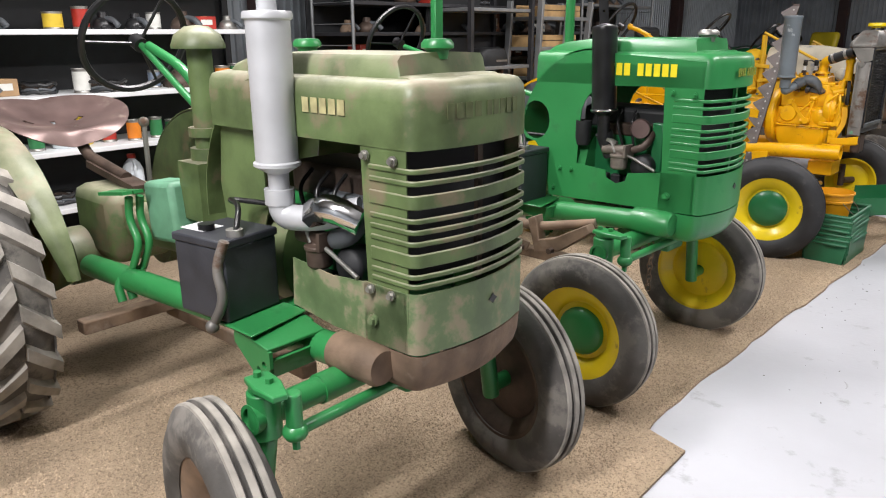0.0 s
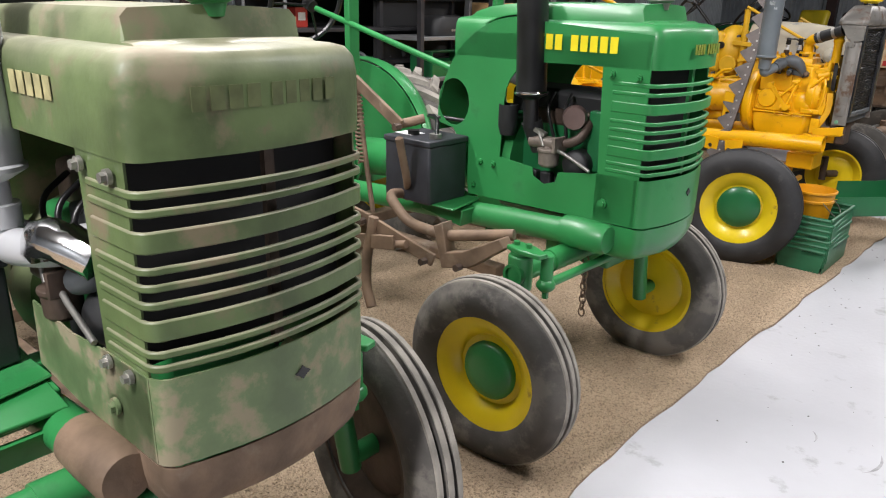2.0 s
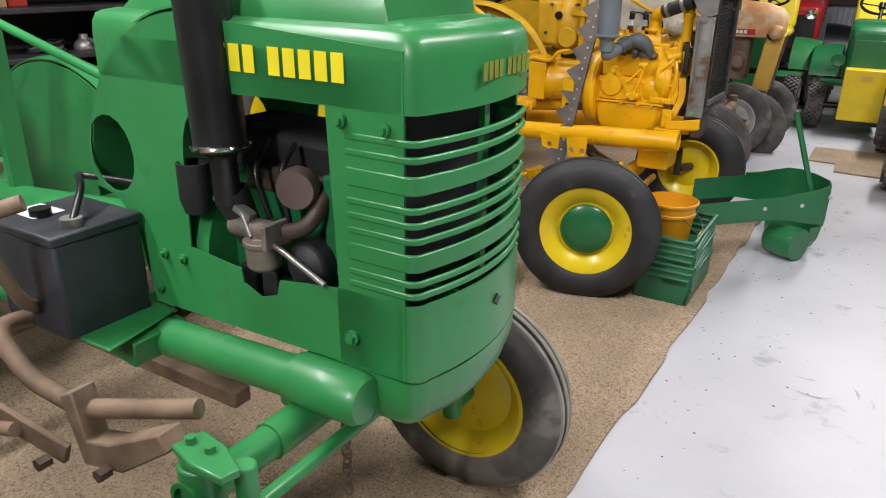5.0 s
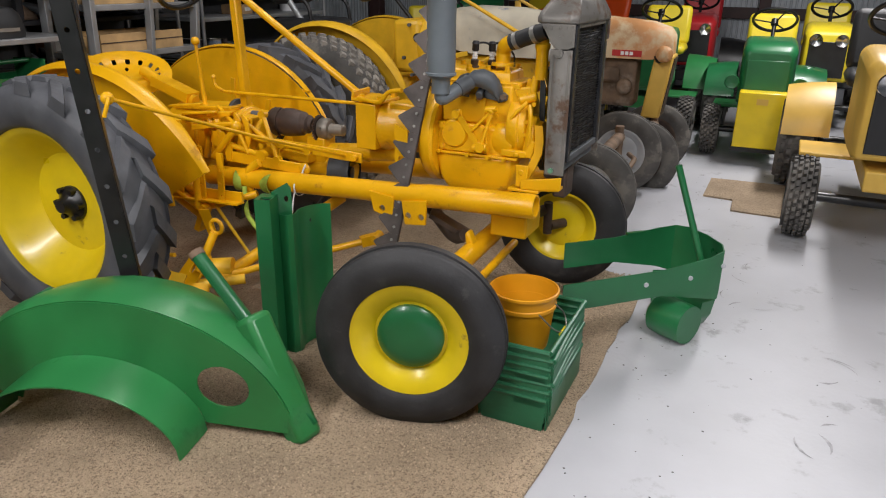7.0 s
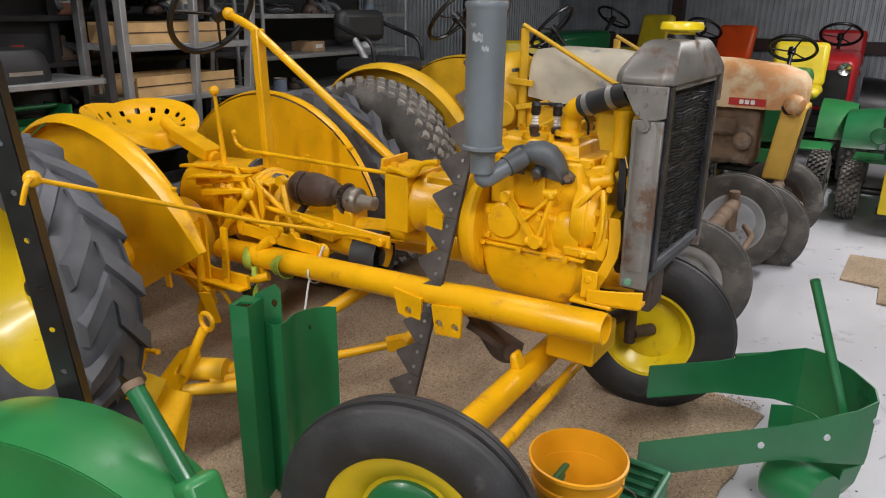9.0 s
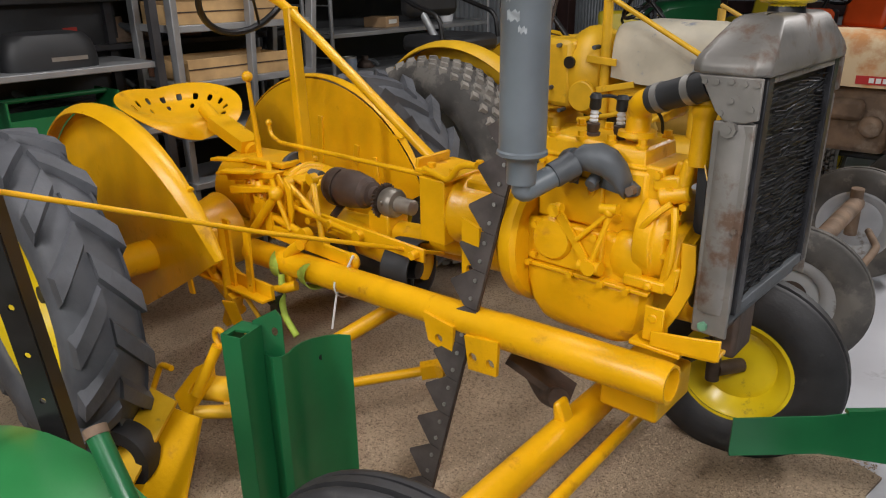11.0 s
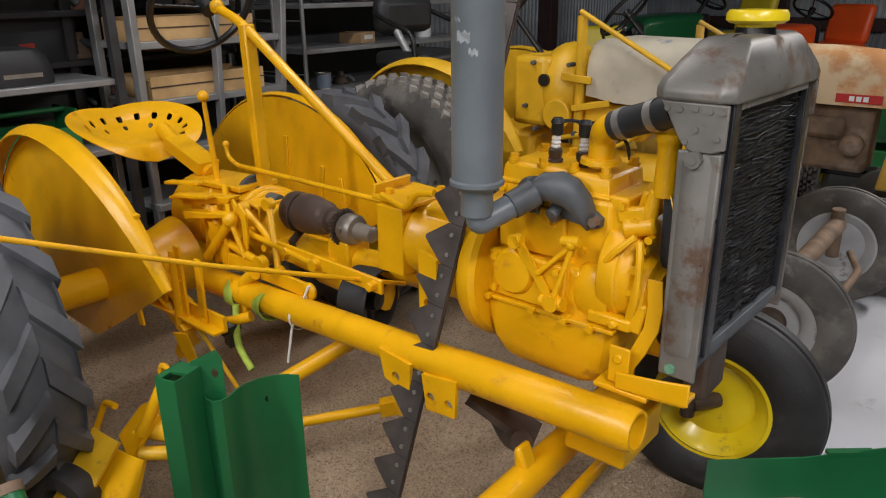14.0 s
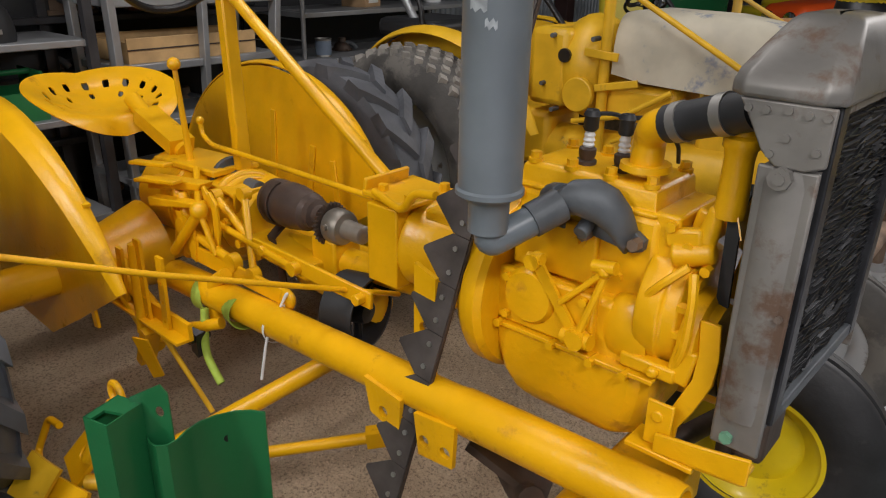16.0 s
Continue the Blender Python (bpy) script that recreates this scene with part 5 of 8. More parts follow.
    for x, yy, z in ((-0.478, -0.116, 0.878), (-0.478, -0.116, 0.795), (-0.30, -0.116, 0.88), (-0.49, -0.125, 0.772), (-0.36, -0.125, 0.768), (-0.27, -0.125, 0.766), (-0.20, -0.125, 0.766), (-0.49, -0.07, 1.045), (-0.44, -0.07, 0.905), (-0.262, -0.07, 1.0), (-0.26, -0.07, 0.93)):
        bm = NB()
        rod(bm, (x, yy + 0.03, z), (x, yy - 0.012, z), 0.0095, seg=6)
        part("casting_bolt", bm, YELLOW, eng)
    bm = NB()
    rod(bm, (-0.345, -0.06, 0.985), (-0.345, -0.086, 0.985), 0.017, seg=16)
    rod(bm, (-0.345, -0.086, 0.985), (-0.345, -0.098, 0.985), 0.009, seg=6)
    part("core_plug", bm, YELLOW, eng)
    # bent strap from the frame towards the radiator, and the mounting plate
    bm = NB()
    outline = [(-0.069, 0.912), (-0.060, 0.85), (-0.062, 0.80), (-0.085, 0.74), (-0.106, 0.70), (-0.106, 0.66)]
    grid = [[(x - 0.018, -0.10 - 0.006 * i, z) for i, (x, z) in enumerate(outline)], [(x + 0.018, -0.10 - 0.006 * i, z) for i, (x, z) in enumerate(outline)]]
    shear_rows(bm, grid, 0.010)
    part("radiator_strap", bm, YELLOW, eng, bevel=0.002)
    bm = NB()
    box(bm, (-0.112, -0.148, 0.712), (0.05, 0.008, 0.09))
    box(bm, (-0.10, -0.13, 0.655), (0.13, 0.07, 0.012))
    rod(bm, (-0.115, -0.15, 0.728), (-0.115, -0.156, 0.728), 0.012, seg=10)
    part("mount_tab", bm, YELLOW, t, bevel=0.003)
    bm = NB()
    plate(bm, [(-0.112, 0.660), (0.055, 0.674), (0.055, 0.728), (-0.02, 0.714), (-0.112, 0.700)], 0.008, pose(0, -0.160, 0))
    plate(bm, [(-0.112, 0.0), (0.048, 0.016), (0.048, 0.028), (-0.112, 0.012)], 0.06, pose(0, -0.13, 0.652))
    part("front_plate", bm, YELLOW, t, bevel=0.003)
    bm = NB()
    box(bm, (-0.01, 0.08, 0.712), (0.07, 0.32, 0.035))
    box(bm, (0.0, 0.08, 0.66), (0.06, 0.12, 0.14))
    part("front_bolster", bm, RUST_DARK, t, bevel=0.012)
    # fan, belt and oil filler behind the radiator
    fan = new("fan")
    fan.parent = eng
    for k in range(4):
        bm = NB()
        plate(bm, [(0.02, -0.02), (0.13, -0.035), (0.135, 0.03), (0.02, 0.02)], 0.003, pose(-0.065, 0.06, 1.04, 0, 0, 90) @ pose(0, 0, 0, 0, 90 * k + 20, 0) @ pose(0, 0, 0, 25, 0, 0))
        part("blade", bm, YELLOW, fan)
    bm = NB()
    rod(bm, (-0.10, 0.06, 1.04), (-0.055, 0.06, 1.04), 0.035)
    part("hub", bm, RUST_DARK, fan)
    for yy, zz, r in ((0.01, 1.07, 0.055), (0.055, 0.775, 0.075)):
        bm = NB()
        lathe(bm, [(0.001, -0.012), (r * 0.6, -0.012), (r * 0.7, -0.004), (r - 0.008, -0.006), (r, -0.012), (r - 0.006, 0.0), (r, 0.012), (0.001, 0.012)], pose(-0.078, yy, zz, 0, 0, -90), seg=32)
        part("belt_pulley", bm, YELLOW, eng)
    bm = NB()
    pts = []
    for i in range(17):
        q = math.pi * i / 16
        pts.append((0.01 + 0.060 * math.cos(q - 0.15), 1.07 + 0.060 * math.sin(q - 0.15)))
    for i in range(17):
        q = math.pi + math.pi * i / 16
        pts.append((0.055 + 0.080 * math.cos(q - 0.15), 0.775 + 0.080 * math.sin(q - 0.15)))
    pts.append(pts[0])
    shear_rows(bm, [[(-0.088, y, z) for y, z in pts], [(-0.066, y, z) for y, z in pts]], 0.008)
    part("fan_belt", bm, BLACK_MATT, eng)
    bm = NB()
    lathe(bm, [(0.026, 0.0), (0.024, 0.10), (0.026, 0.115), (0.030, 0.12), (0.030, 0.135), (0.024, 0.14), (0.027, 0.165), (0.018, 0.172), (0.001, 0.172)], pose(-0.088, -0.045, 1.085, 90, 0, 0), seg=22)
    part("oil_filler", bm, YELLOW, eng)
    # flywheel housing and clutch case
    bm = NB()
    lathe(bm, [(0.001, 0.0), (0.188, 0.0), (0.200, 0.012), (0.200, 0.045), (0.185, 0.065), (0.001, 0.07)], pose(-0.50, 0.01, 0.815, 0, 0, 90), seg=44)
    part("flywheel_housing", bm, YELLOW, eng)
    bm = NB()
    lathe(bm, [(0.125, 0.0), (0.108, 0.04), (0.104, 0.10), (0.104, 0.20), (0.112, 0.215), (0.112, 0.235), (0.001, 0.236)], pose(-0.575, 0.0, 0.83, 0, 0, 90), seg=30)
    box(bm, (-0.70, 0.0, 0.915), (0.13, 0.12, 0.05))
    part("clutch_case", bm, YELLOW, t, bevel=0.008)
    bm = NB()
    hw, z0, z1 = 0.112, 0.735, 0.935
    sect = lambda x, k: [(x, -hw + k, z0 + k), (x, hw - k, z0 + k), (x, hw - k, z1 - k), (x, -hw + k, z1 - k)]
    rings(bm, [sect(-0.82, 0.012), sect(-0.905, 0.012), sect(-0.905, 0.0), sect(-0.805, 0.0)])
    part("clutch_box", bm, YELLOW, t, bevel=0.004)
    bm = NB()
    box(bm, (-0.86, -0.01, 0.945), (0.15, 0.18, 0.014), (0, 3, 0))
    box(bm, (-0.93, -0.02, 0.962), (0.012, 0.15, 0.045), (0, 8, 0))
    part("clutch_lid", bm, YELLOW, t, bevel=0.004)
    for x, yy in ((-0.80, -0.075), (-0.90, -0.06), (-0.80, 0.05)):
        bm = NB()
        rod(bm, (x, yy, 0.948), (x, yy, 0.968), 0.013, seg=6)
        part("lid_bolt", bm, YELLOW, t)
    bm = NB()
    pipe(bm, [(-0.90, -0.09, 0.955), (-0.77, -0.125, 0.945), (-0.735, -0.13, 1.00), (-0.66, -0.14, 1.012)], 0.010, bend=0.035)
    part("oil_line", bm, YELLOW, t)
    # brackets under the tube
    for pts, yy in (([(-0.66, 0.88), (-0.60, 0.86), (-0.60, 0.60), (-0.66, 0.66)], -0.20), ([(-0.745, 0.60), (-0.63, 0.585), (-0.635, 0.49), (-0.725, 0.515)], -0.275), ([(-0.59, 0.575), (-0.475, 0.59), (-0.48, 0.485), (-0.575, 0.475)], -0.275)):
        bm = NB()
        holes = [circle2(sum(p[0] for p in pts) / 4 + d, sum(p[1] for p in pts) / 4 - 0.015, 0.014) for d in ((-0.03, 0.03) if pts[0][0] > -0.62 else (0.0,))]
        plate(bm, pts, 0.012, pose(0, yy, 0), holes=holes)
        part("frame_bracket", bm, YELLOW, t)
    # muffler and its elbow
    ex = new("exhaust")
    ex.parent = t
    bm = NB()
    lathe(bm, [(0.02, 0.405), (0.058, 0.403), (0.061, 0.395), (0.058, 0.385), (0.0555, 0.380), (0.0555, 0.012), (0.060, 0.008), (0.060, 0.0), (0.042, -0.010), (0.036, -0.018), (0.036, -0.07), (0.001, -0.075)], pose(-0.420, -0.272, 1.106, 90, 0, 0), seg=32)
    muf = part("muffler", bm, GREY, ex)
    for q, z, w, h in ((-1.75, 0.30, 0.55, 0.020), (-1.25, 0.275, 0.35, 0.012), (-2.5, 0.13, 0.20, 0.008), (-1.9, 0.34, 0.30, 0.006)):
        bm = NB()
        shear_rows(bm, [[(-0.420 + 0.0562 * math.cos(q + w * i / 6), -0.272 + 0.0562 * math.sin(q + w * i / 6), 1.106 + z + dz + 0.004 * math.sin(i * 2.1)) for i in range(7)] for dz in (0, h)], 0.0004)
        part("scrape", bm, SCRAPE, muf)
    bm = NB()
    pipe(bm, [(-0.420, -0.272, 1.085), (-0.418, -0.268, 1.012), (-0.405, -0.250, 1.022), (-0.372, -0.190, 1.050), (-0.355, -0.160, 1.066)], 0.028, seg=18, bend=0.022)
    part("elbow", bm, GREY, ex)
    bm = NB()
    rod(bm, (-0.378, -0.202, 1.045), (-0.350, -0.152, 1.070), 0.032, seg=22)
    part("elbow_collar", bm, GREY_DARK, ex)
    bm = NB()
    loops = []
    for x, yy, z, a, b in ((-0.372, -0.150, 1.066, 0.022, 0.026), (-0.350, -0.135, 1.080, 0.040, 0.036), (-0.315, -0.118, 1.084, 0.044, 0.036), (-0.280, -0.108, 1.072, 0.038, 0.034), (-0.255, -0.100, 1.048, 0.032, 0.030), (-0.243, -0.092, 1.022, 0.028, 0.026), (-0.238, -0.082, 1.004, 0.022, 0.022)):
        loops.append([(x + 0.35 * b * math.sin(q), yy + a * math.cos(q), z + b * math.sin(q)) for q in (2 * math.pi * i / 16 for i in range(16))])
    rings(bm, loops)
    plate(bm, [(-0.060, -0.016), (0.030, -0.020), (0.050, -0.010), (0.050, 0.010), (0.030, 0.020), (-0.060, 0.016)], 0.018, pose(-0.262, -0.078, 1.012, 0, 6, 0))
    plate(bm, [(-0.05, -0.018), (0.03, -0.02), (0.03, 0.02), (-0.05, 0.018)], 0.018, pose(-0.405, -0.078, 1.02, 0, 4, 0))
    pipe(bm, [(-0.405, -0.078, 1.03), (-0.395, -0.11, 1.065), (-0.36, -0.13, 1.075)], 0.028, seg=14, bend=0.02)
    rod(bm, (-0.318, -0.10, 1.032), (-0.318, -0.128, 1.016), 0.015, seg=10)
    part("manifold", bm, GREY_DARK, ex, bevel=0.002)
    for x, z in ((-0.224, 1.012), (-0.325, 1.004), (-0.385, 1.016)):
        bm = NB()
        rod(bm, (x, -0.082, z), (x, -0.108, z), 0.012, seg=6)
        part("flange_nut", bm, RUST, ex)
    # drive shaft: rear flange, slim shaft, drum, sprocket and splined stub
    bm = NB()
    lathe(bm, [(0.001, 0.0), (0.070, 0.0), (0.074, 0.006), (0.074, 0.022), (0.050, 0.026), (0.034, 0.05), (0.024, 0.06), (0.024, 0.16), (0.001, 0.16)], pose(-1.665, 0.0, 0.806, 0, 0, -90), seg=26)
    for k in range(4):
        q = math.pi / 4 + k * math.pi / 2
        rod(bm, (-1.65, 0.052 * math.cos(q), 0.806 + 0.052 * math.sin(q)), (-1.628, 0.052 * math.cos(q), 0.806 + 0.052 * math.sin(q)), 0.014, seg=6)
    part("shaft_flange", bm, GREY_DARK, t, bevel=0.002)
    bm = NB()
    lathe(bm, [(0.001, 0.0), (0.026, 0.0), (0.030, 0.02), (0.052, 0.028), (0.064, 0.045), (0.066, 0.075), (0.063, 0.085), (0.063, 0.105), (0.067, 0.112), (0.067, 0.150), (0.060, 0.190), (0.056, 0.215), (0.044, 0.225), (0.044, 0.245), (0.030, 0.250), (0.030, 0.27), (0.001, 0.27)], pose(-1.475, 0.0, 0.792, 0, 0, -90), seg=30)
    part("drive_drum", bm, SHAFT_BROWN, t, "greasy brown steel drum")
    bm = NB()
    tooth = []
    for i in range(56):
        q = 2 * math.pi * i / 56
        r = 0.062 if i % 2 else 0.051
        tooth.append((r * math.cos(q), r * math.sin(q)))
    plate(bm, tooth, 0.012, pose(-1.175, 0, 0.780, 0, 0, 90))
    part("sprocket", bm, RUST_DARK, t)
    bm = NB()
    lathe(bm, [(0.001, 0.0), (0.046, 0.0), (0.050, 0.008), (0.050, 0.045), (0.044, 0.055), (0.028, 0.058), (0.026, 0.125), (0.018, 0.130), (0.001, 0.130)], pose(-1.165, 0, 0.780, 0, 0, -90), seg=24)
    rod(bm, (-1.14, -0.045, 0.79), (-1.14, -0.056, 0.79), 0.008, seg=8)
    part("shaft_end", bm, STEEL_WARM, t)
    # strap hung over the drum
    bm = NB()
    q0 = [math.radians(100 + 160 * i / 10) for i in range(11)]
    path = [(-1.395 + 0.0 * i, 0.071 * math.cos(q), 0.79 + 0.071 * math.sin(q)) for i, q in enumerate(q0)] + [(-1.38, -0.060, 0.70), (-1.33, -0.07, 0.63), (-1.27, -0.10, 0.55), (-1.24, -0.14, 0.50)]
    shear_rows(bm, [[(x - 0.017, y, z) for x, y, z in path], [(x + 0.017, y, z) for x, y, z in path]], 0.005)
    part("hanging_strap", bm, RUST_DARK, t)
    # black belt pulley, open to the front
    bm = NB()
    lathe(bm, [(0.092, -0.05), (0.098, -0.05), (0.100, 0.0), (0.098, 0.05), (0.092, 0.05), (0.090, 0.0)], pose(-1.00, -0.07, 0.600, 0, 0, -78), seg=36, close=True)
    part("belt_pulley", bm, BLACK_MATT, t)
    bm = NB()
    lathe(bm, [(0.001, -0.03), (0.034, -0.03), (0.038, 0.0), (0.030, 0.04), (0.001, 0.045)], pose(-1.00, -0.07, 0.600, 0, 0, -78), seg=18)
    for k in range(3):
        q = k * 2.094 + 0.6
        rod(bm, (-1.00, -0.07, 0.600), (-1.00 - 0.093 * math.cos(q) * math.sin(radians(12)), -0.07 + 0.093 * math.cos(q), 0.600 + 0.093 * math.sin(q)), 0.012, seg=8)
    part("pulley_hub", bm, BLACK, t)
    bm = NB()
    rod(bm, (-1.30, 0.02, 0.60), (-0.98, 0.0, 0.585), 0.055, 0.045, seg=18)
    rod(bm, (-1.50, 0.02, 0.64), (-0.74, 0.03, 0.70), 0.040, seg=16)
    part("lower_shaft", bm, YELLOW, t)
    bm = NB()
    box(bm, (-1.36, -0.02, 0.66), (0.36, 0.14, 0.05), (0, 4, 0))
    box(bm, (-1.18, 0.02, 0.67), (0.10, 0.10, 0.14))
    part("cross_member", bm, YELLOW, t, bevel=0.008)
    ctl = new("controls")
    ctl.parent, ctl.matrix_basis = t, pose(-0.065, 0.0, 0.012)
    # shift rails, cross links and clevises between the gearbox and the clutch
    for p, q, r in (((-1.50, -0.16, 0.735), (-1.06, -0.17, 0.700), 0.010), ((-1.46, -0.14, 0.80), (-1.24, -0.15, 0.69), 0.012), ((-1.34, -0.12, 0.83), (-1.22, -0.19, 0.64), 0.011), ((-1.55, -0.20, 0.70), (-1.30, -0.20, 0.655), 0.014)):
        bm = NB()
        rod(bm, p, q, r, seg=10)
        for e in (p, q):
            rod(bm, (e[0], e[1] - 0.014, e[2]), (e[0], e[1] + 0.014, e[2]), r * 1.9, seg=12)
        part("link_rod", bm, YELLOW, ctl)
    bm = NB()
    box(bm, (-1.02, -0.155, 0.70), (0.46, 0.012, 0.045), (0, 3, 2))
    rod(bm, (-0.82, -0.15, 0.69), (-0.82, -0.178, 0.69), 0.016, seg=6)
    rod(bm, (-1.20, -0.15, 0.71), (-1.20, -0.178, 0.71), 0.016, seg=6)
    part("shift_rail", bm, YELLOW, ctl, bevel=0.003)
    for x in (-1.36, -1.30):
        bm = NB()
        plate(bm, [(-0.012, 0.0), (0.014, 0.0), (0.030, 0.09), (0.022, 0.17), (-0.012, 0.20), (-0.020, 0.19), (0.0, 0.14), (0.004, 0.08)], 0.010, pose(x - 0.10, -0.175 - (x + 1.36) * 0.3, 0.64, 0, 4, 0))
        part("pedal_arm", bm, YELLOW, ctl, bevel=0.002)
    bm = NB()
    box(bm, (-1.50, 0.0, 0.80), (0.14, 0.20, 0.012), (0, 6, 0))
    box(bm, (-1.43, -0.02, 0.775), (0.012, 0.16, 0.06), (0, 6, 0))
    part("case_lid", bm, YELLOW, ctl, bevel=0.003)
    # mast and lift rod
    bm = NB()
    box(bm, (-1.622, 0.02, 1.12), (0.038, 0.045, 0.56), (0, -2, 0))
    part("mast", bm, YELLOW, t, bevel=0.006)
    bm = NB()
    pipe(bm, [(-1.79, 0.02, 1.450), (-1.66, 0.02, 1.405), (-0.925, 0.01, 0.935)], 0.017, bend=0.08, seg=12)
    ball(bm, (-1.79, 0.02, 1.453), 0.026)
    part("lift_rod", bm, YELLOW, t)
    steering_wheel(t, (-1.91, 0.04, 1.465), -58, 0.20)
    bm = NB()
    pipe(bm, [(-1.77, -0.02, 0.975), (-1.765, -0.02, 0.935), (-1.70, -0.03, 0.915), (-0.90, -0.06, 0.925)], 0.008, bend=0.02)
    ball(bm, (-1.77, -0.02, 0.98), 0.013)
    part("clutch_rod", bm, YELLOW, t)
    # gearbox, rear axle and deck
    bm = NB()
    rod(bm, (-2.02, 0, 0.70), (-1.56, 0, 0.70), 0.138, seg=32)
    rod(bm, (-1.60, 0, 0.70), (-1.575, 0, 0.70), 0.150, seg=32)
    rod(bm, (-1.82, 0, 0.70), (-1.80, 0, 0.70), 0.145, seg=32)
    rod(bm, (-1.56, 0, 0.70), (-1.46, 0, 0.72), 0.12, 0.09, seg=24)
    part("gearbox", bm, YELLOW, t, bevel=0.03)
    bm = NB()
    box(bm, (-1.80, 0.0, 0.835), (0.36, 0.17, 0.022), (0, -3, 0))
    part("gearbox_lid", bm, YELLOW, t, bevel=0.006)
    bm = NB()
    rod(bm, (-1.93, -0.66, 0.54), (-1.93, 0.66, 0.54), 0.06, seg=20)
    for s in (-1, 1):
        rod(bm, (-1.93, s * 0.16, 0.56), (-1.93, s * 0.40, 0.54), 0.15, 0.09, seg=24)
    part("rear_axle", bm, YELLOW, t)
    for a, b, h in ((-1.835, -1.82, 1.150),):
        bm = NB()
        pipe(bm, [(b, -0.04, 0.83), (a, -0.05, h)], 0.012, r_end=0.008)
        ball(bm, (a, -0.05, h), 0.021)
        part("gear_lever", bm, YELLOW, t)
    for i, (x, yy) in enumerate(((-1.60, -0.17), (-1.54, -0.19), (-1.66, -0.15))):
        bm = NB()
        pipe(bm, [(x - 0.02, yy, 0.60), (x + 0.02, yy - 0.01, 0.70), (x - 0.02, yy, 0.80)], 0.017, bend=0.05)
        box(bm, (x - 0.09, yy - 0.03, 0.81 + 0.02 * i), (0.18, 0.035, 0.012), (0, -6, 8))
        part("pedal", bm, YELLOW, ctl, bevel=0.003)
    bm = NB()
    box(bm, (-1.28, -0.20, 0.625), (0.44, 0.012, 0.05), (0, 3, 3))
    ball(bm, (-1.07, -0.19, 0.615), 0.03, 1, 0.5, 1)
    part("control_bar", bm, YELLOW, ctl, bevel=0.003)
    bm = NB()
    pipe(bm, [(-1.55, -0.24, 0.63), (-1.42, -0.22, 0.78)], 0.016)
    ball(bm, (-1.42, -0.22, 0.785), 0.026)
    pipe(bm, [(-1.42, -0.22, 0.785), (-1.37, -0.21, 0.66)], 0.009)
    pipe(bm, [(-1.42, -0.22, 0.785), (-1.62, -0.1, 0.84)], 0.010)
    part("bell_crank", bm, YELLOW, ctl)
    for i, (x, yy) in enumerate(((-1.47, -0.215), (-1.52, -0.205))):
        bm = NB()
        pts = [(0.0, 0.0), (0.03, 0.05), (0.035, 0.10), (0.02, 0.14), (-0.005, 0.15), (-0.01, 0.08), (-0.02, 0.02)]
        plate(bm, pts, 0.010, pose(x, yy, 0.61, 0, -20, 0))
        part("brake_quadrant", bm, YELLOW, ctl)
    # link arms below
    bm = NB()
    pipe(bm, [(-1.90, -0.34, 0.56), (-1.62, -0.36, 0.42), (-1.44, -0.30, 0.47), (-1.36, -0.26, 0.50)], 0.018, bend=0.04)
    pipe(bm, [(-1.62, -0.36, 0.70), (-1.62, -0.37, 0.42)], 0.018)
    box(bm, (-1.60, -0.37, 0.38), (0.03, 0.05, 0.14), (0, 25, 0))
    pipe(bm, [(-1.95, -0.30, 0.50), (-1.60, -0.34, 0.36)], 0.022)
    part("link_arm", bm, YELLOW, t)
    bm = NB()
    pipe(bm, [(-1.42, -0.24, 0.47), (-1.42, -0.24, 0.60), (-1.36, -0.23, 0.64)], 0.02, bend=0.03)
    part("brake_pipe", bm, YELLOW, t)
    # under-frame rails, hangers and straps at the rear
    bm = NB()
    box(bm, (-1.68, -0.335, 0.485), (0.62, 0.012, 0.05), (0, -3, -3))
    box(bm, (-1.68, -0.355, 0.462), (0.62, 0.05, 0.008), (0, -3, -3))
    part("under_rail", bm, YELLOW, t)
    bm = NB()
    rod(bm, (-1.95, -0.345, 0.50), (-1.95, -0.375, 0.50), 0.018, seg=6)
    part("rail_bolt", bm, YELLOW, t)
    for x, z0, z1, lean in ((-1.585, 0.44, 0.72, -4), (-1.50, 0.46, 0.70, 10), (-1.75, 0.47, 0.66, 14)):
        bm = NB()
        plate(bm, [(-0.016, z0), (0.016, z0), (0.016, z1), (-0.016, z1)], 0.010, pose(x, -0.36, 0, 0, lean * 0.2, 0), holes=[circle2(0, z0 + 0.04 + k * 0.06, 0.006, 8) for k in range(3)])
        part("hanger_strap", bm, YELLOW, t)
    bm = NB()
    plate(bm, [(-0.02, 0.0), (0.02, 0.0), (0.045, 0.13), (0.0, 0.15)], 0.006, pose(-1.54, -0.38, 0.30, 10, -20, 25))
    part("bent_tab", bm, YELLOW, t)
    bm = NB()
    pipe(bm, [(-1.53, -0.36, 0.45), (-1.40, -0.30, 0.20)], 0.008)
    part("link_rod", bm, YELLOW_OLD, t)
    bm = NB()
    pipe(bm, [(-2.0, -0.30, 0.62), (-1.72, -0.33, 0.52), (-1.60, -0.34, 0.49)], 0.026, bend=0.05)
    part("radius_arm", bm, YELLOW, t)
    for x, z in ((-1.46, 0.75), (-1.40, 0.70), (-1.62, 0.79), (-1.70, 0.70), (-1.56, 0.66), (-1.86, 0.78)):
        bm = NB()
        rod(bm, (x, -0.13, z), (x, -0.16, z), 0.014, seg=6)
        part("case_bolt", bm, YELLOW, t)
    bm = NB()
    plate(bm, [(-0.16, -0.01), (0.10, 0.0), (0.12, 0.02), (-0.16, 0.03)], 0.05, pose(-1.66, -0.16, 0.815, 0, -8, 5))
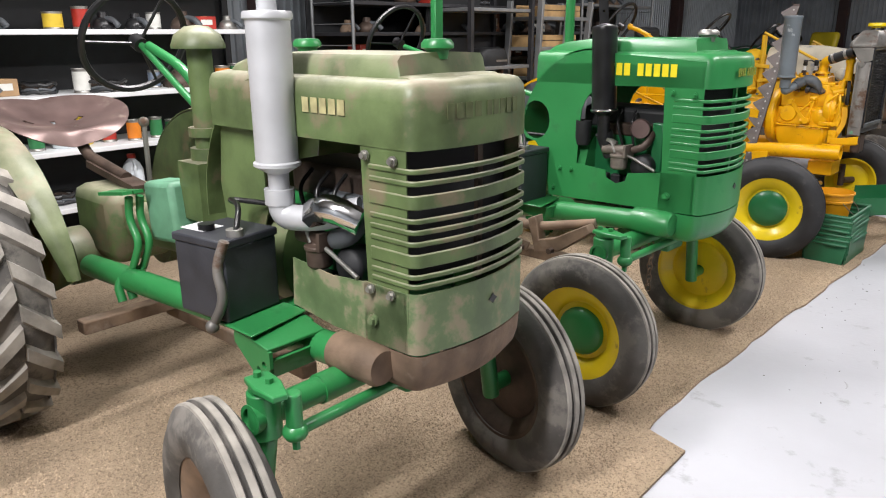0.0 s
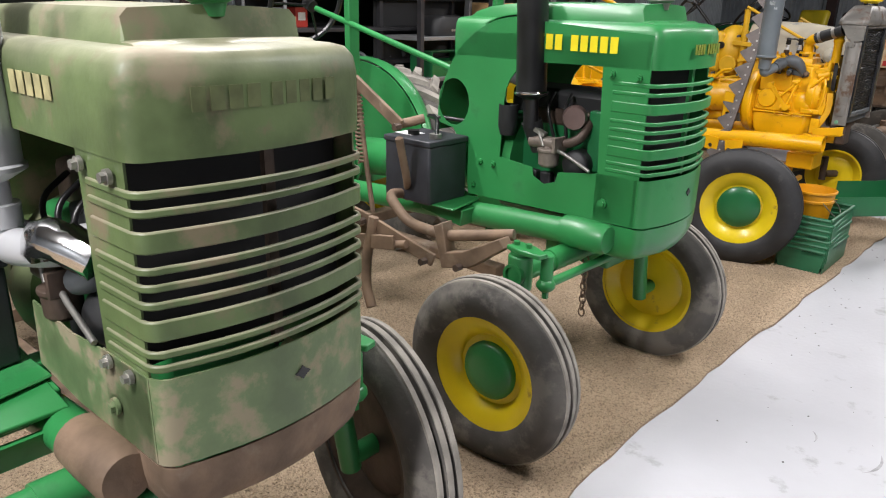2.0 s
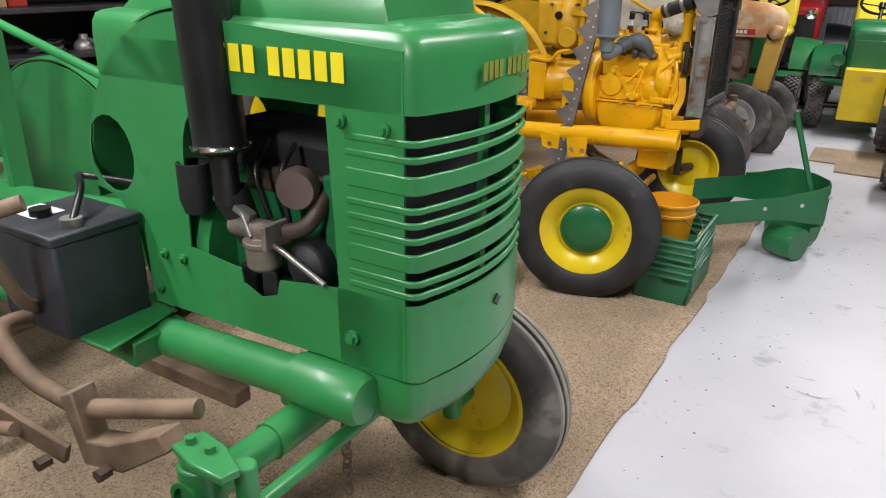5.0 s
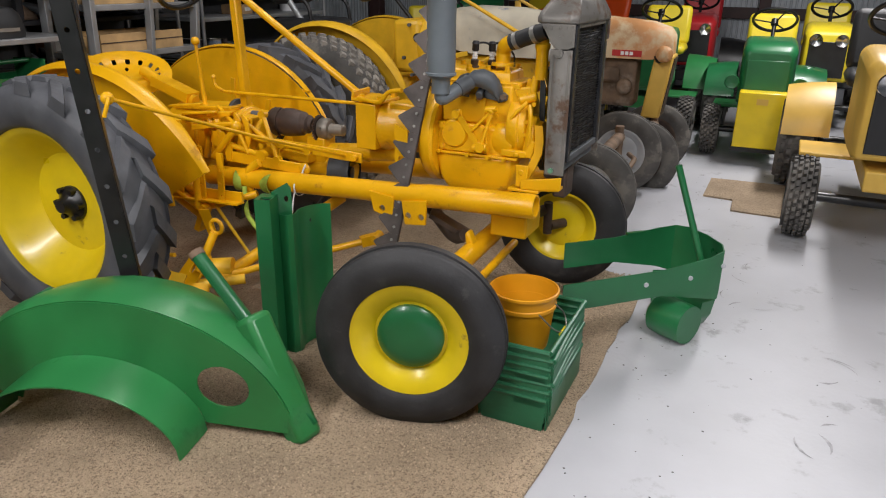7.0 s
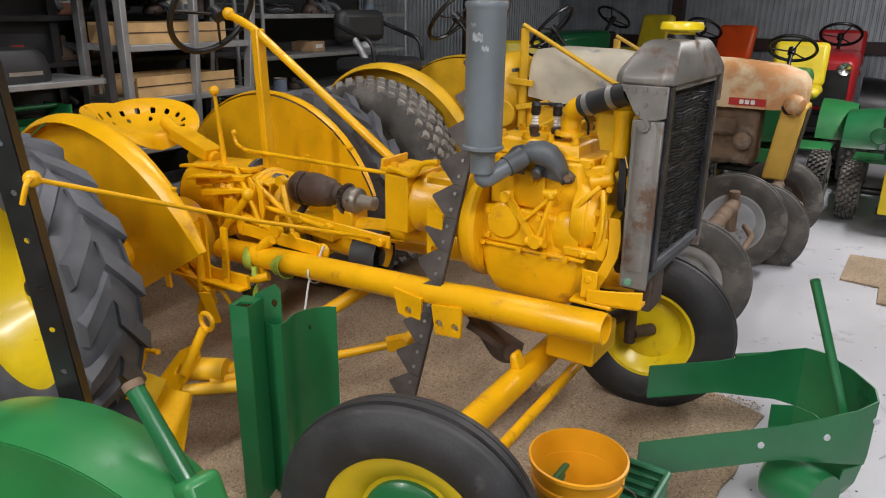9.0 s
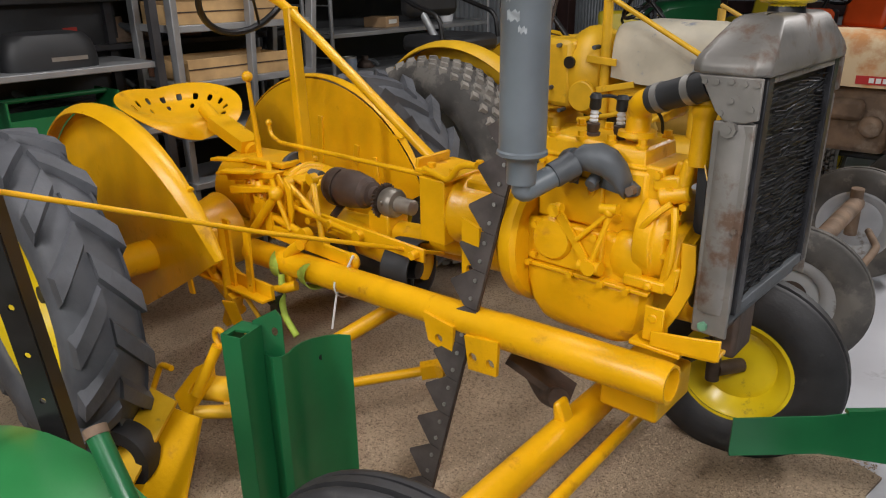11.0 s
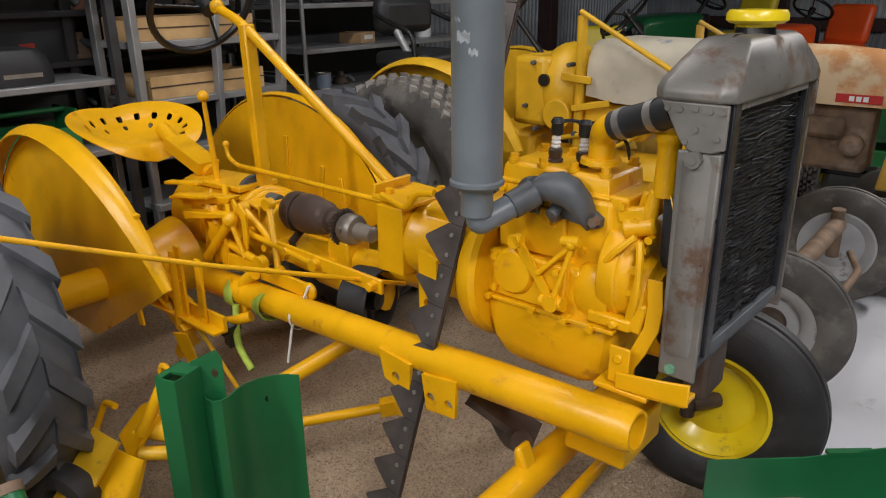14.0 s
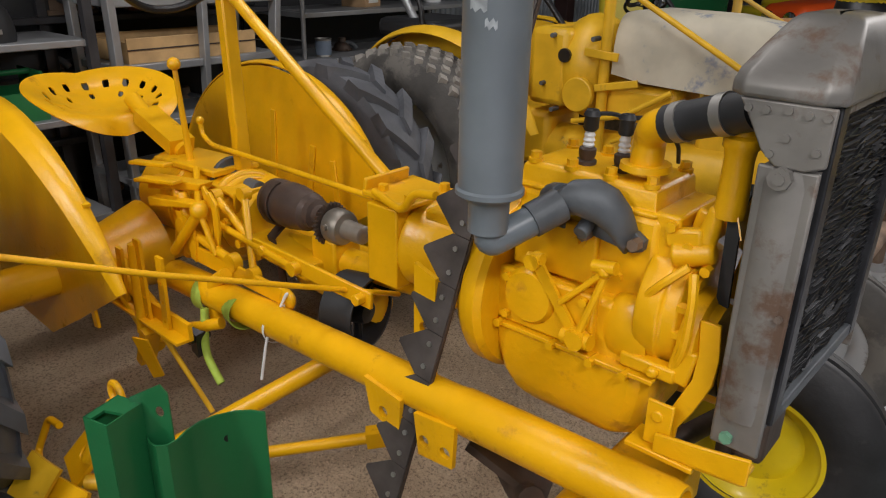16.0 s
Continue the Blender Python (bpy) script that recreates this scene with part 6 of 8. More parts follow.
    plate(bm, [(-0.14, -0.01), (0.10, 0.0), (0.10, 0.015), (-0.14, 0.02)], 0.04, pose(-1.60, -0.21, 0.785, 0, -8, 5))
    part("foot_rest", bm, YELLOW, t, bevel=0.004)
    # drag link and the frame's cross tube
    bm = NB()
    pipe(bm, [(-1.30, -0.62, 0.225), (-0.85, -0.17, 0.315)], 0.016)
    box(bm, (-0.83, -0.15, 0.320), (0.075, 0.04, 0.045), (0, -8, 45))
    rod(bm, (-0.80, -0.16, 0.325), (-0.80, -0.10, 0.335), 0.024, seg=14)
    pipe(bm, [(-1.28, -0.55, 0.24), (-0.98, -0.12, 0.50)], 0.026)
    part("drag_link", bm, YELLOW, t)
    # strap round the tube with its ratchet
    bm = NB()
    lathe(bm, [(0.050, -0.025), (0.053, -0.025), (0.053, 0.025), (0.050, 0.025)], pose(-1.30, -0.225, 0.5525, 0, 0, 78), seg=24, close=True)
    lathe(bm, [(0.050, -0.02), (0.053, -0.02), (0.053, 0.02), (0.050, 0.02)], pose(-1.47, -0.225, 0.5455, 0, 0, 100), seg=24, close=True)
    pipe(bm, [(-1.42, -0.275, 0.53), (-1.40, -0.30, 0.40), (-1.33, -0.30, 0.33)], 0.012, bend=0.04)
    part("tie_strap", bm, STRAP_LIME, t)
    bm = NB()
    box(bm, (-1.43, -0.30, 0.43), (0.035, 0.03, 0.10), (10, 20, 0))
    rod(bm, (-1.43, -0.33, 0.45), (-1.43, -0.27, 0.45), 0.02)
    part("strap_ratchet", bm, BLACK, t)
    bm = NB()
    lathe(bm, [(0.0475, -0.004), (0.049, -0.004), (0.049, 0.004), (0.0475, 0.004)], pose(-1.14, -0.225, 0.5595, 0, 0, 90), seg=24, close=True)
    pipe(bm, [(-1.14, -0.20, 0.60), (-1.12, -0.20, 0.66), (-1.16, -0.25, 0.52), (-1.17, -0.27, 0.40)], 0.004, bend=0.02)
    part("tie_wire", bm, WHITE, t)
    # front axle and wheels
    ax = new("front_axle")
    ax.parent = t
    bm = NB()
    rod(bm, (-0.250, -0.76, 0.410), (-0.285, 0.05, 0.390), 0.042, seg=22)
    part("axle_tube", bm, YELLOW, ax)
    bm = NB()
    rod(bm, (-0.285, 0.0, 0.390), (-0.17, 0.42, 0.40), 0.026, seg=18)
    part("axle_stub", bm, RUST_DARK, ax)
    bm = NB()
    rod(bm, (-0.24, -0.76, 0.47), (-0.24, -0.78, 0.29), 0.03, seg=16)
    rod(bm, (-0.24, -0.76, 0.48), (-0.24, -0.76, 0.44), 0.042, seg=16)
    rod(bm, (-0.24, -0.78, 0.326), (-0.23, -0.88, 0.326), 0.03, seg=16)
    part("spindle", bm, YELLOW, ax)
    bm = NB()
    rod(bm, (-0.165, -0.78, 0.350), (-0.195, 0.06, 0.345), 0.017, seg=14)
    part("tie_rod", bm, YELLOW, ax)
    bm = NB()
    plate(bm, [(-0.02, 0.0), (0.02, 0.0), (0.006, 0.065), (-0.012, 0.06)], 0.05, pose(-0.275, -0.26, 0.425, 0, -12, 0))
    part("stop_lug", bm, YELLOW, ax, bevel=0.01)
    bm = NB()
    box(bm, (-0.16, -0.05, 0.49), (0.16, 0.2, 0.10))
    part("axle_lug", bm, YELLOW, ax, bevel=0.01)
    bm = NB()
    rod(bm, (-0.15, 0.42, 0.44), (-0.15, 0.43, 0.28), 0.022, seg=16)
    rod(bm, (-0.14, 0.43, 0.32), (-0.09, 0.51, 0.318), 0.024, seg=16)
    part("spindle", bm, RUST_DARK, ax)
    bm = NB()
    box(bm, (-0.42, -0.15, 0.46), (0.20, 0.10, 0.02), (0, 30, 20))
    pipe(bm, [(-0.55, -0.10, 0.52), (-0.40, -0.15, 0.40), (-0.33, -0.20, 0.44)], 0.03, bend=0.04)
    part("steering_linkage", bm, RUST_DARK, t)
    wheel("front_wheel", t, pose(-0.225, -0.915, 0.326, 0, 0, 15), 0.326, 0.13, 0.203, RUBBER, RIM_YELLOW, GREEN_DARK, "rib", hub_r=0.115)
    wheel("front_wheel", t, pose(-0.10, 0.51, 0.315, 0, 0, 187), 0.315, 0.14, 0.168, RUBBER, RIM_YELLOW, GREEN_DARK, "rib", hub_r=0.11)
    # rear wheels, guards, seat
    for s in (-1, 1):
        wheel("rear_wheel", t, pose(-1.87 if s < 0 else -2.03, -0.90 if s < 0 else 0.76, 0.54, 0, 0, 0 if s < 0 else 180), 0.54, 0.22, 0.345, RUBBER_GREY, RIM_YELLOW, BLACK, "lug", dish=0.12, hub_r=0.075, lugs=17)
        fender("rear_guard", t, pose(-2.10, s * 0.48, 0.336), 0.728, 0.085, radians(25), radians(153), 0.34, YELLOW, s)
        for x, z0, z1, lean in ((-1.86, 0.45, 0.80, 10), (-1.70, 0.45, 0.76, -8), (-2.08, 0.55, 0.90, 4)):
            bm = NB()
            box(bm, (x, s * 0.474, (z0 + z1) / 2), (0.030, 0.010, z1 - z0), (0, lean, 0))
            part("guard_rib", bm, YELLOW, t, bevel=0.003)
        bm = NB()
        plate(bm, [(-0.05, -0.012), (0.06, -0.004), (0.06, 0.004), (-0.05, 0.012)], 0.02, pose(-1.62, s * 0.49, 0.86))
        part("guard_brace", bm, YELLOW, t)
    pan_seat(t, (-2.33, -0.06, 0.94), 0.53, 0.42, YELLOW, holes=True)
    bm = NB()
    pipe(bm, [(-2.25, 0, 0.98), (-2.16, 0, 0.93), (-1.92, 0, 0.845)], 0.03, bend=0.06)
    box(bm, (-2.05, 0, 0.90), (0.24, 0.09, 0.05), (0, 18, 0))
    part("seat_bracket", bm, YELLOW, t)
    # grader blade gear at the side
    gr = new("grader_blade")
    gr.parent, gr.matrix_basis = t, pose(-0.05, -0.03, 0.0)
    bm = NB()
    plate(bm, [(-0.05, 0.0), (0.07, 0.0), (0.13, -0.27), (-0.13, -0.27)], 0.012, pose(-1.30, -0.70, 0.23, -38, 0, 12))
    part("blade_wing", bm, YELLOW, gr)
    bm = NB()
    grid = [[(-0.15 + 0.04 * k, -0.02 - 0.012 * math.sin(k * 0.8), 0.02 - 0.32 * q) for q in (0, 0.25, 0.5, 0.75, 1.0)] for k in range(4)]
    shear_rows(bm, grid, 0.012)
    bmesh.ops.transform(bm, matrix=pose(-1.30, -0.70, 0.23, -42, 8, 12), verts=bm.verts[:])
    part("blade_edge", bm, YELLOW_OLD, gr, "worn blade with bare steel showing")
    bm = NB()
    plate(bm, [(-0.06, -0.02), (0.06, -0.03), (0.05, 0.13), (0.0, 0.16), (-0.05, 0.10)], 0.016, pose(-1.37, -0.66, 0.22, -38, 10, -10), holes=[circle2(0.0, 0.05, 0.010, 10, 0.022)])
    part("blade_bracket", bm, YELLOW, gr, bevel=0.003)
    bm = NB()
    pipe(bm, [(-1.43, -0.66, 0.32), (-1.50, -0.66, 0.31), (-1.51, -0.70, 0.22), (-1.45, -0.72, 0.22)], 0.010, bend=0.02)
    part("bracket_loop", bm, YELLOW, gr)
    bm = NB()
    rod(bm, (-1.32, -0.645, 0.26), (-1.275, -0.575, 0.42), 0.018)
    part("lift_arm", bm, YELLOW, gr)
    bm = NB()
    rod(bm, (-1.36, -0.60, 0.25), (-1.22, -0.54, 0.26), 0.042)
    rod(bm, (-1.31, -0.66, 0.205), (-1.16, -0.54, 0.215), 0.022)
    part("pivot_boss", bm, YELLOW_OLD, gr)
    bm = NB()
    loops = [[(0.03 * math.cos(a) + 0.009 * math.cos(a) * math.cos(b), 0.009 * math.sin(b), 0.03 * math.sin(a) + 0.009 * math.sin(a) * math.cos(b)) for b in (2 * math.pi * j / 8 for j in range(8))] for a in (2 * math.pi * i / 20 for i in range(21))]
    rings(bm, loops, cap=False)
    bmesh.ops.transform(bm, matrix=pose(-1.27, -0.565, 0.445), verts=bm.verts[:])
    part("lift_eye", bm, YELLOW, gr)
    bm = NB()
    lathe(bm, [(0.055, -0.03), (0.105, -0.035), (0.115, 0.0), (0.105, 0.035), (0.055, 0.03)], pose(-1.40, -0.86, 0.116, 0, 0, 25), seg=28, close=True)
    part("gauge_wheel", bm, RUBBER, gr)
    bm = NB()
    rod(bm, (-1.40, -0.86, 0.116), (-1.36, -0.72, 0.24), 0.016)
    part("gauge_arm", bm, YELLOW, gr)
    return t


yellow = yellow_tractor()


# loose parts that stand between the tractors
def tall_post():
    t = thing("perforated_post", ROW @ pose(-1.30, 3.19, 0, 3, -4, 0), "black perforated steel post standing on the carpet", "post")
    bm = NB()
    plate(bm, [(-0.03, 0.0), (0.03, 0.0), (0.03, 1.9), (-0.03, 1.9)], 0.006, pose(0, 0, 0, 0, 0, 40), holes=[circle2(0.0, 0.12 + 0.13 * i, 0.009, 8) for i in range(14)])
    part("post_face", bm, BLACK, t)
    bm = NB()
    plate(bm, [(0.0, 0.0), (0.05, 0.0), (0.05, 1.9), (0.0, 1.9)], 0.006, pose(0.021, 0.021, 0, 0, 0, 130))
    part("post_flange", bm, BLACK, t)
    bm = NB()
    box(bm, (0, 0, 0.006), (0.2, 0.2, 0.012))
    part("foot_plate", bm, BLACK, t)
    return t


tall_post()
eye_a, eye_b = Vector((-1.28, 3.14, 1.075)), Vector((-0.95, 4.28, 0.655))
bm = NB()
pipe(bm, [eye_a + Vector((0.03, -0.05, -0.05)), eye_a + Vector((0.05, -0.04, 0.01)), eye_a, eye_a.lerp(eye_b, 0.5) - Vector((0, 0, 0.012)), eye_b], 0.007, bend=0.03)
ball(bm, eye_a, 0.022)
solo("rope", bm, YELLOW, ROW, "thin yellow rope tied from the black post to the tractor", "rope")


def sickle_bar():
    """A mower knife that stands on end, teeth to one side."""
    t = thing("sickle_bar", YT @ pose(-0.675, -0.40, 0.0, -14, 6, 0), "dark steel mower sickle bar standing upright on its end", "sickle bar")
    bm = NB()
    box(bm, (0.012, 0, 0.83), (0.045, 0.008, 1.64))
    part("knife_back", bm, RUST_DARK, t)
    for i in range(15):
        bm = NB()
        z = 0.07 + i * 0.108
        plate(bm, [(0.032, z - 0.053), (0.032, z + 0.053), (-0.012, z + 0.053), (-0.075, z + 0.004), (-0.075, z - 0.004), (-0.012, z - 0.053)], 0.004, pose(0, -0.006, 0))
        part("knife_section", bm, SICKLE, t, flat=True)
        for d in (-0.026, 0.026):
            bm = NB()
            rod(bm, (0.006, -0.007, z + d), (0.006, -0.012, z + d), 0.006, seg=8)
            part("rivet", bm, STEEL, t)
    return t


SICKLE = mat("oiled_dark_steel", (0.10, 0.085, 0.08), 0.45, metal=0.5, var=0.3, scale=12, bump=0.08)
sickle_bar()

# two green sheet-metal legs
t = thing("sheet_metal_leg", YT @ pose(-0.910, -0.765, 0, 0, 0, 16) @ Matrix.Diagonal((0.66, 0.8, 1.03, 1)), "dark green folded steel leg standing on end on the carpet", "panel", "green legs")
bm = NB()
plate(bm, [(-0.045, 0), (0.045, 0), (0.045, 0.66), (-0.045, 0.66)], 0.004, pose(0, -0.05, 0))
part("face", bm, GREEN_DARK, t)
bm = NB()
plate(bm, [(-0.05, 0), (0.05, 0), (0.05, 0.66), (-0.05, 0.66)], 0.004, pose(-0.045, 0, 0, 0, 0, 90))
part("return_flange", bm, GREEN_DARK, t)
bm = NB()
plate(bm, [(-0.05, 0), (0.05, 0), (0.05, 0.66), (-0.05, 0.66)], 0.004, pose(0.045, 0, 0, 0, 0, 90))
part("return_flange", bm, GREEN_DARK, t)
bm = NB()
plate(bm, [(-0.045, -0.05), (0.045, -0.05), (0.045, 0.0), (-0.02, 0.01), (-0.02, 0.05), (-0.045, 0.05)], 0.006, pose(0, 0, 0.657, 90, 0, 0))
part("top_plate", bm, GREEN_DARK, t)
bm = NB()
plate(bm, [(-0.05, 0), (0.06, 0), (0.06, 0.68), (0.04, 0.70), (-0.05, 0.67)], 0.004, pose(0.06, 0.06, 0, 0, 0, 20), holes=[circle2(0.03, 0.64, 0.012)])
part("back_plate", bm, GREEN_DARK, t)
t = thing("curved_panel", YT @ pose(-0.862, -0.608, 0, 0, 0, 72) @ Matrix.Diagonal((0.95, 0.95, 0.985, 1)), "dark green curved steel panel standing on end on the carpet", "panel", "green legs")
bm = NB()
prof = [(-0.118, -0.005), (-0.117, -0.03), (-0.108, -0.047), (-0.09, -0.053), (-0.068, -0.044), (-0.045, -0.022), (-0.015, -0.006), (0.02, 0.0), (0.06, -0.004), (0.092, -0.018), (0.112, -0.036), (0.118, -0.04)]
shear_rows(bm, [[(x, y, z) for x, y in prof] for z in (0, 0.2, 0.4, 0.612)], 0.004)
part("panel", bm, GREEN_DARK, t)
bm = NB()
rod(bm, (0.04, -0.006, 0.55), (0.04, 0.004, 0.55), 0.009, seg=12)
part("bolt_hole", bm, BLACK, t)

# green wheel guard lying on its edge
t = thing("loose_wheel_guard", ROW @ pose(-1.19, 2.96, -0.01, 0, 0, 12) @ Matrix.Diagonal((1.19, 1, 0.97, 1)), "bright green removed tractor wheel guard lying on carpet", "wheel guard")
bm = NB()
n = 24
a0, a1 = radians(4), radians(170)
grid = []
for k in range(7):
    q = k / 6
    row = []
    for i in range(n + 1):
        a = a0 + (a1 - a0) * i / n
        r = 0.50 + 0.02 * math.sin(math.pi * q)
        row.append((r * 1.06 * math.cos(a), -0.03 + 0.22 * q * (0.55 + 0.45 * math.sin(math.pi * i / n)), 0.02 + r * 0.92 * math.sin(a)))
    grid.append(row)
shear_rows(bm, grid, 0.005)
part("guard_cover", bm, GREEN, t)
bm = NB()
arc = [(0.525 * math.cos(a0 + (a1 - a0) * i / n), 0.02 + 0.455 * math.sin(a0 + (a1 - a0) * i / n)) for i in range(n + 1)]
inner = [(0.30 * math.cos(radians(172) - radians(164) * i / 12) - 0.04, 0.02 + 0.24 * math.sin(radians(172) - radians(164) * i / 12)) for i in range(13)]
plate(bm, arc + inner, 0.005, pose(0, -0.03, 0), holes=[circle2(0.32, 0.205, 0.078, 20)])
part("guard_side", bm, GREEN, t)
bm = NB()
grid = []
for k in range(4):
    q = k / 3
    grid.append([(0.31 * math.cos(radians(175) * i / 16) - 0.05, -0.035 - 0.17 * q, 0.02 + 0.25 * math.sin(radians(175) * i / 16) * (1 - 0.1 * q)) for i in range(17)])
shear_rows(bm, grid, 0.005)
part("guard_lip", bm, GREEN, t)
bm = NB()
box(bm, (0.47, 0.06, 0.10), (0.06, 0.18, 0.012), (0, 60, 0))
part("mount_tab", bm, GREEN_DARK, t)
bm = NB()
box(bm, (-0.33, 0.10, 0.395), (0.12, 0.05, 0.012), (0, -35, 0))
part("mount_tab", bm, GREEN_DARK, t)
bm = NB()
plate(bm, [(0.0, 0.0), (0.05, -0.10), (0.02, -0.12), (0.03, -0.16), (-0.03, -0.13), (-0.05, 0.02)], 0.012, pose(0.50, 0.02, 0.16, 0, -14, 0), holes=[circle2(0.0, -0.05, 0.010, 10)])
part("forked_end", bm, GREEN_DARK, t)
t = thing("hydraulic_handle", ROW @ pose(-0.86, 3.12, 0, 0, 0, -10), "dark green steel tube handle leaning over the wheel guard", "handle")
bm = NB()
pipe(bm, [(-0.12, 0, 0.58), (0.10, 0.02, 0.36)], 0.024, seg=16)
part("tube", bm, GREEN_DARK, t)
bm = NB()
pipe(bm, [(-0.13, 0, 0.59), (-0.115, 0, 0.575)], 0.027, seg=12)
part("tube_rim", bm, RUST, t)
bm = NB()
box(bm, (0.19, 0.03, 0.20), (0.09, 0.10, 0.46), (0, -28, 0))
part("socket", bm, GREEN, t, bevel=0.02)


# stack of green crates with a bucket
def crate(z, k):
    t = thing("crate", ROW @ pose(0.050, 3.68, z, 0, 0, 1.5 * k), "dark green plastic crate nested in a stack on carpet", "crate", "stacked crates")
    hx, hy, h = 0.122, 0.225, 0.12
    for s in (-1, 1):
        bm = NB()
        plate(bm, [(-hx + 0.012, 0), (hx - 0.012, 0), (hx, h), (-hx, h)], 0.004, pose(0, s * hy, 0))
        part("end_panel", bm, CRATE_GREEN, t)
        bm = NB()
        plate(bm, [(-hy + 0.004, 0), (hy - 0.004, 0), (hy, h), (-hy, h)], 0.004, pose(s * hx, 0, 0, 0, 0, 90))
        part("side_panel", bm, CRATE_GREEN, t)
        for a, b in (((-hx, s * hy, h), (hx, s * hy, h)), ((s * hx, -hy, h), (s * hx, hy, h))):
            bm = NB()
            rod(bm, a, b, 0.0095, seg=8)
            part("rim_rail", bm, CRATE_GREEN, t)
    bm = NB()
    box(bm, (0, 0, 0.004), (2 * hx - 0.02, 2 * hy - 0.01, 0.006))
    part("base", bm, CRATE_GREEN, t)
    return t


CRATE_GREEN = mat("dark_green_plastic", (0.018, 0.12, 0.055), 0.4, var=0.12, scale=8)
for k in range(7):
    crate(0.014 + 0.030 * k, (k * 7 % 3) - 1)
t = thing("bucket", ROW @ pose(-0.005, 3.70, 0.200, 0, 0, 0) @ Matrix.Scale(0.95, 4), "yellow plastic bucket standing in the top crate", "bucket")
bm = NB()
lathe(bm, [(0.001, 0.0), (0.098, 0.0), (0.102, 0.01), (0.118, 0.165), (0.125, 0.167), (0.125, 0.180), (0.121, 0.183), (0.125, 0.222), (0.133, 0.223), (0.133, 0.233), (0.127, 0.235), (0.118, 0.16), (0.10, 0.012), (0.001, 0.012)], pose(0, 0, 0, 90, 0, 0), seg=36)
BUCKET = mat("amber_plastic", (0.68, 0.30, 0.008), 0.42, var=0.06, scale=6)
part("pail", bm, BUCKET, t)
bm = NB()
pipe(bm, [(0.118, 0.0, 0.19), (0.15, 0.06, 0.13), (0.17, 0.02, 0.08), (0.15, -0.06, 0.10), (0.08, -0.09, 0.18)], 0.003, bend=0.04)
part("bail", bm, STEEL, t)
bm = NB()
rod(bm, (0.165, 0.03, 0.085), (0.160, -0.035, 0.085), 0.009)
part("grip", bm, LEMON, t)

# green nose band of a tractor lying on the floor, with a lever in it
t = thing("nose_band", ROW @ pose(0.06, 4.24, -0.003, 0, 0, 40), "green U-shaped tractor nose band lying on the concrete", "tractor part")
uo = [(-0.16, -0.215), (0.30, -0.205), (0.52, -0.20), (0.60, -0.18), (0.635, -0.12), (0.645, 0), (0.635, 0.12), (0.60, 0.18), (0.52, 0.20), (0.30, 0.205), (0.05, 0.21)]
bm = NB()
rows = []
for z, g in ((0.17, 0.97), (0.20, 1.0), (0.29, 1.0), (0.355, 1.0)):
    rows.append([(x, y * g, z + 0.065 * (0.355 - z) / 0.185 * min(1, max(0, (0.56 - x) / 0.12)) - 0.03 * max(0, 0.45 - x) + 0.18 * max(0, x - 0.38) * (z - 0.17) / 0.185) for x, y in uo])
shear_rows(bm, rows, 0.005)
part("band", bm, GREEN_DARK, t)
bm = NB()
ends = []
for z, k in ((0.17, 0.97), (0.10, 0.93), (0.05, 0.84), (0.015, 0.66), (0.004, 0.4)):
    ends.append([(0.42 + (x - 0.42) * k, y * k, z) for x, y in uo[2:-2]])
shear_rows(bm, ends, 0.005)
part("chin", bm, GREEN_DARK, t)
for x, y, z in ((0.217, -0.208, 0.295), (0.43, -0.203, 0.30), (0.436, 0.205, 0.29), (0.60, -0.185, 0.33), (0.22, 0.208, 0.295)):
    bm = NB()
    rod(bm, (x, y - 0.004, z), (x, y + 0.004, z), 0.010, seg=12)
    part("bolt_hole", bm, CONCRETE, t)
bm = NB()
pipe(bm, [(0.51, -0.165, 0.33), (0.385, -0.083, 0.756)], 0.014, seg=10)
part("lever", bm, GREEN_DARK, t)
bm = NB()
box(bm, (0.42, 0.205, 0.362), (0.12, 0.02, 0.012))
part("bracket", bm, GREEN_DARK, t)
bm = NB()
lathe(bm, [(0.085, -0.10), (0.09, 0.0), (0.085, 0.06), (0.06, 0.08), (0.001, 0.085)], pose(0.40, -0.14, 0.095, 0, 0, 20), seg=26)
part("round_housing", bm, GREEN_DARK, t)

# rusty cultivator gear hung on the second tractor
t = new("cultivator")
t.parent = tractor_b
tagged(t, "rusty brown cultivator gear with a coil spring")
for pts, r in (([(-0.87, -0.36, 0.70), (-0.84, -0.50, 0.728), (-0.735, -0.5, 0.644), (-0.561, -0.5, 0.637), (-0.33, -0.42, 0.675)], 0.019), ([(-0.77, -0.53, 0.985), (-0.73, -0.50, 0.995), (-0.70, -0.46, 1.008)], 0.016),
               ([(-0.94, -0.3, 0.66), (-0.78, -0.46, 0.78), (-0.76, -0.52, 0.94)], 0.014), ([(-1.05, -0.62, 0.50), (-0.86, -0.60, 0.555), (-0.66, -0.58, 0.60)], 0.014)):
    bm = NB()
    pipe(bm, pts, r, bend=0.05)
    part("beam", bm, RUST, t)
for a, b, w in (((-1.075, -0.60, 0.691), (-0.825, -0.60, 0.653), 0.045), ((-0.825, -0.60, 0.653), (-0.57, -0.54, 0.555), 0.045), ((-0.95, -0.55, 1.12), (-0.72, -0.55, 0.99), 0.04), ((-1.02, -0.64, 0.555), (-0.70, -0.60, 0.60), 0.05)):
    va, vb = Vector(a), Vector(b)
    d = vb - va
    bm = NB()
    box(bm, (0, 0, 0), (d.length, 0.014, w))
    bmesh.ops.transform(bm, matrix=Matrix.Translation((va + vb) / 2) @ d.to_track_quat("X", "Z").to_matrix().to_4x4(), verts=bm.verts[:])
    part("flat_bar", bm, RUST, t, bevel=0.003)
bm = NB()
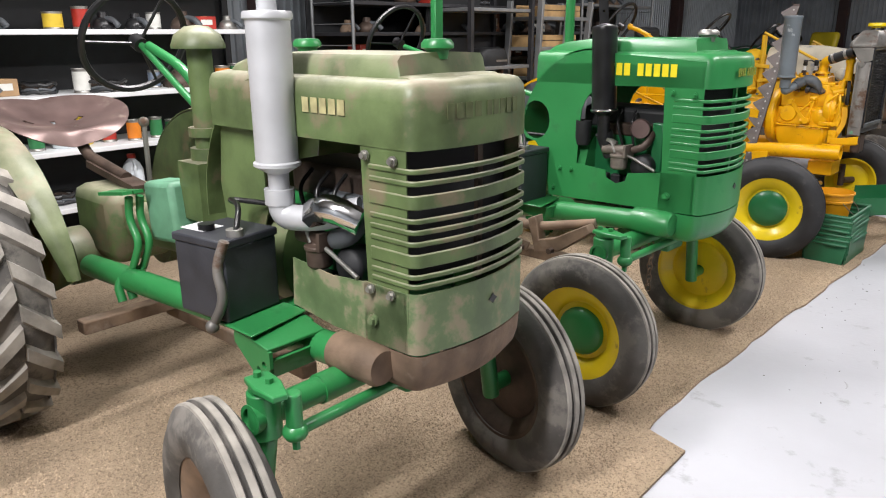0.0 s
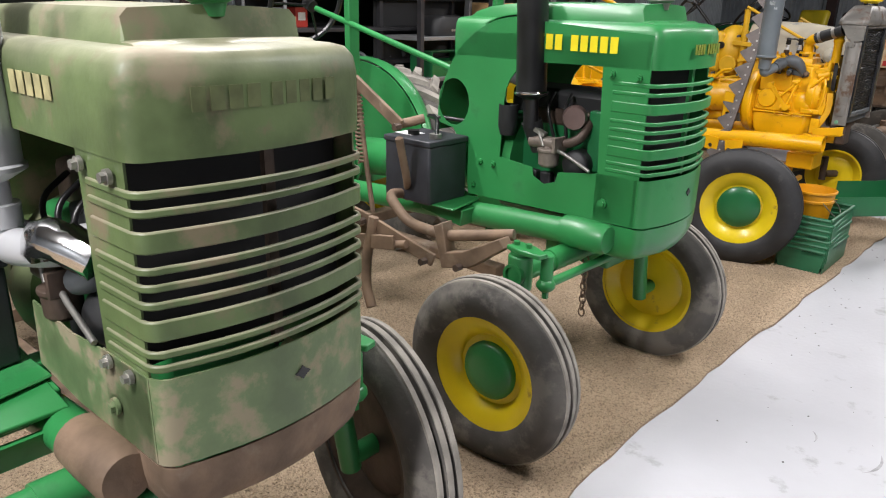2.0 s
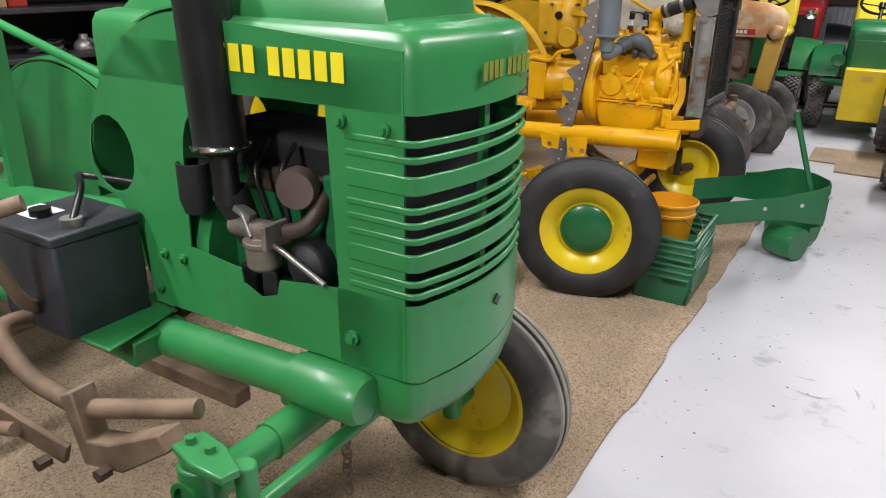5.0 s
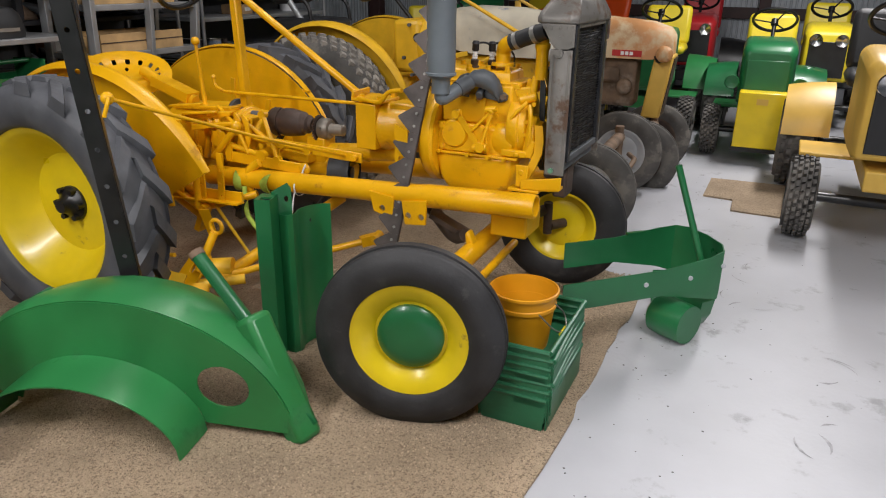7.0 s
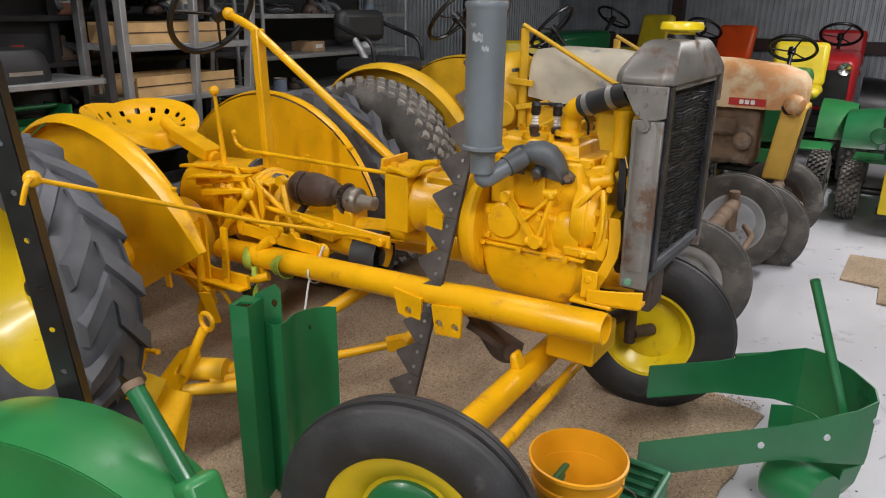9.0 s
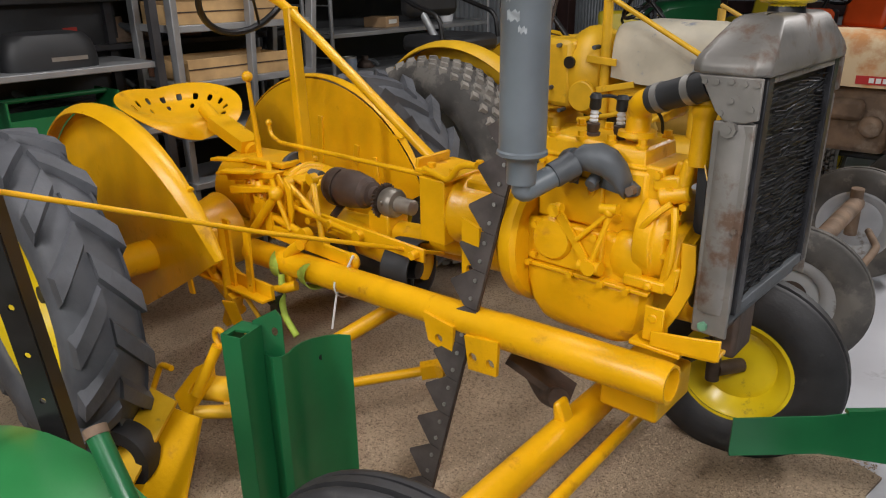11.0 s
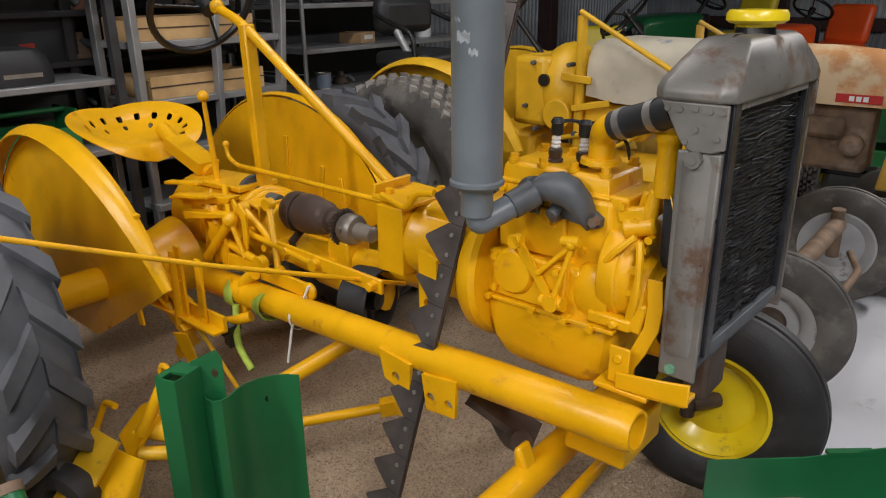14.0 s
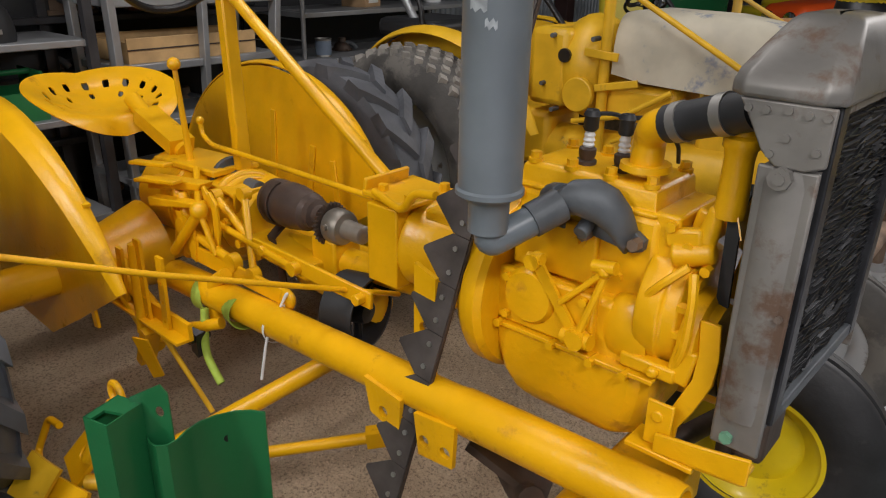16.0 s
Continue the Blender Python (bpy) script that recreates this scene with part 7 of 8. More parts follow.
plate(bm, [(-0.10, 0.14), (-0.06, 0.0), (0.06, 0.03), (0.20, 0.13), (0.18, 0.16), (0.03, 0.08), (-0.04, 0.06), (-0.06, 0.16)], 0.05, pose(-0.49, -0.5, 0.53))
part("hanger_fork", bm, RUST, t, bevel=0.004)
bm = NB()
pipe(bm, [(-0.80, -0.60, 0.67), (-0.82, -0.62, 0.52), (-0.80, -0.64, 0.42), (-0.76, -0.65, 0.36)], 0.018, bend=0.06)
part("shank", bm, RUST, t)
bm = NB()
plate(bm, [(-0.05, 0.16), (0.04, 0.16), (0.045, 0.0), (-0.04, 0.02)], 0.010, pose(-1.02, -0.72, 0.34, 10, 0, 10))
part("shovel", bm, RUST, t)
bm = NB()
grid = [[(-1.06 + 0.13 * math.cos(radians(70 + 150 * i / 12)), -0.66 + 0.04 * j, 0.50 + 0.15 * math.sin(radians(70 + 150 * i / 12))) for i in range(13)] for j in range(4)]
shear_rows(bm, grid, 0.006)
part("guard_shield", bm, RUST, t)
bm = NB()
pts = [(-0.943 + 0.016 * math.cos(i * 0.9) + 0.032 * i / 130, -0.55 + 0.016 * math.sin(i * 0.9), 1.09 - 0.255 * i / 130) for i in range(131)]
pipe(bm, pts, 0.0045, seg=6)
part("spring", bm, RUST, t)
bm = NB()
rod(bm, (-0.947, -0.55, 1.13), (-0.861, -0.55, 0.665), 0.009)
part("spring_rod", bm, RUST, t)
for x, y, z in ((-0.83, -0.62, 0.655), (-0.58, -0.57, 0.56), (-0.71, -0.565, 0.99), (-0.94, -0.565, 1.115), (-0.46, -0.53, 0.56)):
    bm = NB()
    rod(bm, (x, y, z), (x, y - 0.025, z), 0.013, seg=6)
    part("bolt", bm, RUST_DARK, t)
bm = NB()
for i in range(9):
    loops = [[((0.012 + 0.003 * math.cos(b)) * math.cos(a), 0.003 * math.sin(b), (0.016 + 0.003 * math.cos(b)) * math.sin(a)) for b in (2 * math.pi * j / 6 for j in range(6))] for a in (2 * math.pi * k / 12 for k in range(13))]
    k0 = len(bm.verts)
    rings(bm, loops, cap=False)
    bm.verts.ensure_lookup_table()
    bmesh.ops.transform(bm, matrix=pose(-0.22, -0.15, 0.55 - 0.024 * i, 0, 0, 90 * (i % 2)), verts=bm.verts[k0:])
part("chain", bm, RUST, t)


# tractors and mowers further along the row
RIM_GREY = mat("pale_grey_rim_paint", (0.40, 0.41, 0.42), 0.5, var=0.12, scale=6, worn=(0.16, 0.12, 0.09), worn_amount=0.14, worn_scale=8)


def vintage_tractor(m, label, hood_mat, body_mat, panel_mat, rear_y, rear_r, style, rim_mat, front_y, seat=True, fade=None, nose=0.0):
    t = thing("vintage_tractor", m, label, "tractor", "tractors beyond")
    bm = NB()
    loops = []
    for x, w, z0, z1 in ((-1.15, 0.17, 1.02, 1.27), (-0.9, 0.19, 1.0, 1.29), (-0.45, 0.195, 0.99, 1.285), (-0.15, 0.19, 0.99, 1.26), (-0.02, 0.175, 1.0, 1.22), (0.02, 0.14, 1.02, 1.17)):
        ring = []
        for i in range(13):
            a = math.pi * i / 12
            ring.append((-1.15 + (x + 1.15) * (1.17 + nose) / 1.17, w * math.copysign(abs(math.cos(a)) ** 0.55, math.cos(a)), z0 + (z1 - z0) * math.sin(a) ** 0.6))
        loops.append(ring)
    rings(bm, loops)
    part("hood", bm, hood_mat, t)
    if fade:
        bm = NB()
        box(bm, (-0.30, -0.197, 1.03), (0.22, 0.006, 0.045))
        part("badge_plate", bm, RED, t)
        name_blocks("badge_name", (3,), 0.10, 0.026, WHITE, t, pose(-0.30, -0.2015, 1.03, 90, 0, 0))
    bm = NB()
    pl = [(-0.10, 1.02), (0.04, 1.02), (-0.02, 0.55), (-0.16, 0.55)]
    plate(bm, pl, 0.30, pose(nose, 0, 0))
    part("grille_housing", bm, panel_mat, t, bevel=0.015)
    bm = NB()
    plate(bm, [(0.0, 1.0), (0.006, 1.0), (-0.055, 0.56), (-0.06, 0.56)], 0.22, pose(0.04 + nose, 0, 0))
    part("grille_screen", bm, RUST_DARK, t)
    bm = NB()
    lathe(bm, [(0.001, -0.055), (0.035, -0.05), (0.055, -0.025), (0.06, 0.02), (0.04, 0.05), (0.001, 0.055)], pose(-0.02 + nose, -0.24, 1.04, 0, 0, 60), seg=22)
    part("headlight", bm, hood_mat, t)
    bm = NB()
    pipe(bm, [(-0.10 + nose, -0.16, 1.02), (-0.06 + nose, -0.22, 0.98), (-0.02 + nose, -0.24, 1.0)], 0.014, bend=0.03)
    part("headlight_bracket", bm, BLACK, t)
    bm = NB()
    box(bm, (-0.50, 0, 0.80), (0.55, 0.24, 0.36))
    box(bm, (-0.45, -0.13, 0.86), (0.20, 0.06, 0.12))
    rod(bm, (-0.30, -0.12, 0.78), (-0.30, -0.20, 0.78), 0.06)
    part("engine", bm, RUST if fade else body_mat, t, bevel=0.03)
    bm = NB()
    rod(bm, (-0.55, -0.10, 0.66), (-2.0, 0, 0.62), 0.11, seg=18)
    box(bm, (-1.7, 0, 0.68), (0.5, 0.30, 0.26))
    part("transmission", bm, body_mat, t, bevel=0.03)
    bm = NB()
    ball(bm, (-1.32, 0, 1.02), 0.21, 0.8, 1.0, 1.1, seg=24)
    box(bm, (-1.45, 0, 1.02), (0.20, 0.40, 0.34))
    part("dash_housing", bm, body_mat, t, bevel=0.03)
    bm = NB()
    rod(bm, (-1.36, -0.20, 1.08), (-1.36, -0.215, 1.08), 0.03, seg=18)
    part("gauge", bm, BLACK, t)
    bm = NB()
    rod(bm, (-1.28, -0.19, 0.92), (-1.28, -0.222, 0.92), 0.075, seg=24)
    part("side_cover", bm, body_mat, t, bevel=0.006)
    for dx, dz in ((-1.42, 1.16), (-1.22, 1.16), (-1.46, 0.95), (-1.18, 0.84), (-1.40, 0.84)):
        bm = NB()
        rod(bm, (dx, -0.17, dz), (dx, -0.226, dz), 0.011, seg=6)
        part("cover_bolt", bm, GREY_DARK, t)
    bm = NB()
    box(bm, (-1.18, -0.215, 1.10), (0.16, 0.012, 0.035), (0, 4, 0))
    box(bm, (-1.10, -0.215, 0.98), (0.20, 0.012, 0.03), (0, -12, 0))
    part("mast_brace", bm, body_mat, t, bevel=0.003)
    bm = NB()
    pipe(bm, [(-1.30, -0.20, 0.80), (-1.05, -0.22, 0.86), (-0.86, -0.20, 0.98)], 0.012, bend=0.08)
    pipe(bm, [(-1.10, -0.20, 0.74), (-0.92, -0.22, 0.82), (-0.80, -0.18, 0.92)], 0.010, bend=0.06)
    part("control_rod", bm, body_mat, t)
    bm = NB()
    box(bm, (-1.02, -0.02, 0.90), (0.34, 0.26, 0.16))
    part("bell_housing", bm, body_mat, t, bevel=0.03)
    bm = NB()
    pipe(bm, [(-1.5, 0.0, 1.18), (-1.72, 0.0, 1.42)], 0.014)
    part("steering_column", bm, BLACK, t)
    steering_wheel(t, (-1.74, 0.0, 1.44), -48, 0.19)
    bm = NB()
    pipe(bm, [(-1.18, -0.17, 0.60), (-1.18, -0.18, 1.38)], 0.024, seg=12)
    pipe(bm, [(-1.18, -0.20, 1.40), (-0.55, -0.30, 1.10)], 0.012)
    part("lift_mast", bm, body_mat, t)
    front = new("front_axle")
    front.parent = t
    bm = NB()
    rod(bm, (-0.10, -front_y + 0.1, 0.42), (-0.10, front_y - 0.1, 0.42), 0.04, seg=16)
    for s in (-1, 1):
        rod(bm, (-0.10, s * (front_y - 0.12), 0.50), (-0.10, s * (front_y - 0.1), 0.26), 0.03)
    part("axle_beam", bm, RUST, front)
    bm = NB()
    pipe(bm, [(0.06, -0.35, 0.32), (0.10, -0.1, 0.40), (0.0, 0.3, 0.34)], 0.016, bend=0.05)
    part("tie_rod", bm, RUST, front)
    for s in (-1, 1):
        wheel("front_wheel", t, pose(-0.10, s * front_y, 0.29, 0, 0, 4 if s < 0 else 184), 0.29, 0.12, 0.17, RUBBER_DUSTY, RUST_DARK if fade else rim_mat, RUST_DARK, "rib", hub_r=0.06)
        wheel("rear_wheel", t, pose(-1.92, s * rear_y, rear_r, 0, 0, 0 if s < 0 else 180), rear_r, 0.28, rear_r * 0.60, RUBBER_DUSTY, rim_mat, rim_mat if style == "diamond" else GREY_DARK, style, TREAD_GREY if style == "diamond" else None, dish=0.05)
        fender("rear_guard", t, pose(-1.92, s * (rear_y - 0.20), rear_r), rear_r + 0.04, 0.12, radians(20), radians(160), 0.10, body_mat, s)
    bm = NB()
    rod(bm, (-1.92, -rear_y + 0.1, rear_r), (-1.92, rear_y - 0.1, rear_r), 0.06)
    part("rear_axle", bm, body_mat, t)
    if seat:
        st = new("driver_seat")
        st.parent = t
        bm = NB()
        box(bm, (-2.30, 0, 1.12), (0.40, 0.44, 0.10))
        part("cushion", bm, BLACK_MATT, st, bevel=0.035)
        bm = NB()
        box(bm, (-2.46, 0, 1.36), (0.11, 0.44, 0.20))
        part("backrest", bm, BLACK_MATT, st, bevel=0.045)
        for s in (-1, 1):
            bm = NB()
            pipe(bm, [(-2.46, s * 0.24, 1.38), (-2.36, s * 0.26, 1.34), (-2.16, s * 0.26, 1.28), (-2.14, s * 0.26, 1.14)], 0.014, bend=0.06)
            part("arm_tube", bm, BLACK, st)
        bm = NB()
        pipe(bm, [(-2.44, -0.1, 1.30), (-2.20, -0.14, 1.02), (-2.05, -0.14, 0.80)], 0.022)
        part("seat_post", bm, SHELF_STEEL, st)
    return t


vintage_tractor(ROW @ pose(-0.08, 6.06, 0), "yellow vintage tractor with a chipped cream hood", CREAM, YELLOW_OLD, YELLOW_OLD, 0.60, 0.56, "diamond", RIM_GREY, 0.56, nose=-0.44)
vintage_tractor(ROW @ pose(0.02, 7.28, -0.09), "faded orange and cream vintage tractor with rusty front", TAN_ORANGE, BUFF, BUFF, 0.58, 0.48, "smooth", RUST_DARK, 0.42, seat=False, fade=True)


def garden_tractor(m, label, hood_mat, body_mat, seat_mat, rim_mat, nose_mat, weight=None, scale=1.0):
    t = thing("garden_tractor", m @ Matrix.Scale(scale, 4), label, "garden tractor", "garden tractors")
    bm = NB()
    loops = []
    for x, w, z0, z1 in ((-0.62, 0.20, 0.46, 0.93), (-0.3, 0.20, 0.45, 0.92), (-0.06, 0.195, 0.45, 0.90), (0.0, 0.17, 0.46, 0.86)):
        c = 0.035
        loops.append([(x, -w, z0), (x, w, z0), (x, w, z1 - c), (x, w - c, z1), (x, -w + c, z1), (x, -w, z1 - c)])
    rings(bm, loops)
    part("hood", bm, hood_mat, t, bevel=0.02)
    bm = NB()
    box(bm, (0.006, 0, 0.64), (0.012, 0.30, 0.30))
    part("grille", bm, nose_mat, t, bevel=0.004)
    for s in (-1, 1):
        bm = NB()
        lathe(bm, [(0.05, 0.03), (0.055, -0.02), (0.05, -0.028), (0.001, -0.02)], pose(0.0, s * 0.10 if not weight else s * 0.24, 0.80 if not weight else 0.62, 0, 0, 90), seg=20)
        part("headlight", bm, CHROME if not weight else GREEN_DARK, t)
    if weight:
        bm = NB()
        box(bm, (0.10, 0, 0.36), (0.16, 0.34, 0.42))
        part("weight_box", bm, weight, t, bevel=0.008)
        bm = NB()
        plate(bm, [(-0.04, -0.02), (0.04, -0.02), (0.04, 0.025), (-0.04, 0.025)], 0.003, pose(0.1815, 0.0, 0.50, 0, 0, 90))
        part("badge", bm, BUFF, t)
        bm = NB()
        box(bm, (0.06, 0, 0.13), (0.2, 0.36, 0.03))
        part("weight_shelf", bm, BLACK, t)
    bm = NB()
    box(bm, (-0.75, 0, 0.36), (1.5, 0.24, 0.10))
    part("frame", bm, body_mat, t, bevel=0.01)
    bm = NB()
    box(bm, (-0.78, 0, 0.34), (0.36, 0.78, 0.02))
    part("foot_deck", bm, body_mat, t, bevel=0.006)
    bm = NB()
    box(bm, (-0.66, 0, 0.74), (0.10, 0.36, 0.36))
    part("dash", bm, BLACK, t, bevel=0.02)
    bm = NB()
    pipe(bm, [(-0.68, 0, 0.86), (-0.80, 0, 1.02)], 0.016)
    part("steering_column", bm, BLACK, t)
    steering_wheel(t, (-0.82, 0, 1.05), -35, 0.17)
    for s in (-1, 1):
        bm = NB()
        grid = []
        for k in range(5):
            q = k / 4
            grid.append([(-1.30 + 0.31 * math.cos(radians(5 + 170 * i / 16)), s * (0.24 + 0.26 * q), 0.34 + (0.31 - 0.03 * q * q) * math.sin(radians(5 + 170 * i / 16))) for i in range(17)])
        shear_rows(bm, grid, 0.006)
        part("wheel_guard", bm, hood_mat if weight else body_mat, t)
        wheel("rear_wheel", t, pose(-1.30, s * 0.40, 0.29, 0, 0, 0 if s < 0 else 180), 0.29, 0.22, 0.15, RUBBER_DUSTY, rim_mat, BLACK, "turf", dish=0.04, hub_r=0.05)
        wheel("front_wheel", t, pose(-0.22, s * 0.36, 0.205, 0, 0, 0 if s < 0 else 180), 0.205, 0.14, 0.10, RUBBER_DUSTY, rim_mat, BLACK, "turf", dish=0.03, hub_r=0.03)
    bm = NB()
    rod(bm, (-0.22, -0.36, 0.21), (-0.22, 0.36, 0.21), 0.025)
    part("front_axle", bm, BLACK, t)
    bm = NB()
    rod(bm, (-1.30, -0.40, 0.29), (-1.30, 0.40, 0.29), 0.035)
    part("rear_axle", bm, BLACK, t)
    st = new("driver_seat")
    st.parent = t
    bm = NB()
    box(bm, (-1.22, 0, 0.70), (0.38, 0.42, 0.09))
    part("cushion", bm, seat_mat, st, bevel=0.04)
    bm = NB()
    box(bm, (-1.42, 0, 0.90), (0.09, 0.42, 0.36), (0, -12, 0))
    part("backrest", bm, seat_mat, st, bevel=0.04)
    bm = NB()
    box(bm, (-1.28, 0, 0.60), (0.22, 0.24, 0.14))
    part("seat_base", bm, body_mat, st)
    return t


def at(x, y, turn):
    return ROW @ pose(x, y, 0, 0, 0, turn)


garden_tractor(at(0.72, 8.02, -90), "dark green garden tractor with a yellow front weight box", GREEN_DARK, GREEN, LEMON, RIM_YELLOW, GREEN_DARK, weight=RIM_YELLOW, scale=1.08)
garden_tractor(at(1.42, 5.86, -92), "buff yellow garden tractor with black grille on concrete", BUFF, BUFF, BLACK_MATT, BUFF, BLACK, scale=1.2)
garden_tractor(at(-0.09, 10.35, -88), "red garden tractor with black nose beside the end wall", RED, BLACK, RED, GREY, BLACK, scale=1.18)
garden_tractor(at(-0.32, 8.25, -90), "green garden tractor with a yellow seat and green guards", GREEN, GREEN, LEMON, RIM_YELLOW, GREEN_DARK, scale=1.12)
garden_tractor(at(1.25, 9.7, -92), "bright yellow garden tractor with dark nose near the end wall", LEMON, BLACK, LEMON, GREY, BLACK, scale=1.15)
garden_tractor(at(-1.94, 10.6, -110), "orange garden tractor with an orange seat by the end wall", ORANGE, ORANGE, ORANGE, WHITE, WHITE, scale=1.2)
garden_tractor(at(-3.30, 10.75, -118), "long green garden tractor with a yellow high-backed seat", GREEN_DARK, GREEN, LEMON, RIM_YELLOW, BLACK, scale=1.3)
garden_tractor(at(-2.05, 8.6, -45), "green garden tractor with a rounded yellow seat", GREEN, GREEN, LEMON, RIM_YELLOW, BLACK, scale=1.05)


# storage racks along the back wall and what stands on them
def rack(s0, s1, x, depth, levels, post_mat, deck_mat, label, wire=False, top=2.2, panel=True):
    t = thing("storage_rack", ROW @ pose(x, (s0 + s1) / 2, 0), label, "rack", "storage racks")
    w = (s1 - s0) / 2
    for sx in (0, -depth):
        for sy in (-w, w):
            bm = NB()
            if wire:
                rod(bm, (sx, sy, 0), (sx, sy, top), 0.014, seg=10)
            else:
                box(bm, (sx, sy, top / 2), (0.04, 0.04, top))
            part("post", bm, post_mat, t)
    for z in levels:
        bm = NB()
        box(bm, (-depth / 2, 0, z - 0.015), (depth, 2 * w - 0.01, 0.03))
        part("shelf", bm, deck_mat, t, bevel=0.004)
    # added black sheet stands in for the deep shade behind the shelves
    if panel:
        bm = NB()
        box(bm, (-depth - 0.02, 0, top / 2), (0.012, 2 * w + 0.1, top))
        part("shade_backing", bm, BLACK_MATT, t)
    if wire:
        for i in range(12):
            for sy in (-w, w):
                bm = NB()
                z = 0.15 + i * (top - 0.2) / 12
                rod(bm, (0, sy, z), (-depth, sy, z), 0.004, seg=6)
                part("side_wire", bm, post_mat, t)
    return t


RACKS = [(-2.3, -0.25, -3.15, 0.5, (0.25, 0.62, 0.98, 1.38, 1.75)), (-0.15, 1.75, -3.3, 0.5, (0.10, 0.42, 0.76, 1.075, 1.44, 1.80)),
         (2.62, 5.75, -3.35, 0.5, (0.25, 0.62, 0.92, 1.18, 1.42, 1.66, 1.95)), (5.9, 7.6, -3.25, 0.5, (0.2, 0.55, 0.86, 1.14, 1.42, 1.72)), (3.6, 4.5, -2.95, 0.45, (0.35, 0.80, 1.12, 1.62))]
rack(*RACKS[0], SHELF_STEEL, SHELF_STEEL, "grey wire storage rack with shelves of parts", True)
rack(*RACKS[1], SHELF_DARK, WHITE, "dark storage rack with white shelves crowded with cans", False)
rack(*RACKS[2], SHELF_STEEL, SHELF_DARK, "grey wire storage rack with dark shelves", True)
rack(*RACKS[3], SHELF_STEEL, SHELF_STEEL, "grey storage rack with nearly bare shelves", True)
rack(*RACKS[4], SHELF_DARK, SHELF_STEEL, "dark storage rack with an engine cover on top", False, 1.9)

# grey stepped shelf ladder holding pine boxes
t = thing("shelf_ladder", ROW @ pose(-2.95, 5.02, 0), "grey painted shelf ladder holding long pine boxes", "shelf")
for s in (-1, 1):
    for lean, d in ((0.10, 0.0), (-0.02, -0.36)):
        bm = NB()
        box(bm, (d, s * 0.42, 0.85), (0.06, 0.035, 1.72), (s * -2, 4, 0))
        part("leg", bm, SHELF_STEEL, t, bevel=0.004)
bm = NB()
box(bm, (0.02, 0.0, 0.85), (0.05, 0.03, 1.7), (0, 4, 0))
part("leg", bm, SHELF_STEEL, t, bevel=0.004)
for z in (0.18, 0.46, 0.72, 0.98, 1.26, 1.54):
    bm = NB()
    box(bm, (-0.16, 0, z), (0.40, 0.86, 0.035))
    part("tread", bm, SHELF_STEEL, t, bevel=0.004)
for z in (0.9975, 1.2775, 1.5575):
    t = thing("pine_box", ROW @ pose(-3.10, 4.98 + 0.03 * math.sin(z * 9), z), "long pale pine box lying on a grey shelf", "box", "pine boxes")
    for k, (c, d) in enumerate((((0, 0, 0.006), (0.30, 0.68, 0.012)), ((0.15, 0, 0.055), (0.014, 0.68, 0.11)), ((-0.15, 0, 0.055), (0.014, 0.68, 0.11)), ((0, 0.334, 0.05), (0.286, 0.012, 0.09)), ((0, -0.334, 0.05), (0.286, 0.012, 0.09)))):
        bm = NB()
        box(bm, c, d)
        part("board", bm, WOOD, t, bevel=0.002)
    bm = NB()
    box(bm, (0.158, 0, 0.06), (0.004, 0.68, 0.006))
    part("board_gap", bm, RUST_DARK, t)

TINS = [mat("tin_%s" % n, c, 0.4, var=0.12, scale=12) for n, c in (("red", (0.38, 0.03, 0.02)), ("orange", (0.62, 0.19, 0.02)), ("white", (0.66, 0.66, 0.62)), ("brown", (0.22, 0.10, 0.06)), ("yellow", (0.62, 0.44, 0.04)), ("blue_grey", (0.16, 0.2, 0.26)), ("green", (0.03, 0.17, 0.06)))]
CARD = mat("brown_cardboard", (0.36, 0.23, 0.12), 0.8, var=0.15, scale=10)
GLASSY = mat("cloudy_plastic", (0.62, 0.66, 0.70), 0.3, var=0.1, scale=8)


def tin(m, r, h, material, lid):
    t = thing("paint_tin", m, "round labelled tin standing on a shelf", "tin", "shelf tins")
    bm = NB()
    lathe(bm, [(0.001, 0), (r, 0), (r + 0.003, 0.004), (r, 0.008), (r, h * 0.94), (r + 0.003, h * 0.96), (r + 0.003, h), (r * 0.9, h), (r * 0.86, h - 0.006), (0.001, h - 0.006)], pose(0, 0, 0, 90, 0, 0), seg=20)
    part("can", bm, lid, t)
    bm = NB()
    lathe(bm, [(r + 0.001, h * 0.12), (r + 0.0015, h * 0.12), (r + 0.0015, h * 0.88), (r + 0.001, h * 0.88)], pose(0, 0, 0, 90, 0, 0), seg=20)
    part("paper_label", bm, material, t)
    return t


def jug(m, h, material):
    t = thing("plastic_jug", m, "pale plastic jug with a cap on a shelf", "jug", "shelf jugs")
    bm = NB()
    lathe(bm, [(0.001, 0), (0.06, 0), (0.066, 0.01), (0.066, h * 0.6), (0.05, h * 0.78), (0.022, h * 0.9), (0.022, h), (0.001, h)], pose(0, 0, 0, 90, 0, 0), seg=20)
    part("body", bm, material, t)
    bm = NB()
    rod(bm, (0, 0, h * 0.93), (0, 0, h * 1.04), 0.026)
    part("cap", bm, TINS[0], t)
    bm = NB()
    pipe(bm, [(0.03, 0, h * 0.85), (0.085, 0, h * 0.8), (0.07, 0, h * 0.5)], 0.009, bend=0.03)
    part("handle", bm, material, t)
    return t


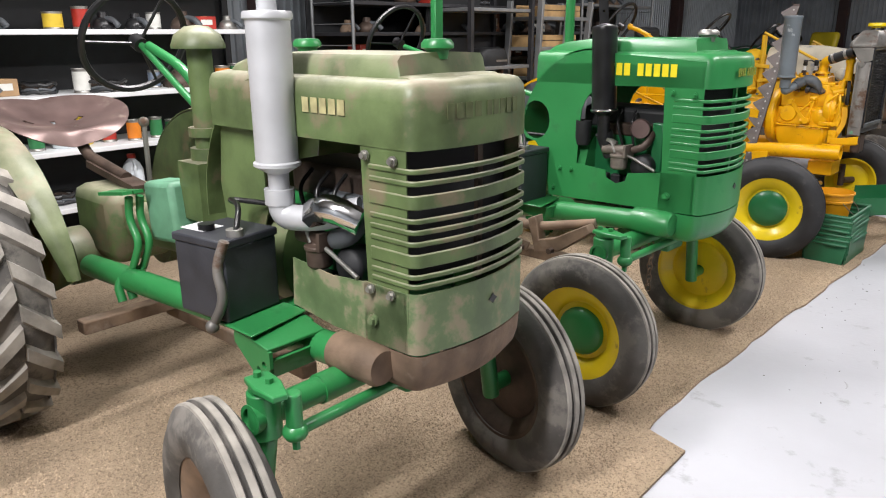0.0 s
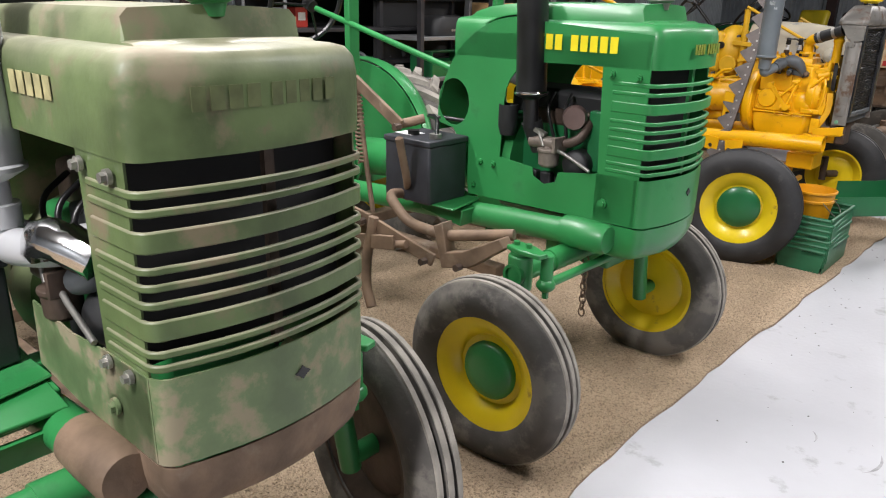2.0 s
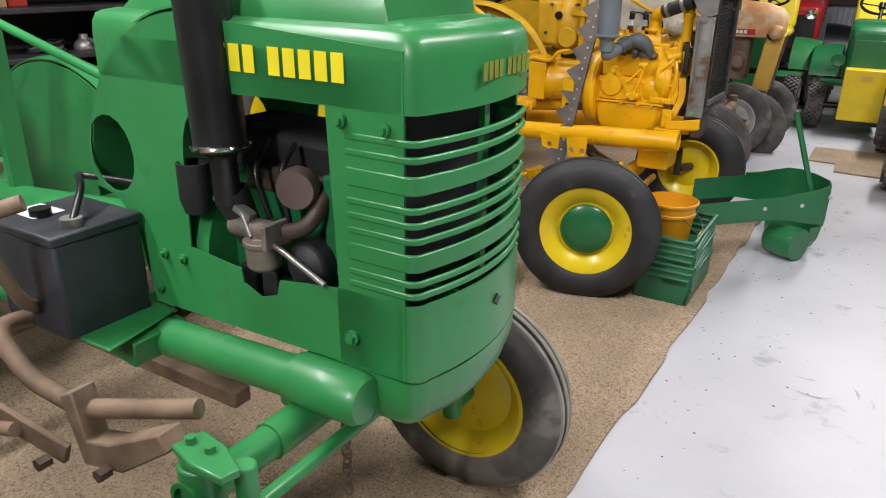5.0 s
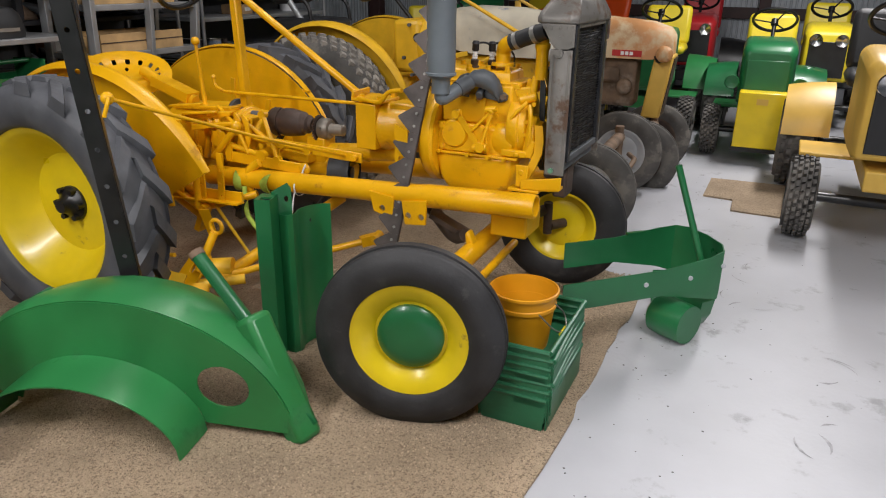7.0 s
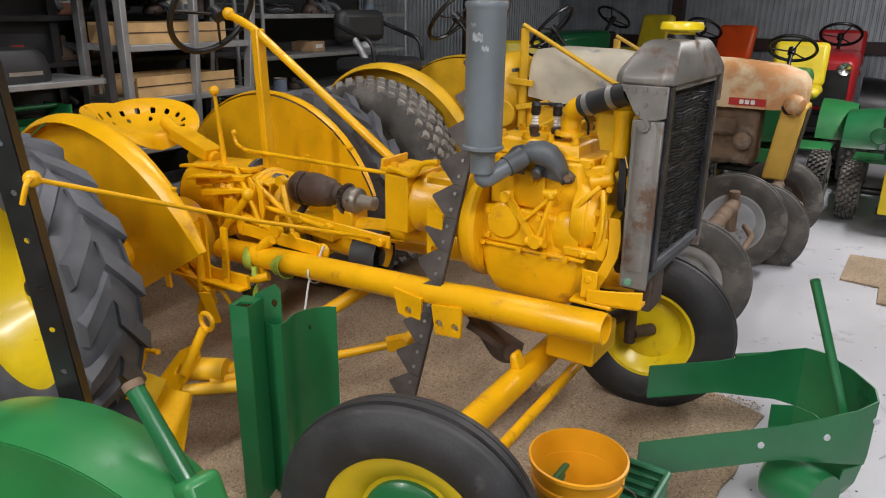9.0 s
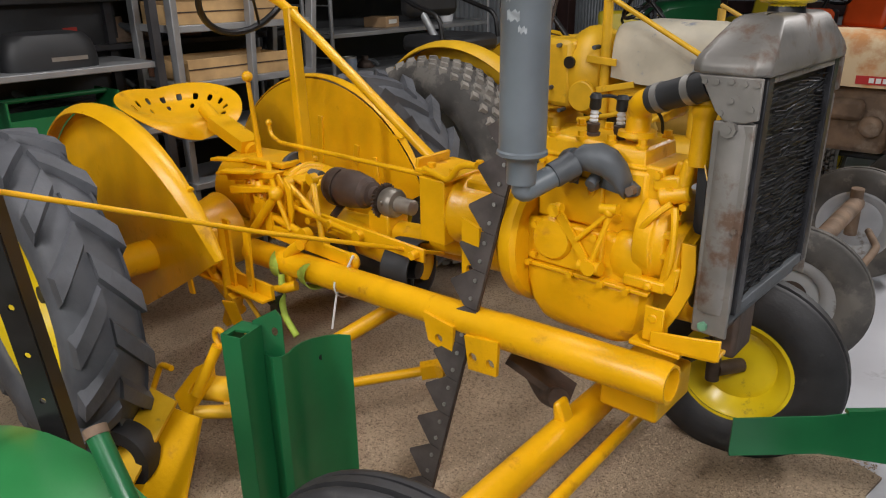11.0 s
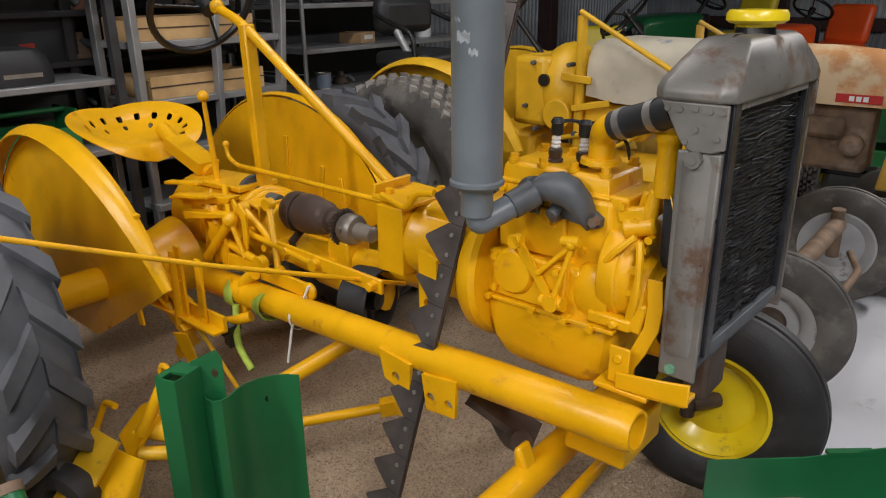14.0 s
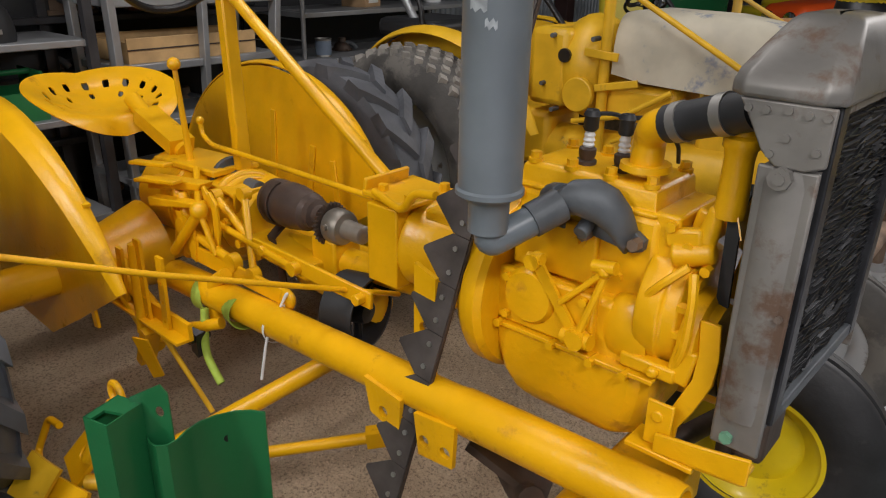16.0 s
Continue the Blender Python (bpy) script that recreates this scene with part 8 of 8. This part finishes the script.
def carton(m, sx, sy, sz, material, name="cardboard_box", label="brown cardboard box on a shelf"):
    t = thing(name, m, label, "box", "shelf boxes")
    bm = NB()
    box(bm, (0, 0, sz / 2), (sx, sy, sz))
    part("carton", bm, material, t, bevel=0.004)
    bm = NB()
    box(bm, (sx / 2 + 0.001, 0, sz * 0.55), (0.002, sy * 0.6, sz * 0.4))
    part("printed_panel", bm, TINS[2] if material is not TINS[2] else TINS[5], t)
    bm = NB()
    box(bm, (0, 0, sz + 0.0015), (sx * 0.98, sy * 0.10, 0.003))
    part("tape", bm, WOOD, t)
    return t


def coil(m, r):
    t = thing("cable_coil", m, "dark coil of cable lying on a shelf", "cable", "shelf coils")
    for k in range(4):
        bm = NB()
        rr = r * (1 - 0.1 * (k % 3))
        pts = [(rr * math.cos(2 * math.pi * i / 28), rr * 1.3 * math.sin(2 * math.pi * i / 28), 0.012 + 0.016 * k + 0.006 * math.sin(i + k)) for i in range(29)]
        pipe(bm, pts, 0.010, seg=7)
        part("loop", bm, (BLACK_MATT, GREY_DARK, RUST_DARK, BLACK)[k], t)
    return t


def casting(m, rnd, material):
    t = thing("machine_part", m, "dusty machine casting lying on a shelf", "machine part", "shelf machine parts")
    r = rnd.uniform(0.05, 0.085)
    bm = NB()
    lathe(bm, [(0.001, 0), (r, 0), (r * 1.1, r * 0.3), (r * 0.9, r * 0.8), (r * 0.5, r * 1.1), (r * 0.45, r * 1.6), (0.001, r * 1.6)], pose(0, 0, 0, 90, 0, 0), seg=18)
    part("body", bm, material, t)
    bm = NB()
    pipe(bm, [(0, 0, r), (r * 1.2, r * 0.5, r * 0.9), (r * 1.6, r * 0.8, r * 0.3)], r * 0.28, bend=r * 0.5)
    part("spigot", bm, GREY_DARK, t)
    bm = NB()
    box(bm, (0, 0, r * 0.16), (r * 2.3, r * 1.2, r * 0.3))
    part("flange", bm, material, t, bevel=0.004)
    return t


rnd = random.Random(21)
for ri, (s0, s1, x, depth, levels) in enumerate(RACKS[:4]):
    fill = (0.8, 0.97, 0.5, 0.28)[ri]
    for z, nxt in zip(levels, list(levels[1:]) + [levels[-1] + 0.35]):
        y = s0 + 0.10
        while y < s1 - 0.12:
            room = nxt - z - 0.06
            if rnd.random() < fill:
                k = rnd.random()
                m = ROW @ pose(x - 0.10 - rnd.uniform(0, 0.16), y, z, 0, 0, rnd.uniform(-25, 25))
                if ri == 2:
                    k = 0.5 + 0.5 * k
                if k < 0.34:
                    tin(m, rnd.uniform(0.035, 0.055), min(room, rnd.uniform(0.09, 0.15)), rnd.choice(TINS), STEEL)
                elif k < 0.46:
                    jug(m, min(room, rnd.uniform(0.16, 0.26)), rnd.choice((GLASSY, WHITE, TINS[4])))
                elif k < 0.62:
                    carton(m, rnd.uniform(0.10, 0.2), rnd.uniform(0.10, 0.2), min(room, rnd.uniform(0.06, 0.18)), rnd.choice((CARD, CARD, TINS[2], TINS[3], TINS[0])))
                    y += 0.06
                elif k < 0.74:
                    coil(m, rnd.uniform(0.07, 0.10))
                    y += 0.08
                else:
                    casting(m, rnd, rnd.choice((RUST_DARK, GREY_DARK, STEEL, RUST, BLACK)))
            y += rnd.uniform(0.11, 0.17)

# outboard engine cover on the dark rack, with its pale lettering
t = thing("engine_cover", ROW @ pose(-3.12, 4.05, 1.12), "black rounded outboard engine cover on a grey shelf", "engine cover")
bm = NB()
loops = []
for z, k in ((0, 1.0), (0.02, 1.02), (0.07, 1.0), (0.12, 0.93), (0.15, 0.8), (0.16, 0.55)):
    loops.append([(0.13 * k * math.copysign(abs(math.cos(a)) ** 0.6, math.cos(a)), 0.21 * k * math.copysign(abs(math.sin(a)) ** 0.6, math.sin(a)), z) for a in (2 * math.pi * i / 28 for i in range(28))])
rings(bm, loops)
part("cowl", bm, BLACK_MATT, t)
bm = NB()
box(bm, (0.131, 0.05, 0.045), (0.003, 0.16, 0.018))
part("lettering_bar", bm, STEEL, t)
# open green tool tray on the lower shelf
t = thing("tool_tray", ROW @ pose(-3.12, 4.05, 0.80), "dark green open tool tray on a grey shelf", "tray")
for c, d in (((0, 0, 0.004), (0.24, 0.5, 0.008)), ((0.12, 0, 0.06), (0.008, 0.5, 0.12)), ((-0.12, 0, 0.06), (0.008, 0.5, 0.12)), ((0, 0.25, 0.10), (0.24, 0.008, 0.2)), ((0, -0.25, 0.10), (0.24, 0.008, 0.2))):
    bm = NB()
    box(bm, c, d)
    part("tray_wall", bm, GREEN_DARK, t)
bm = NB()
rod(bm, (0, -0.25, 0.19), (0, 0.25, 0.19), 0.012)
part("tray_handle", bm, GREEN_DARK, t)
